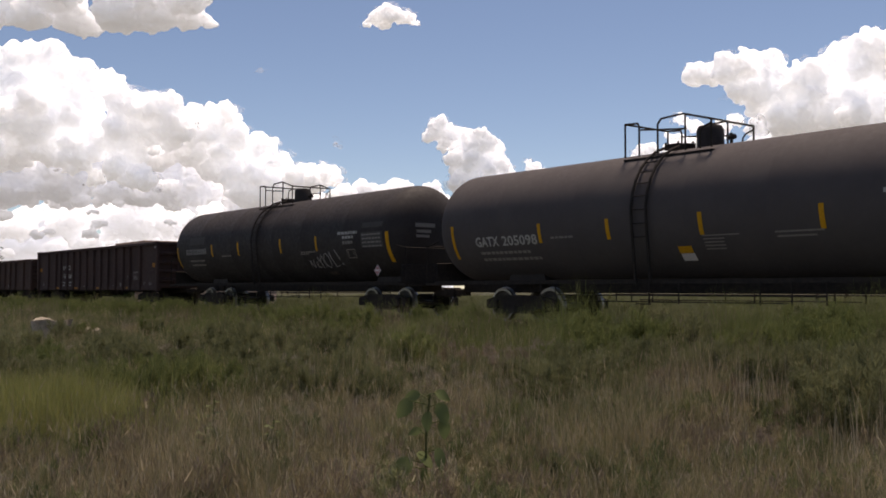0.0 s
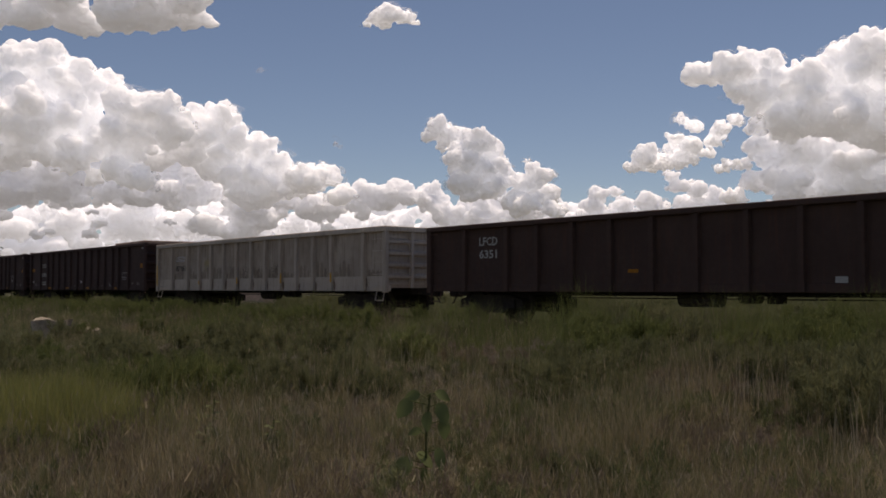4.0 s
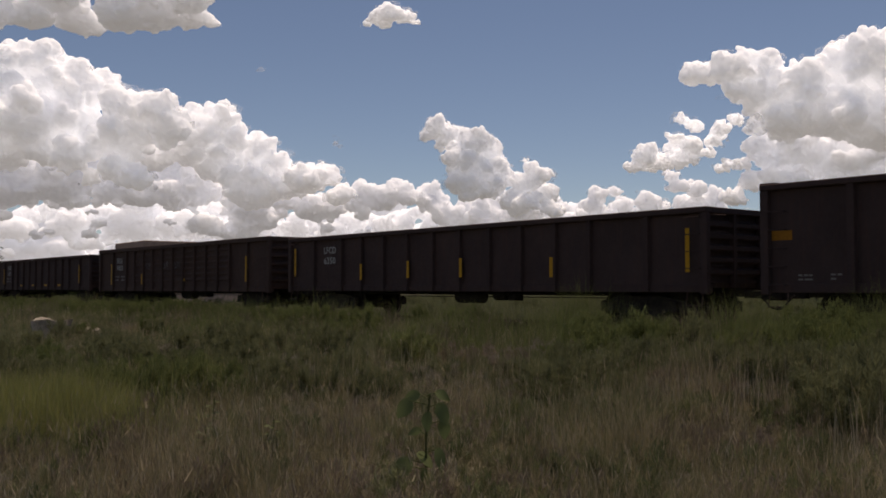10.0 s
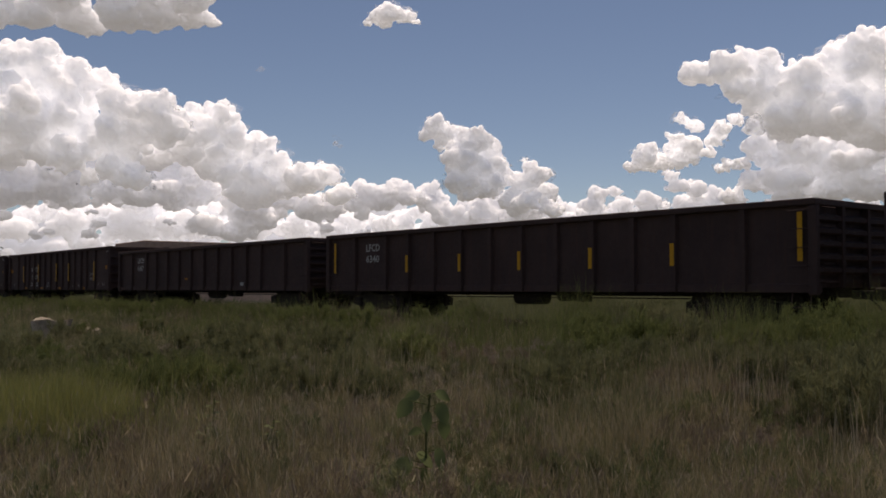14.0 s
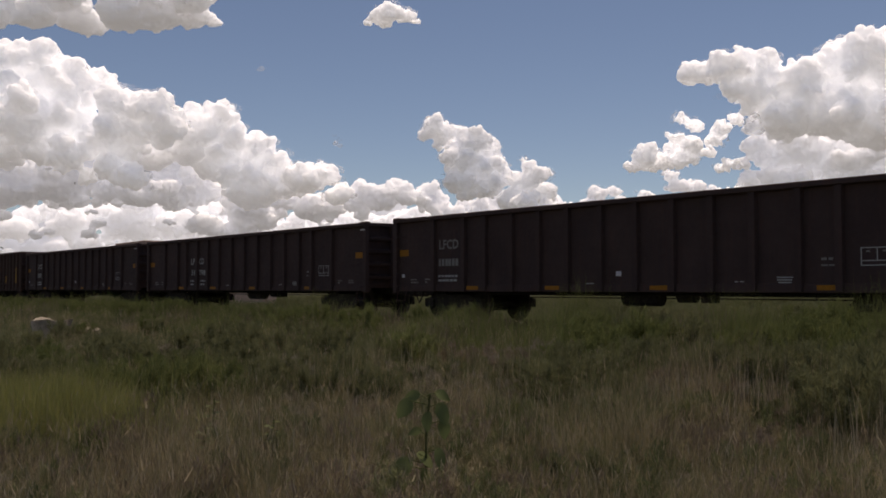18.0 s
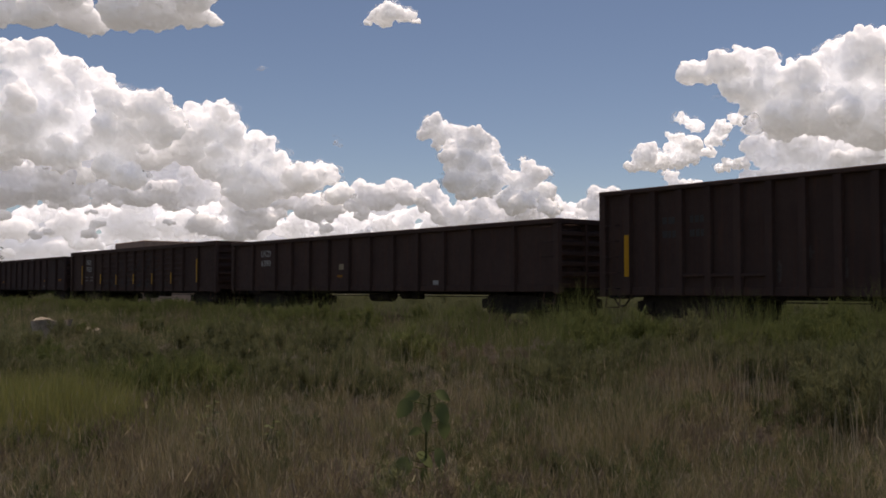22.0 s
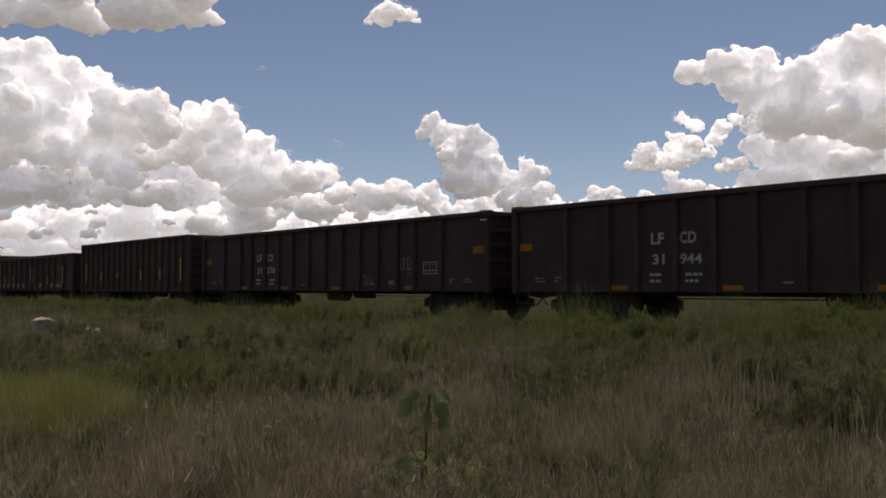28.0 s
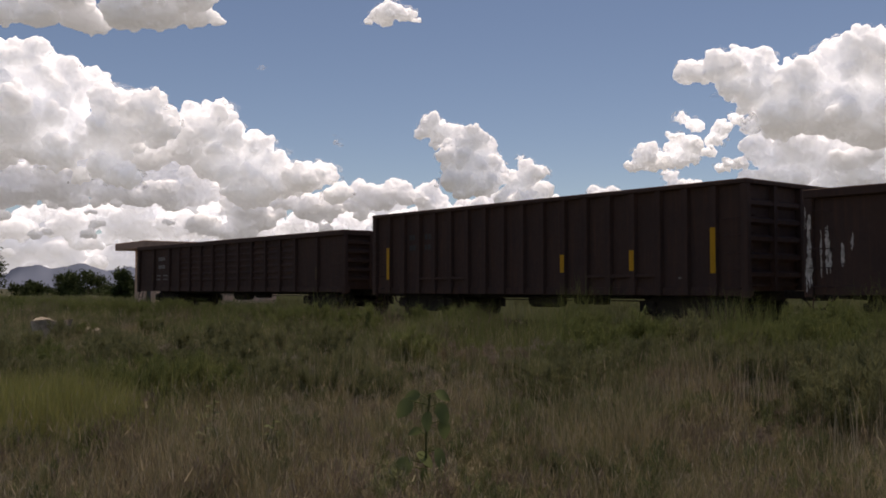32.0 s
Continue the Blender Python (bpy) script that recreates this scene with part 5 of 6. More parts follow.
    def dome(bm):
        lathe(bm, [(CZ + R - 0.12, 0.02), (CZ + R - 0.10, 0.31), (CZ + R + 0.38, 0.31), (CZ + R + 0.47, 0.26), (CZ + R + 0.50, 0.02)], 24, "y")
        bmesh.ops.rotate(bm, verts=bm.verts, matrix=Matrix.Rotation(radians(90), 3, "X"))
        bmesh.ops.translate(bm, verts=bm.verts, vec=(0.24, 0, 0))
    me = shared("dome", dome, TANK)
    smooth(me, 40)
    part("dome", me, TANK, car, "round black valve housing")

    def manway(bm):
        rod(bm, (-0.60, 0, CZ + R - 0.05), (-0.60, 0, CZ + R + 0.14), 0.32, 18)
        for i in range(6):
            a = i * math.pi / 3
            rod(bm, (-0.60 + 0.36 * math.cos(a), 0.36 * math.sin(a), CZ + R), (-0.60 + 0.36 * math.cos(a), 0.36 * math.sin(a), CZ + R + 0.18), 0.025, 6)
    part("manway", shared("manway", manway, UNDER), UNDER, car)

    def valve(bm):
        rod(bm, (0.80, 0, CZ + R - 0.05), (0.80, 0, CZ + R + 0.25), 0.04, 8)
        rod(bm, (0.70, 0, CZ + R + 0.16), (0.90, 0, CZ + R + 0.16), 0.06, 8)
    part("vent_valve", shared("vent_valve", valve, UNDER), UNDER, car)

    def ladder_side(bm):
        pts = [(0, -1.46, 1.0)]
        for i in range(1, 9):
            a = radians(200 - i * 12)
            pts.append((0, (R + 0.09) * math.cos(a), CZ + (R + 0.09) * math.sin(a)))
        pipe(bm, pts, 0.034, 6)
    shift = -0.13
    for x in (-0.62, -0.20):
        part("ladder_rail", shared("ladder_rail", ladder_side, UNDER), UNDER, car, at=pose(shift + x, 0, 0))
    rung = shared("ladder_rung", lambda bm: rod(bm, (-0.62, 0, 0), (-0.20, 0, 0), 0.014, 6), UNDER)
    for i in range(9):
        a = radians(200 - i * 11)
        part("ladder_rung", rung, UNDER, car, at=pose(shift, (R + 0.09) * math.cos(a), CZ + (R + 0.09) * math.sin(a)))
    for z in (0.55, 0.8):
        part("ladder_rung", rung, UNDER, car, at=pose(shift, -1.46, z))

    OFF = 0.70           # the lettering's own zero lies this far in from the head

    def radius(x):
        """The tank's radius at x from its middle: less on the dished heads."""
        e = abs(x) - (h - 0.80)
        return R if e <= 0 else R * max(0.05, 1 - (e / 0.80) ** 2) ** 0.37

    def surface(x, z, lift):
        return -math.sqrt(max(0.01, (radius(x) + lift) ** 2 - (z - CZ) ** 2))

    def skin(x0, x1, z0, z1, material, name, label=""):
        """A thin decal bent to the tank's near side."""
        bm = bmesh.new()
        n = 5
        cols = []
        for x in (x0 + OFF - h, x1 + OFF - h):
            cols.append([bm.verts.new((x, surface(x, z, 0.012), z)) for z in (z0 + (z1 - z0) * i / n for i in range(n + 1))])
        for i in range(n):
            bm.faces.new((cols[0][i], cols[1][i], cols[1][i + 1], cols[0][i + 1]))
        return part(name, bm, material, car, label)

    def wrap(words, x, z, height, width, material):
        me = lettering(words, height, width).copy()
        co = np.array([v.co[:] for v in me.vertices])
        zz = co[:, 2] + z
        co[:, 0] += x + OFF - h
        co[:, 1] = -np.sqrt(np.maximum(0.01, (R + 0.014) ** 2 - (zz - CZ) ** 2))
        co[:, 2] = zz
        me.vertices.foreach_set("co", co.ravel())
        part("lettering", me, material, car)

    def print_lines(x, z, widths, height, step, material, seed):
        rng = random.Random(seed)
        for w in widths:
            at = 0
            while at < w - 0.02:
                q = min(rng.uniform(0.08, 0.2), w - at)
                skin(x + at, x + at + q, z, z + height, material, "small_print")
                at += q + 0.035
            z -= step
    for x, z0, z1 in ((0.3, 1.7, 2.6), (3.68, 2.03, 2.51), (5.92, 2.03, 2.51), (8.50, 2.03, 2.51), (11.26, 2.03, 2.51), (15.12, 1.7, 2.62)) if index == 0 else ((0.02, 1.75, 2.6), (3.25, 2.14, 2.62), (5.48, 2.14, 2.63), (8.70, 2.14, 2.63), (11.10, 2.14, 2.63), (15.12, 1.70, 2.62)):
        skin(x, x + 0.11, z0, z1, YELLOW, "reflector_bar", "yellow reflective bar")
    if index == 0:
        wrap("GATX", 1.27, 2.0, 0.26, 0.92, LETTER)
        wrap("205098", 2.32, 2.0, 0.26, 1.30, LETTER)
        print_lines(1.36, 1.80, (1.9, 2.2), 0.07, 0.17, LETTER2, index)
    else:
        for k, c in enumerate("GATX205080"):
            wrap(c, 0.95 + k * 0.193, 2.26, 0.23, 0.125, LETTER)
        print_lines(1.16, 1.98, (1.3, 1.3), 0.07, 0.17, LETTER2, index)
        skin(1.26, 2.64, 2.66, 2.96, PATCH, "repaint_patch", "grey repainted patch")
    skin(13.83, 15.0, 2.17, 2.64, PATCH, "data_panel", "grey data panel with rows of print")
    print_lines(13.9, 2.54, (1.0, 1.02, 1.0, 1.02), 0.05, 0.12, LETTER2, index + 3)
    skin(13.9, 15.0, 2.78, 2.94, PATCH, "repaint_patch")
    print_lines(12.52, 2.62, (1.12,), 0.09, 0.14, LETTER, index + 5)
    print_lines(12.78, 2.48, (0.68,), 0.09, 0.14, LETTER, index + 9)
    print_lines(12.78, 2.31, (0.58,), 0.1, 0.14, LETTER2, index + 6)
    for a, b, c, d in ((12.93, 13.42, 1.86, 1.885), (12.93, 13.42, 2.12, 2.145), (12.93, 12.955, 1.86, 2.145), (13.395, 13.42, 1.86, 2.145), (13.0, 13.03, 1.92, 2.08), (13.3, 13.33, 1.92, 2.08)):
        skin(a, b, c, d, LETTER2, "stencil_line")
    print_lines(4.1, 2.12, (0.8,), 0.05, 0.1, LETTER2, index + 7)
    if index:
        print_lines(10.1, 2.1, (1.0,), 0.05, 0.1, LETTER2, index + 8)
    # hazard placard: a pink diamond with a white band
    bm = bmesh.new()
    bm.faces.new([bm.verts.new((14.6 + OFF - h + a, -1.40, 1.45 + b)) for a, b in ((-0.18, 0), (0, -0.18), (0.18, 0), (0, 0.18))])
    placard = part("placard", bm, PAPER, car, "pink hazard diamond with a white edge and band")
    bm = bmesh.new()
    bm.faces.new([bm.verts.new((14.6 + OFF - h + a, -1.4025, 1.45 + c)) for a, c in ((-0.145, 0), (0, -0.145), (0.145, 0), (0, 0.145))])
    part("placard_field", bm, PINK, placard)
    bm = bmesh.new()
    box(bm, 14.6 + OFF - h - 0.1, 14.6 + OFF - h + 0.1, -1.408, -1.405, 1.42, 1.48)
    part("placard_band", bm, PAPER, placard)
    # markings on the head
    for k, (y, z, w, t) in enumerate(((-0.9, 2.75, 0.75, 0.12), (-0.85, 2.58, 0.55, 0.09), (-0.85, 2.44, 0.5, 0.08))):
        bm = bmesh.new()
        d = math.hypot(y + w / 2, z - CZ)
        x = h - 0.80 * (1 - math.sqrt(max(0.05, 1 - (d / R) ** 2))) + 0.16
        box(bm, x, x + 0.004, y, y + w, z, z + t)
        part("small_print", bm, LETTER2, car)
    if index == 1:
        # a thin hand-drawn tag: strokes as (x, z) runs, two small and four tall letters
        for run in (((10.45, 1.62), (10.50, 1.84), (10.66, 1.60), (10.72, 1.86)), ((10.98, 1.80), (10.84, 1.74), (10.86, 1.62), (11.0, 1.60)), ((10.84, 1.70), (10.96, 1.72)), ((11.02, 1.95), (11.14, 1.80), (11.16, 1.58)), ((11.30, 2.02), (11.14, 1.80)), ((11.34, 1.98), (11.32, 1.60)),
                    ((11.52, 2.02), (11.40, 1.84), (11.44, 1.66), (11.60, 1.58), (11.74, 1.70), (11.76, 1.92), (11.64, 2.05), (11.50, 2.02)), ((11.84, 2.10), (11.92, 1.80), (11.98, 1.60), (12.22, 1.66)), ((12.20, 2.16), (12.38, 1.82)), ((12.42, 1.72), (12.46, 1.66))):
            bm = bmesh.new()
            pts = [Vector((x + OFF - h, -math.sqrt((R + 0.015) ** 2 - (z - CZ) ** 2), z)) for x, z in run]
            for a, b in zip(pts, pts[1:]):
                rod(bm, a, b, 0.013, 4)
            part("spray_scrawl", bm, SPRAY2, car, "thin white sprayed stroke")
        skin(11.25, 11.75, 1.36, 1.46, SMEAR, "paint_smear", "faint pale smear")
        skin(10.05, 10.6, 2.05, 2.08, LETTER2, "marking_bar")
    else:
        skin(7.83, 8.19, 1.66, 1.81, YELLOW, "warning_label", "yellow warning label over white print")
        skin(7.84, 8.20, 1.50, 1.655, PAPER, "warning_print")
        for k, w in enumerate((0.90, 0.52, 0.50, 0.51, 0.50)):
            skin(8.55, 8.55 + w, 2.0 - 0.07 * k, 2.025 - 0.07 * k, LETTER2, "small_print")
        for k, w in enumerate((1.05, 0.88)):
            skin(10.27 + 0.03 * k, 10.27 + w, 2.0 - 0.09 * k, 2.035 - 0.09 * k, LETTER2, "small_print")
        skin(13.0, 13.6, 2.2, 2.5, PATCH, "repaint_patch")


# ---------------------------------------------------------------- vegetation
def scatter(rng, n, near, far, power, spread=0.56):
    """Places in the wedge before the camera, thinning out with distance."""
    u = rng.uniform(0, 1, n)
    k = 2 - power
    r = (near ** k + u * (far ** k - near ** k)) ** (1 / k)
    a = rng.uniform(-spread, spread, n)
    x = FORWARD.x * np.cos(a) * r + SIDE.x * np.sin(a) * r
    y = FORWARD.y * np.cos(a) * r + SIDE.y * np.sin(a) * r
    return x, y, r


def field_noise(x, y, s, seed):
    """Soft patches over the field, about -1 to 1."""
    return (np.sin(x * s + 1.7 * np.sin(y * s * 0.73 + seed) + seed * 2.1) * np.sin(y * s * 1.13 + 1.3 * np.sin(x * s * 0.61 + seed * 1.9))
            + 0.6 * np.sin(x * s * 2.3 + y * s * 1.7 + seed)) / 1.6


def blades(name, rng, x, y, height, width, lean, z=None, curl=0.35, out=None):
    """Tapered, bent blades: one quad and one tip each."""
    n = len(x)
    z = ground_z(x, y) if z is None else z
    a = rng.uniform(0, 2 * math.pi, n)
    face = np.stack([np.cos(a), np.sin(a), np.zeros(n)], -1)
    b = rng.uniform(0, 2 * math.pi, n)
    tilt = np.stack([np.cos(b), np.sin(b), np.zeros(n)], -1) * (rng.gamma(2.0, 0.5, n) * lean)[:, None]
    if out is not None:
        tilt = tilt + out
    root = np.stack([x, y, z - 0.02], -1)
    up = np.array([0, 0, 1.0])
    mid = root + (up * 0.55 + tilt * 0.4) * height[:, None]
    tip = root + (up * (1.0 - 0.25 * np.minimum(1, np.linalg.norm(tilt, axis=1)))[:, None] + tilt * (1 + curl)) * height[:, None]
    w = face * (width * 0.5)[:, None]
    v = np.stack([root - w, root + w, mid + w * 0.75, mid - w * 0.75, tip], 1).reshape(-1, 3)
    i = np.arange(n) * 5
    me = strip_mesh(name, v, np.stack([i, i + 1, i + 2, i + 3], -1), np.stack([i + 3, i + 2, i + 4], -1))
    return me, tip


def clumps(rng, n, each, near, far, power, want):
    """Bunches of blades: their places, distance, height, and the way each blade leans out of its bunch."""
    x, y, r = scatter(rng, n, near, far, power)
    keep = clear_of_track(x, y) & (rng.uniform(-1.2, 1.0, n) < want(x, y, r))
    x, y, r = x[keep], y[keep], r[keep]
    n = len(x)
    size = rng.uniform(0.05, 0.17, n) * (1 + r * 0.02)
    tall = (0.16 + 0.50 * rng.uniform(0, 1, n) ** 1.6) * (1 + 0.35 * field_noise(x, y, 0.9, 3))
    q = rng.normal(0, 0.6, (n, each, 2))
    bx, by = (x[:, None] + q[..., 0] * size[:, None]).ravel(), (y[:, None] + q[..., 1] * size[:, None]).ravel()
    h = (tall[:, None] * rng.uniform(0.5, 1.1, (n, each))).ravel()
    out = np.concatenate([q.reshape(-1, 2) * 0.20, np.zeros((n * each, 1))], 1) + np.repeat(np.concatenate([rng.normal(0, 0.08, (n, 2)), np.zeros((n, 1))], 1), each, 0)
    return bx, by, np.repeat(r, each), h, out


def grass_stuff(name, me, material, label):
    tagged(link_mesh(name, me, material), label, "grass", kind="stuff")


def clear_of_track(x, y):
    return (y < TRACK_Y - 2.2)


def left_of(x, y):
    """1 well to the left of the line of sight in the near field, 0 to its right."""
    return np.clip(-(x * SIDE.x + y * SIDE.y) / 2.0, 0, 1)


def build_grass():
    rng = np.random.default_rng(11)
    # dry bunch grass, thickest close by
    x, y, r, h, out = clumps(rng, 12500, 26, 4.4, 55, 1.40, lambda x, y, r: field_noise(x, y, 0.55, 1.0) + 0.55 + 0.25 * left_of(x, y) - np.clip((r - 10) / 8, 0, 0.9) - 0.35 * np.clip((x * SIDE.x + y * SIDE.y - 1.0) / 2.0, 0, 1))
    me, tip = blades("dry_grass", rng, x, y, h, 0.0015 + 0.00021 * r, 0.24, out=out)
    grass_stuff("dry_grass", me, STRAW, "dry straw-brown bunch grass standing knee-high")
    # seed heads on the tall ones
    pick = rng.uniform(0, 1, len(tip)) < 0.13
    t = tip[pick]
    n = len(t)
    rr = r[pick]
    s = (0.0022 + 0.00018 * rr)[:, None]
    up = np.stack([rng.normal(0, 0.25, n), rng.normal(0, 0.25, n), np.ones(n)], -1)
    a = rng.uniform(0, 6.28, n)
    side = np.stack([np.cos(a), np.sin(a), np.zeros(n)], -1)
    ln = rng.uniform(0.035, 0.08, n)[:, None]
    v = np.stack([t - up * ln * 0.5, t + side * s, t + up * ln, t - side * s], 1).reshape(-1, 3)
    grass_stuff("seed_heads", strip_mesh("seed_heads", v, np.arange(4 * n).reshape(-1, 4)), SEED, "pale seed heads of the dry grass")
    # green grass and weeds between it
    x, y, r, h, out = clumps(rng, 10500, 22, 4.6, 66, 1.30, lambda x, y, r: field_noise(x, y, 0.5, 4.2) + 0.6 - 0.5 * left_of(x, y) + np.clip((r - 10) / 8, -0.1, 0.7))
    me, _ = blades("green_grass", rng, x, y, h, 0.0018 + 0.00027 * r, 0.24, out=out)
    grass_stuff("green_grass", me, GREEN, "olive green grass mixed into the field")
    # yellow-green patch
    x, y = [], []
    for a, d, n, wide in ((-43.5, 9.8, 5200, 0.6), (-40.5, 11.0, 2400, 0.45), (-45, 11.6, 2500, 0.5), (-26.5, 13.2, 1000, 0.35), (-37, 12.8, 700, 0.4)):
        cx, cy = patch_at(a, d)
        q = rng.normal(0, wide, (n, 2))
        x.append(cx + q[:, 0])
        y.append(cy + q[:, 1])
    x, y = np.concatenate(x), np.concatenate(y)
    h = rng.uniform(0.38, 0.70, len(x))
    me, _ = blades("lime_grass", rng, x, y, h, np.full(len(x), 0.006), 0.2)
    grass_stuff("lime_grass", me, LIME, "patch of fresh yellow-green grass")
    # upright weeds that stand along the track
    x, y, r = scatter(rng, 330000, 12, 75, 1.0, 0.62)
    f = field_noise(x, y, 0.7, 7.0)
    keep = (y > 10.5) & (y < TRACK_Y - 1.7) & (rng.uniform(-1.4, 1.0, len(x)) < f + 0.35)
    x, y, r = x[keep], y[keep], r[keep]
    h = rng.uniform(0.35, 0.85, len(x)) * (1 + 0.45 * field_noise(x, y, 0.8, 7.0)) * np.interp(y, [10.5, 13.5, 16.2, 17], [0.6, 0.96, 1.22, 0.95]) * np.interp(x, [-30, -14], [1.0, 1.2])
    dead = rng.uniform(-1.0, 1.0, len(x)) < field_noise(x, y, 0.55, 2.3) * 1.5 - 0.35
    for name, pick, material, label in (("track_weeds", ~dead, WEED, "tall green weeds along the track bed"), ("dead_weeds", dead, BRUSH, "dead grey-brown weeds along the track bed")):
        me, _ = blades(name, rng, x[pick], y[pick], h[pick] * (0.85 if material is BRUSH else 1.0), 0.0022 + 0.00028 * r[pick], 0.22)
        grass_stuff(name, me, material, label)
    # pale dead stalks
    spots = [(31.5, 10.2, 16), (35, 10.3, 46), (36.5, 10.1, 34), (33.5, 10.5, 30), (25.5, 11.9, 30), (27, 12.1, 22), (5.5, 12.6, 26), (7, 12.3, 18), (-12.5, 13.4, 16), (45, 8.6, 22), (41, 8.2, 26), (17, 8.4, 14), (33, 10.0, 14), (36, 15.5, 30), (40, 16, 26), (42, 15, 20), (-2, 15.0, 14), (4.5, 12.5, 22), (6, 12.0, 14), (-12, 14.5, 12), (-17, 16.0, 8), (-10, 13.5, 10), (-4.5, 13, 10), (42, 9.5, 18), (24, 11.2, 20), (28, 11.0, 20), (21, 11.5, 16), (12, 8.6, 12), (38, 19, 16), (-13.5, 7.4, 3), (-27, 7.2, 4), (10.5, 8.0, 8)]
    xs, ys = [], []
    for a, d, k in spots:
        cx, cy = patch_at(a, d)
        xs.append(cx + rng.normal(0, 0.24, k))
        ys.append(cy + rng.normal(0, 0.24, k))
    x, y = np.concatenate(xs), np.concatenate(ys)
    h = rng.uniform(0.40, 0.95, len(x))
    me, _ = blades("dead_stalks", rng, x, y, h, rng.uniform(0.004, 0.009, len(x)), 0.13, curl=0.0)
    grass_stuff("dead_stalks", me, SEED, "pale dead stalks sticking out of the grass")
    # pale dry tufts close by
    xs, ys = [], []
    for a, d, k in ((-43, 7.3, 160), (-38, 6.7, 140), (-31, 6.4, 90), (-47, 8.2, 120), (-35, 7.6, 110), (-26, 7.0, 80), (-15, 6.6, 50), (34, 7.0, 60), (43, 7.6, 90), (40, 6.6, 80), (22, 7.4, 40)):
        cx, cy = patch_at(a, d)
        xs.append(cx + rng.normal(0, 0.3, k))
        ys.append(cy + rng.normal(0, 0.3, k))
    x, y = np.concatenate(xs), np.concatenate(ys)
    me, _ = blades("pale_grass", rng, x, y, rng.uniform(0.2, 0.5, len(x)), rng.uniform(0.003, 0.006, len(x)), 0.25)
    grass_stuff("pale_grass", me, SEED, "pale dry grass in loose tufts")
    # single bleached stalks all over the field
    x, y, r = scatter(rng, 1500, 7.0, 19, 1.1, 0.5)
    keep = clear_of_track(x, y) & (rng.uniform(-1, 1, len(x)) < 0.2 + field_noise(x, y, 0.8, 9.0) - 0.5 * left_of(x, y))
    x, y, r = x[keep], y[keep], r[keep]
    me, _ = blades("bleached_stalks", rng, x, y, rng.uniform(0.35, 0.80, len(x)), rng.uniform(0.004, 0.008, len(x)), 0.12, curl=0.0)
    grass_stuff("bleached_stalks", me, SEED, "thin bleached stalks scattered through the field")
    # grass of the rest of the field, behind and beside the wedge
    n = 42000
    r, a = 26 * rng.uniform(0.0015, 1, n) ** 0.62, rng.uniform(0, 2 * math.pi, n)
    x, y = r * np.cos(a), r * np.sin(a)
    away = np.arctan2(np.abs(x * SIDE.x + y * SIDE.y), x * FORWARD.x + y * FORWARD.y)
    keep = clear_of_track(x, y) & ((away > 0.58) | (r < 3.8)) & (r > 0.6) & (field_noise(x, y, 0.55, 1.0) > -0.75)
    x, y, r = x[keep], y[keep], r[keep]
    me, _ = blades("side_grass", rng, x, y, rng.uniform(0.15, 0.5, len(x)), 0.008 + 0.0008 * r, 0.4)
    grass_stuff("side_grass", me, STRAW, "dry grass of the field round about")
    # field beyond the track
    x, y, r = scatter(rng, 80000, 26, 130, 1.0, 0.6)
    keep = y > TRACK_Y + 3.0
    x, y, r = x[keep], y[keep], r[keep]
    h = rng.uniform(0.35, 0.75, len(x))
    me, _ = blades("far_grass", rng, x, y, h, 0.006 + 0.0004 * r, 0.3)
    grass_stuff("far_grass", me, SAGE, "green and dry grass beyond the track")


def patch_at(a, d):
    """Ground place: a per cent to the side, d metres ahead."""
    p = FORWARD * d + SIDE * (a / 100 * d)
    return p.x, p.y


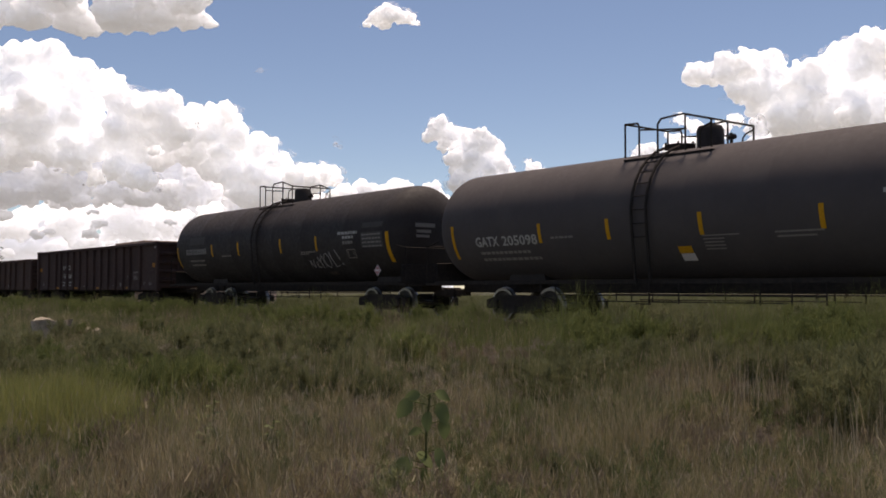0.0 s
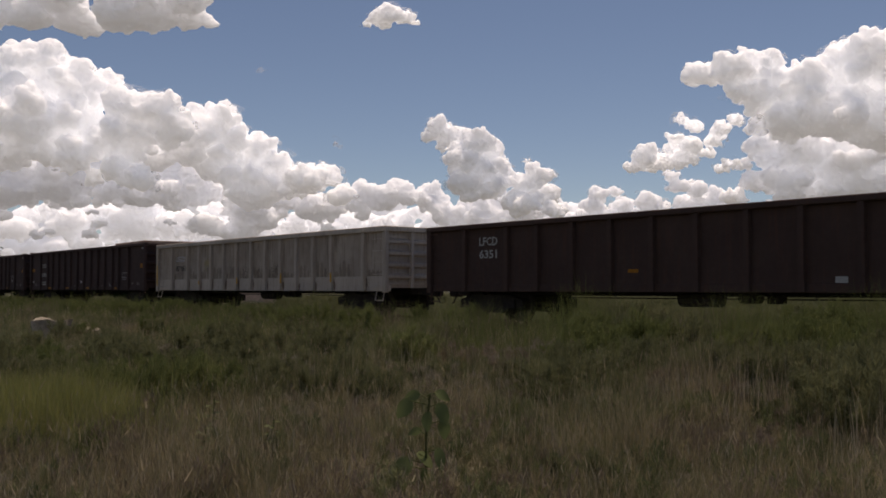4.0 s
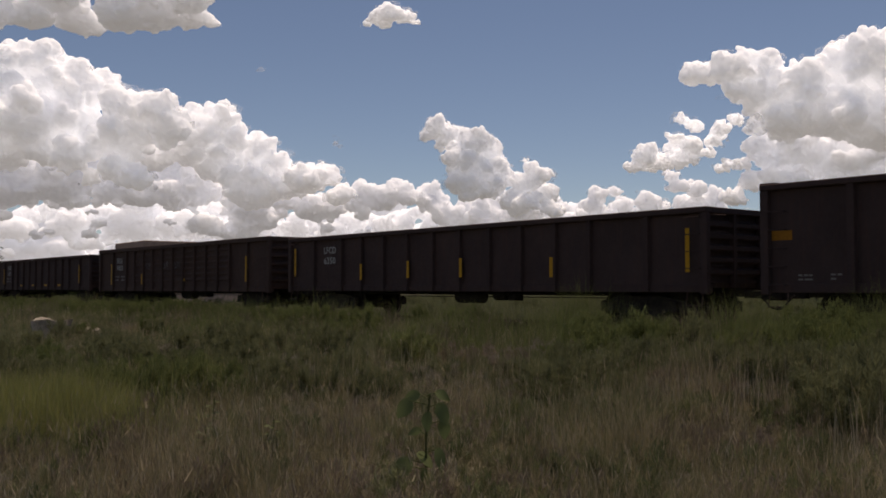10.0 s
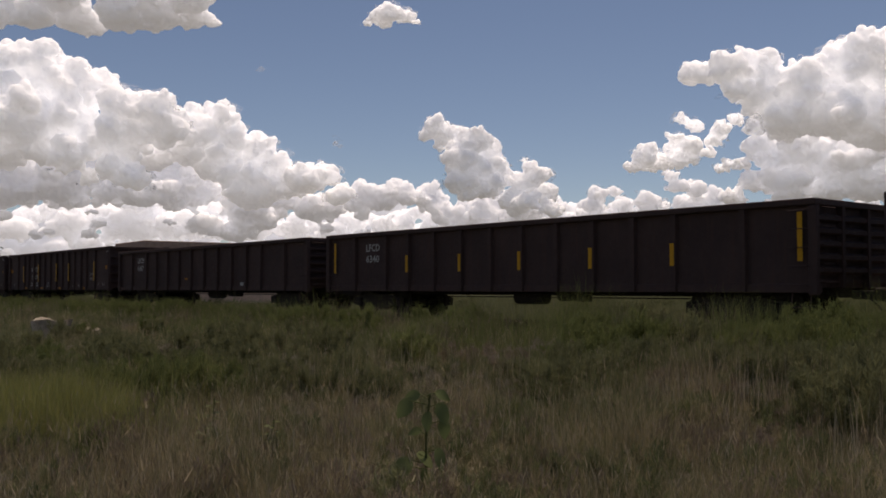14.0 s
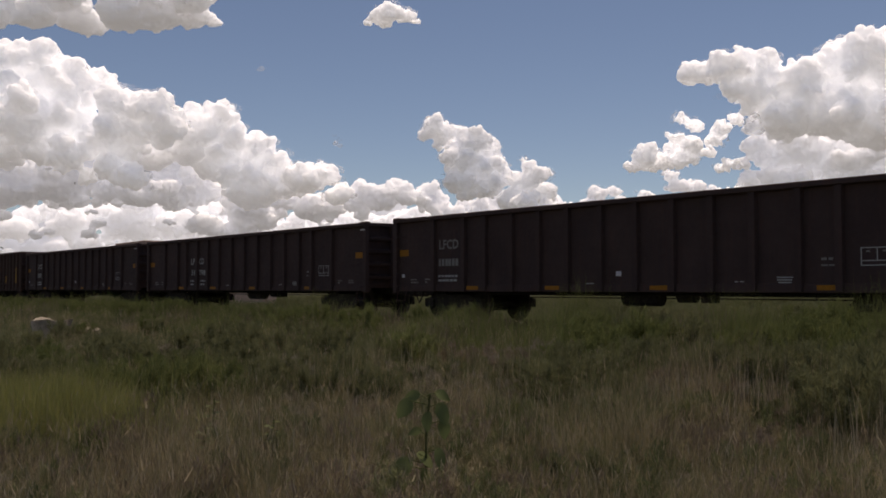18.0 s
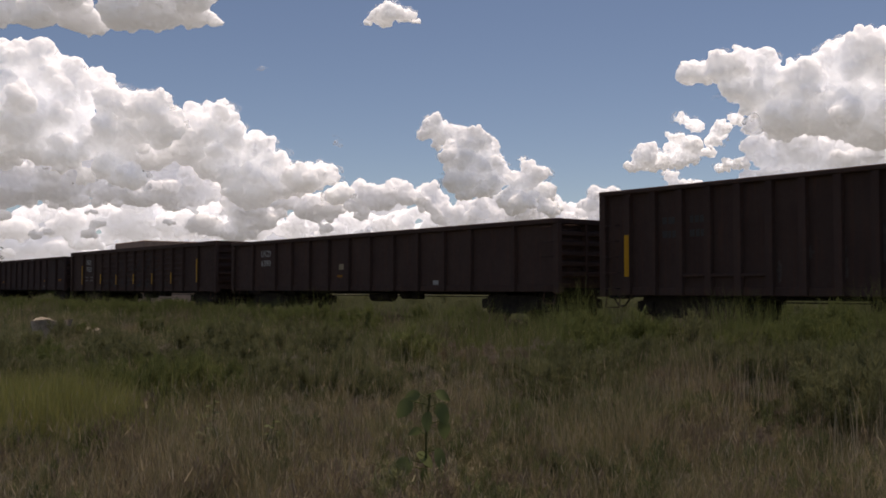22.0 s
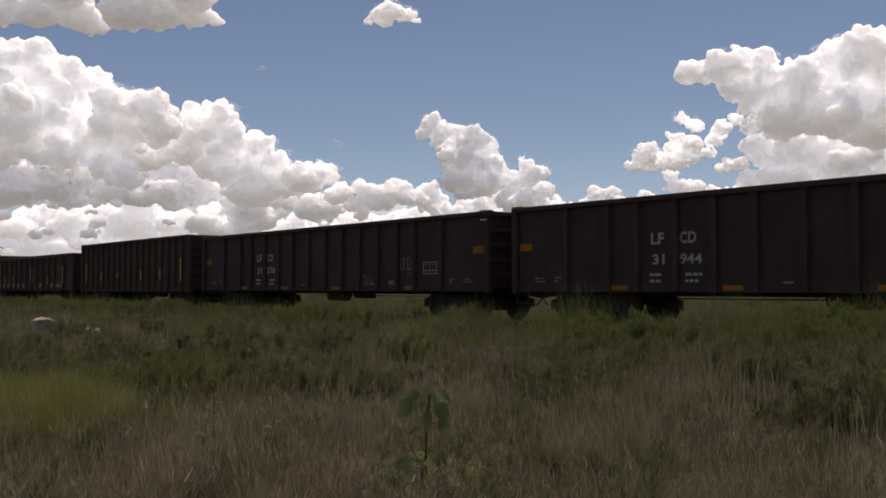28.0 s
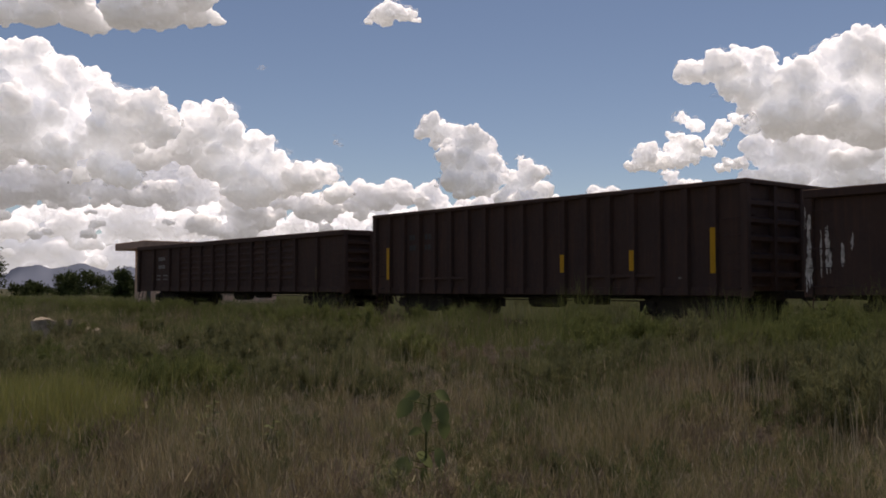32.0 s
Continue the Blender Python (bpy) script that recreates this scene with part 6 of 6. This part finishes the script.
def shrub_parts(seed, tall, wide, material, n=90, m=20, fat=1.0):
    """Mesh data of a bushy weed: pointed feathery plumes set with many narrow leaves that point up."""
    rng = np.random.default_rng(seed)
    k = max(6, int(n / 11))
    # plumes: root, tip, reach
    a, q = rng.uniform(0, 6.28, k), np.sqrt(rng.uniform(0, 1, k))
    root = np.stack([np.cos(a) * q * wide * 0.45, np.sin(a) * q * wide * 0.45, np.zeros(k)], -1)
    tip = np.stack([np.cos(a) * q * wide * rng.uniform(0.75, 1.15, k), np.sin(a) * q * wide * rng.uniform(0.75, 1.15, k), tall * (1 - 0.34 * q ** 2) * rng.uniform(0.66, 1.1, k)], -1)
    reach = wide * rng.uniform(0.20, 0.36, k)
    # side twigs leave the plume's axis upward
    who = rng.integers(0, k, n)
    f = rng.uniform(0.0, 0.72, (n, 1))
    base = root[who] * (1 - f) + tip[who] * f
    b = rng.uniform(0, 6.28, n)
    out = np.stack([np.cos(b), np.sin(b), np.zeros(n)], -1) * (reach[who] * rng.uniform(0.3, 1.0, n))[:, None] * (1 - 0.6 * f)
    top = root[who] * (1 - f) * 0.62 + tip[who] * (1 - (1 - f) * 0.62) + out
    w = np.stack([np.cos(b + 1.57), np.sin(b + 1.57), np.zeros(n)], -1) * 0.003
    twig = np.stack([base - w, base + w, top], 1).reshape(-1, 3)
    wk = np.stack([np.cos(a + 1.57), np.sin(a + 1.57), np.zeros(k)], -1) * 0.005
    axis = np.stack([root - wk, root + wk, tip], 1).reshape(-1, 3)
    v = np.concatenate([twig, axis])
    stems = strip_mesh("twigs", v, None, np.arange(len(v)).reshape(-1, 3))
    g = rng.uniform(0.08, 1.04, (n, m, 1))
    p = base[:, None] * (1 - g) + top[:, None] * g + rng.normal(0, 0.016, (n, m, 3))
    d = rng.normal(0, 0.5, (n, m, 3)) + np.array([0, 0, 1.1])
    d /= np.linalg.norm(d, axis=2, keepdims=True)
    s = np.cross(d, rng.normal(0, 1, (n, m, 3)))
    s /= np.linalg.norm(s, axis=2, keepdims=True) + 1e-9
    ln, wd = rng.uniform(0.035, 0.085, (n, m, 1)) * fat, rng.uniform(0.0022, 0.0046, (n, m, 1)) * fat
    v = np.stack([p, p + d * ln * 0.5 + s * wd, p + d * ln, p + d * ln * 0.5 - s * wd], 2).reshape(-1, 3)
    leaves = strip_mesh("foliage", v, np.arange(len(v)).reshape(-1, 4))
    stems.materials.append(STEM)
    leaves.materials.append(material)
    return stems, leaves


def joined_tufts(name, me, spots, material, label):
    """Many alike tufts as one sheet of stuff. spots: x, y, width, height, turn."""
    n = len(me.vertices)
    co = np.empty(n * 3)
    me.vertices.foreach_get("co", co)
    co = co.reshape(-1, 3)
    rows = []
    for x, y, w, h, a in spots:
        c, q = math.cos(a), math.sin(a)
        rows.append(np.stack([(co[:, 0] * c - co[:, 1] * q) * w + x, (co[:, 0] * q + co[:, 1] * c) * w + y, co[:, 2] * h + float(ground_z(x, y)) - 0.02], -1))
    v = np.concatenate(rows)
    grass_stuff(name, strip_mesh(name, v, np.arange(len(v)).reshape(-1, 4)), material, label)


def build_shrubs():
    masters = []
    for seed, tall, wide, material, what in ((1, 0.62, 0.50, SAGE, "dark olive bushy shrub"), (2, 0.72, 0.42, SAGE, "dark grey-green upright shrub"), (3, 0.68, 0.38, WEED, "fresh green leafy weed bush"), (4, 0.50, 0.42, BRUSH, "dead brown twiggy brush"), (5, 0.86, 0.62, SAGE, "broad dark green bushy shrub"), (6, 0.52, 0.46, TWIGS, "bleached grey leafless brush"), (7, 0.90, 0.60, WEED, "tall green feathery bush")):
        near = shrub_parts(seed, tall, wide, material, 90 if material is TWIGS else 330 if wide > 0.55 else 190, 12 if material is TWIGS else 30, 1.0)
        far = shrub_parts(seed, tall, wide, material, 210 if wide > 0.55 else 120, 22, 1.3)
        masters.append((near, far, what))
    rng = random.Random(8)

    def put(a, d, k, scale):
        x, y = patch_at(a, d)
        if y > TRACK_Y - 2.3:
            return
        near, far, what = masters[k]
        stems, leaves = near if d < 15 else far
        ob = tagged(new("shrub"), what + " standing in dry grass", "shrub", "shrubs of the field")
        ob.matrix_basis = Matrix.Translation((x, y, float(ground_z(x, y)) - 0.02)) @ Matrix.Rotation(rng.uniform(0, 6.28), 4, "Z") @ Matrix.Diagonal((scale, scale, scale * rng.uniform(0.85, 1.1), 1))
        part("twig_tuft", stems, STEM, ob)
        part("foliage", leaves, SAGE, ob)
    # the big bushes, and pale brush between them
    for a, d, k, s in ((38, 14.2, 6, 1.2), (42, 14.6, 2, 1.45), (45, 14.0, 6, 1.2), (34, 14.8, 2, 1.4), (29, 15.2, 2, 1.3), (20, 16.0, 6, 1.12), (15, 16.4, 2, 1.3), (47.5, 14.8, 2, 1.4), (40.0, 9.5, 4, 1.22), (45.5, 9.4, 4, 1.3), (42.5, 10.4, 4, 1.2), (36.5, 12.2, 4, 1.0), (33.5, 12.0, 1, 1.1), (27.5, 13.2, 4, 1.0), (19.0, 13.4, 4, 1.05), (16.0, 10.0, 0, 0.9), (9.0, 9.3, 0, 0.75), (1.5, 9.2, 1, 0.8), (-3.5, 8.6, 0, 0.75), (24.0, 9.0, 3, 0.8), (31.0, 8.6, 3, 0.75), (-33, 12.8, 6, 0.85), (-29.5, 12.6, 6, 0.8), (-26, 13.0, 6, 0.9), (-36, 13.4, 6, 0.85), (-22, 12.4, 2, 0.95), (-40, 14.2, 4, 0.95), (-44, 14.6, 4, 0.95), (-47, 14.0, 4, 0.9), (-17.5, 13.0, 4, 0.95), (-13, 12.6, 1, 0.95), (-8, 11.4, 3, 0.8), (10.5, 11.6, 4, 1.0), (14.5, 11.9, 4, 1.05), (12.5, 12.8, 4, 1.1), (7.5, 13.0, 4, 0.95), (17, 15.2, 6, 1.1), (21, 15.6, 6, 1.15), (25, 15.8, 4, 1.2), (29, 16.0, 6, 1.1), (23, 14.6, 4, 1.0),
                       (40, 11.6, 4, 1.1), (44, 11.2, 4, 1.2), (47, 12.3, 4, 1.2), (42.5, 13.0, 6, 1.1), (35, 14.6, 4, 1.0), (31, 13.6, 4, 0.9), (46, 15.5, 6, 1.2),
                       (-35, 15.5, 4, 1.1), (-31, 16.2, 4, 1.2), (-27, 15.2, 4, 1.1), (-23, 16.0, 4, 1.2), (-19, 15.0, 4, 1.1), (-15, 15.6, 4, 1.1), (-33, 18.5, 4, 1.2), (-26, 19, 4, 1.2), (-20, 18.3, 4, 1.2), (-29, 13.8, 2, 1.1), (-24.5, 13.6, 2, 1.0), (-10, 15.0, 4, 1.0), (-6.5, 12.2, 4, 0.9), (-3.5, 16.5, 6, 1.1), (-12, 18.0, 4, 1.1), (-41, 16.5, 6, 1.0), (-46, 17, 4, 1.0), (-2, 11.0, 1, 0.8),
                       (22, 11.6, 5, 0.75), (26.5, 11.4, 5, 0.8), (20, 12.2, 5, 0.7), (24, 12.6, 3, 0.9), (29, 11.4, 3, 0.8), (31.5, 11.2, 5, 0.75), (36, 16.2, 5, 1.2), (40, 16.6, 5, 1.3), (43, 15.6, 5, 1.1), (4, 12.6, 5, 0.9), (6.5, 11.8, 5, 0.8), (1, 14, 5, 0.9), (-9, 13.2, 5, 0.8), (38, 9.6, 5, 0.7), (30, 9.4, 5, 0.7), (11, 9.0, 5, 0.6), (-15, 11.5, 5, 0.7), (-38, 20, 5, 1.0), (9, 16.2, 5, 1.0), (2, 16.8, 3, 1.1)):
        put(a, d, k, s)
    beyond = []
    for i in range(90):
        y = rng.uniform(TRACK_Y + 4, 62)
        x = -y / math.tan(HEADING + rng.uniform(-0.47, 0.47))
        k = rng.uniform(0.8, 1.4)
        beyond.append((x, y, k * 1.5, k, rng.uniform(0, 6.28)))
    joined_tufts("far_bushes", masters[4][1][1], beyond, SAGE, "dark green bushes in the field beyond the track")
    light = {m: shrub_parts(40 + q, 0.55, 0.34, m, 44, 13, 1.25)[1] for q, m in enumerate((GREEN, BRUSH, STRAW))}
    for material, n, name, label in ((GREEN, 240, "leafy_forbs", "low olive green forbs in the dry grass"), (BRUSH, 240, "dead_forbs", "low brown dead forbs in the dry grass"), (STRAW, 260, "dry_tufts", "fluffy straw-coloured tufts in the grass")):
        spots = []
        while len(spots) < n:
            d = 5.6 + 9 * rng.random() ** 1.3
            x, y = patch_at(rng.uniform(-50, 50), d)
            k = rng.uniform(0.5, 1.0)
            spots.append((x, y, k, k * rng.uniform(0.7, 1.1), rng.uniform(0, 6.28)))
        joined_tufts(name, light[material], spots, material, label)
    for i in range(95):
        d = rng.uniform(13.5, 34)
        put(rng.uniform(-50, 50), d, rng.choice((0, 1, 1, 2, 3, 5)) if d < 22 else rng.choice((0, 1, 2, 2)), rng.uniform(0.8, 1.25))
    for i in range(45):       # low forbs in the near grass
        put(rng.uniform(-48, 48), rng.uniform(6.5, 12.5), rng.choice((0, 1, 2, 3, 3, 5)), rng.uniform(0.42, 0.72))
    for i in range(24):       # green tufts in the dry grass on the open side
        put(rng.uniform(2, 48), rng.uniform(6.2, 10.5), rng.choice((2, 2, 0)), rng.uniform(0.3, 0.55))
    for i in range(70):      # weeds close to the track bed
        x = -3 - 62 * rng.random() ** 1.2
        y = rng.uniform(13.3, TRACK_Y - 2.3)
        stems, leaves = masters[2][0 if x > -22 else 1]
        ob = tagged(new("shrub"), "fresh green weed bush by the track bed", "shrub", "shrubs of the field")
        s = rng.uniform(1.05, 1.55) * (1.12 if x > -20 else 1.0)
        ob.matrix_basis = Matrix.Translation((x, y, float(ground_z(x, y)) - 0.02)) @ Matrix.Rotation(rng.uniform(0, 6.28), 4, "Z") @ Matrix.Diagonal((s, s, s, 1))
        part("twig_tuft", stems, STEM, ob)
        part("foliage", leaves, WEED, ob)


def leaf_mesh(bm, length, width, droop):
    """A broad, cupped, pointed leaf along x."""
    n = 7
    rows = []
    for i in range(n + 1):
        f = i / n
        w = width * math.sin(math.pi * min(1, f * 0.93 + 0.07)) ** 0.75 * (1 - 0.35 * f)
        z = -droop * f * f
        rows.append([bm.verts.new((f * length, -w, z + 0.12 * w)), bm.verts.new((f * length, 0, z - 0.05 * width)), bm.verts.new((f * length, w, z + 0.12 * w))])
    for p, q in zip(rows, rows[1:]):
        for j in range(2):
            bm.faces.new((p[j], p[j + 1], q[j + 1], q[j]))


def build_broad_weed():
    x, y = patch_at(-2.0, 7.0)
    z = float(ground_z(x, y))
    plant = tagged(new("broadleaf_weed"), "tall green broad-leaved weed with drooping heart-shaped leaves", "weed")
    plant.location = (x, y, z - 0.01)
    bm = bmesh.new()
    pipe(bm, [(0, 0, 0), (0.02, 0.01, 0.22), (0.03, 0.0, 0.46), (0.05, 0.02, 0.78)], 0.009, 7)
    part("stem", bm, STEM, plant)
    rng = random.Random(5)
    # sideways place, height, length, half width and slant of each leaf
    for dx, zz, ln, wd, slant in ((-0.13, 0.74, 0.22, 0.10, -125), (0.16, 0.72, 0.24, 0.085, -70), (0.05, 0.66, 0.2, 0.085, -100), (0.20, 0.60, 0.2, 0.08, -82), (-0.04, 0.78, 0.17, 0.07, -160), (0.13, 0.80, 0.16, 0.07, -25), (0.14, 0.40, 0.24, 0.09, -72), (-0.06, 0.36, 0.22, 0.10, -35), (-0.14, 0.32, 0.26, 0.115, -130), (-0.20, 0.28, 0.18, 0.08, -105), (0.03, 0.26, 0.18, 0.08, -95), (-0.02, 0.52, 0.14, 0.055, -170)):
        root = Vector((0.02 + 0.02 * zz, 0, max(0.05, zz - 0.04)))
        base = SIDE * dx * 0.7 - FORWARD * rng.uniform(0.0, 0.12) + Vector((0, 0, zz))
        axis = (SIDE * math.cos(radians(slant)) + Vector((0, 0, math.sin(radians(slant)))) - FORWARD * rng.uniform(0.2, 0.5)).normalized()
        face = (-FORWARD + Vector((0, 0, rng.uniform(0.3, 1.5))) + SIDE * rng.uniform(-1.1, 1.1))
        face = (face - axis * face.dot(axis)).normalized()
        turn = Matrix((axis, face.cross(axis), face)).transposed().to_4x4()
        turn.translation = base
        bm = bmesh.new()
        leaf_mesh(bm, ln * 0.72, wd * 0.66, 0.04)
        for fc in bm.faces:
            fc.smooth = True
        leaf = part("leaf", bm, BROAD, plant, at=turn)
        bm = bmesh.new()
        rod(bm, turn.inverted() @ root, (0.01, 0, 0), 0.004, 5)
        part("leaf_stalk", bm, STEM, leaf)
    # two smaller leafy weeds
    for a, d, tall in ((-23.6, 9.2, 0.55), (-17.5, 8.2, 0.42), (-24.5, 8.0, 0.4)):
        x, y = patch_at(a, d)
        w = tagged(new("small_weed"), "thin green weed with small round leaves", "weed")
        w.location = (x, y, float(ground_z(x, y)) - 0.02)
        bm = bmesh.new()
        pipe(bm, [(0, 0, 0), (0.01, 0, tall * 0.6), (0, 0.02, tall)], 0.006, 6)
        part("stem", bm, STEM, w)
        for k in range(12):
            bm = bmesh.new()
            leaf_mesh(bm, 0.09, 0.035, 0.02)
            part("leaf", bm, BROAD, w, at=pose(0, 0, tall * (0.3 + 0.058 * k), 0, -10, k * 137))


# ---------------------------------------------------------------- trees, building, marker
def crown(seed, wide, tall, count, low=0.2, size=0.16):
    """Leaf clumps on a lumpy, gappy crown."""
    rng = np.random.default_rng(seed)
    k = 26
    a, e = rng.uniform(0, 6.28, k), rng.uniform(low, 1.0, k)
    q = np.sqrt(np.clip(1 - (e - 0.45) ** 2 * 1.6, 0.1, 1)) * rng.uniform(0.25, 0.95, k)
    c = np.stack([np.cos(a) * q * wide, np.sin(a) * q * wide, e * tall], -1)
    who = rng.integers(0, k, count)
    p = c[who] + rng.normal(0, 1, (count, 3)) * np.array([wide * 0.17, wide * 0.17, tall * 0.09])
    d = rng.normal(0, 1, (count, 3))
    d /= np.linalg.norm(d, axis=1, keepdims=True)
    s = np.cross(d, rng.normal(0, 1, (count, 3)))
    s /= np.linalg.norm(s, axis=1, keepdims=True) + 1e-9
    ln, wd = rng.uniform(0.6, 1.2, (count, 1)) * size, rng.uniform(0.25, 0.5, (count, 1)) * size
    v = np.stack([p, p + d * ln * 0.5 + s * wd, p + d * ln, p + d * ln * 0.5 - s * wd], 1).reshape(-1, 3)
    return strip_mesh("crown", v, np.arange(len(v)).reshape(-1, 4)), c


def tree(x, y, wide, tall, seed, count=2600, size=0.18, low=0.2, label="dark green bushy tree beyond the track"):
    t = tagged(new("tree"), label, "tree", "trees beyond the track")
    t.location = (x, y, float(ground_z(x, y)) - 0.05)
    me, c = crown(seed, wide, tall, count, low, size)
    bm = bmesh.new()
    rod(bm, (0, 0, 0), (0.1, 0, tall * 0.45), 0.07 * tall * 0.4, 8, 0.04 * tall * 0.4)
    for p in c[::3]:
        rod(bm, (0.05, 0, tall * 0.25), p, 0.04 * tall * 0.3, 6, 0.01)
    part("trunk", bm, BARK, t)
    part("crown", me, TREELEAF, t)


def across(u, y):
    """The ground place on a line along the track at depth y, u per cent to the side of the view's middle."""
    a = HEADING + math.atan(u / 100)
    return -y / math.tan(a), y


def build_trees():
    for u, y, wide, tall, seed, label in ((-42.5, 40, 2.6, 2.1, 1, "low dark green bush beyond the track"), (-36.9, 44, 3.0, 3.5, 2, "wide dark mesquite bush beyond the track"), (-38.7, 45, 1.7, 3.3, 3, "wide dark mesquite bush beyond the track"), (-32.7, 38, 1.4, 2.9, 4, "dark green bush beside the building")):
        x, yy = across(u, y)
        tree(x, yy, wide, tall, seed, 3200, 0.3, 0.15, label)
    x, y = across(-47.2, 34)
    tree(x, y, 2.6, 6.6, 7, 2600, 0.32, 0.25, "tall feathery dark tree beyond the track")
    for u, y, wide, tall, seed in ((38.5, 72, 3.4, 5.6, 11), (41.5, 78, 4.2, 6.6, 12), (46, 74, 3.8, 5.8, 13)):
        x, yy = across(u, y)
        tree(x, yy, wide, tall, seed, 2600, 0.42, 0.45, "dense green tree behind the train")
    rng = random.Random(3)
    for i in range(16):
        x, y = across(rng.uniform(-47, -26), rng.uniform(52, 85))
        tree(x, y, rng.uniform(1.6, 3.2), rng.uniform(1.0, 1.9), 20 + i, 700, 0.34, 0.05, "low scrub far beyond the track")


def build_house():
    """A flat-roofed station shelter with a deep overhanging slab."""
    x, y = across(-30.8, 23.8)
    house = tagged(new("station_building"), "flat-roofed tan station building with a deep overhanging roof slab", "building")
    house.matrix_basis = pose(x, y, 0.15, 0, 0, -3)
    H = 3.95
    bm = bmesh.new()
    box(bm, -4.75, -2.6, 1.0, 1.2, 0, H)
    box(bm, -1.6, -0.6, 1.0, 1.2, 0, H)
    box(bm, -2.6, -1.6, 1.0, 1.2, 2.15, H)
    box(bm, -4.75, -4.55, 1.2, 9.3, 0, H)
    box(bm, -0.8, -0.6, 1.2, 9.3, 0, H)
    box(bm, -4.75, -0.6, 9.3, 9.5, 0, H)
    part("wall", bm, PLASTER, house)
    bm = bmesh.new()
    box(bm, -5.9, 0.0, 0.0, 10.2, H, H + 0.48, 0.02)
    part("roof_slab", bm, FASCIA, house, "brown-edged concrete roof slab")
    bm = bmesh.new()
    box(bm, -2.58, -1.62, 1.08, 1.13, 0.02, 2.13)
    door = part("door", bm, DOORM, house, "dark painted door")
    bm = bmesh.new()
    rod(bm, (-1.75, 1.04, 1.0), (-1.75, 1.08, 1.0), 0.03, 8)
    part("knob", bm, TREAD, door)
    bm = bmesh.new()
    box(bm, -4.95, 0.0, -0.4, 0.995, 0, 0.18)
    part("step", bm, CONCRETE, house, "concrete step along the wall")


def build_marker():
    x, y = patch_at(-40.2, 27.0)
    z = float(ground_z(x, y))
    ob = tagged(new("concrete_block"), "broken whitish concrete block half hidden in grass", "concrete block")
    ob.matrix_basis = pose(x, y, z, 0, 0, math.degrees(math.atan2(SIDE.y, SIDE.x)) + 4)
    bm = bmesh.new()
    bmesh.ops.create_cube(bm, size=1, matrix=Matrix.Translation((0, 0, 0.24)) @ Matrix.Diagonal((0.95, 0.4, 0.58, 1)))
    bmesh.ops.subdivide_edges(bm, edges=bm.edges, cuts=4, use_grid_fill=True)
    for v in bm.verts:
        v.co += Vector((noise.noise(v.co * 3), noise.noise(v.co * 3 + Vector((5, 0, 0))), noise.noise(v.co * 2.5 + Vector((0, 9, 0))))) * 0.11
    part("block", bm, CONCRETE, ob)
    for k in range(3):       # broken bits round it
        bm = bmesh.new()
        bmesh.ops.create_icosphere(bm, subdivisions=1, radius=0.11 + 0.03 * k)
        for v in bm.verts:
            v.co *= 1 + 0.35 * noise.noise(v.co * 7 + Vector((k, 0, 0)))
        part("fragment", bm, CONCRETE, ob, at=pose(0.75 + 0.22 * k, -0.15 + 0.1 * k, 0.22 - 0.04 * k))


# ---------------------------------------------------------------- movement
def advance(t):
    """How far the train has come at t seconds."""
    i = min(int(t), 31)
    f = t - i
    a, b = ADVANCE[i], ADVANCE[i + 1]
    ma = (b - ADVANCE[i - 1]) / 2 if i else b - a
    mb = (ADVANCE[i + 2] - a) / 2 if i < 31 else b - a
    return (2 * f ** 3 - 3 * f * f + 1) * a + (f ** 3 - 2 * f * f + f) * ma + (-2 * f ** 3 + 3 * f * f) * b + (f ** 3 - f * f) * mb


def motions():
    for car, x in CARS:
        walk(car, [(t, pose(x + ADVANCE[t], TRACK_Y, RAIL)) for t in range(33)])
    # wheels roll while their wagon crosses the view
    for wheelset, index, dx in WHEELSETS:
        x = CARS[index][1]
        times = [k / FPS for k in range(0, 32 * FPS + 1) if -78 < x + advance(k / FPS) < 4]
        rows = [(t, pose(dx, 0, WHEEL_R, 0, math.degrees(advance(t) / WHEEL_R) % 360, 0)) for t in times]
        if not rows:
            continue
        if rows[0][0] > 0:
            rows.insert(0, (0, rows[0][1]))
        if rows[-1][0] < 32:
            rows.append((32, rows[-1][1]))
        walk(wheelset, rows)
    # clouds drift and turn over slowly: sideways and upward share of their distance in the clip
    for key, (a, b) in DRIFT.items():
        ob, centre, far = CLOUD_SPECS[key]
        step = (SIDE * a + Vector((0, 0, b))) * far / 100
        walk(ob, [(t, Matrix.Translation(centre + step * ((t - 13) / 32))) for t in (0, 16, 32)])
        for other, turn, kind in ROUND:
            if kind == key:
                walk(other, [(t, turn @ Matrix.Translation(centre + step * ((t - 13) / 32))) for t in (0, 16, 32)])


DRIFT = {"bank": (-1.6, 0.25), "shoulder": (-0.4, 0.2), "low_bank": (-0.2, 0.0), "far_bank": (0.05, 0.0), "tower": (-0.8, 0.35), "small": (0.15, 0.3), "wisp": (0.15, 0.3), "torn_wisp": (0.0, 0.2), "overhead": (0.8, 0.3), "right_head": (-0.9, 0.25), "right_body": (-0.4, 0.1), "puffs": (0.1, 0.1), "haze_bank": (0.0, 0.0), "low_right": (-0.2, 0.05)}

build_ground()
build_sky()
build_sky_round()
build_mountains()
build_track()
build_house()
build_trees()
build_train()
CARS.sort(key=lambda c: -c[1])
build_marker()
build_shrubs()
build_broad_weed()
build_grass()
motions()
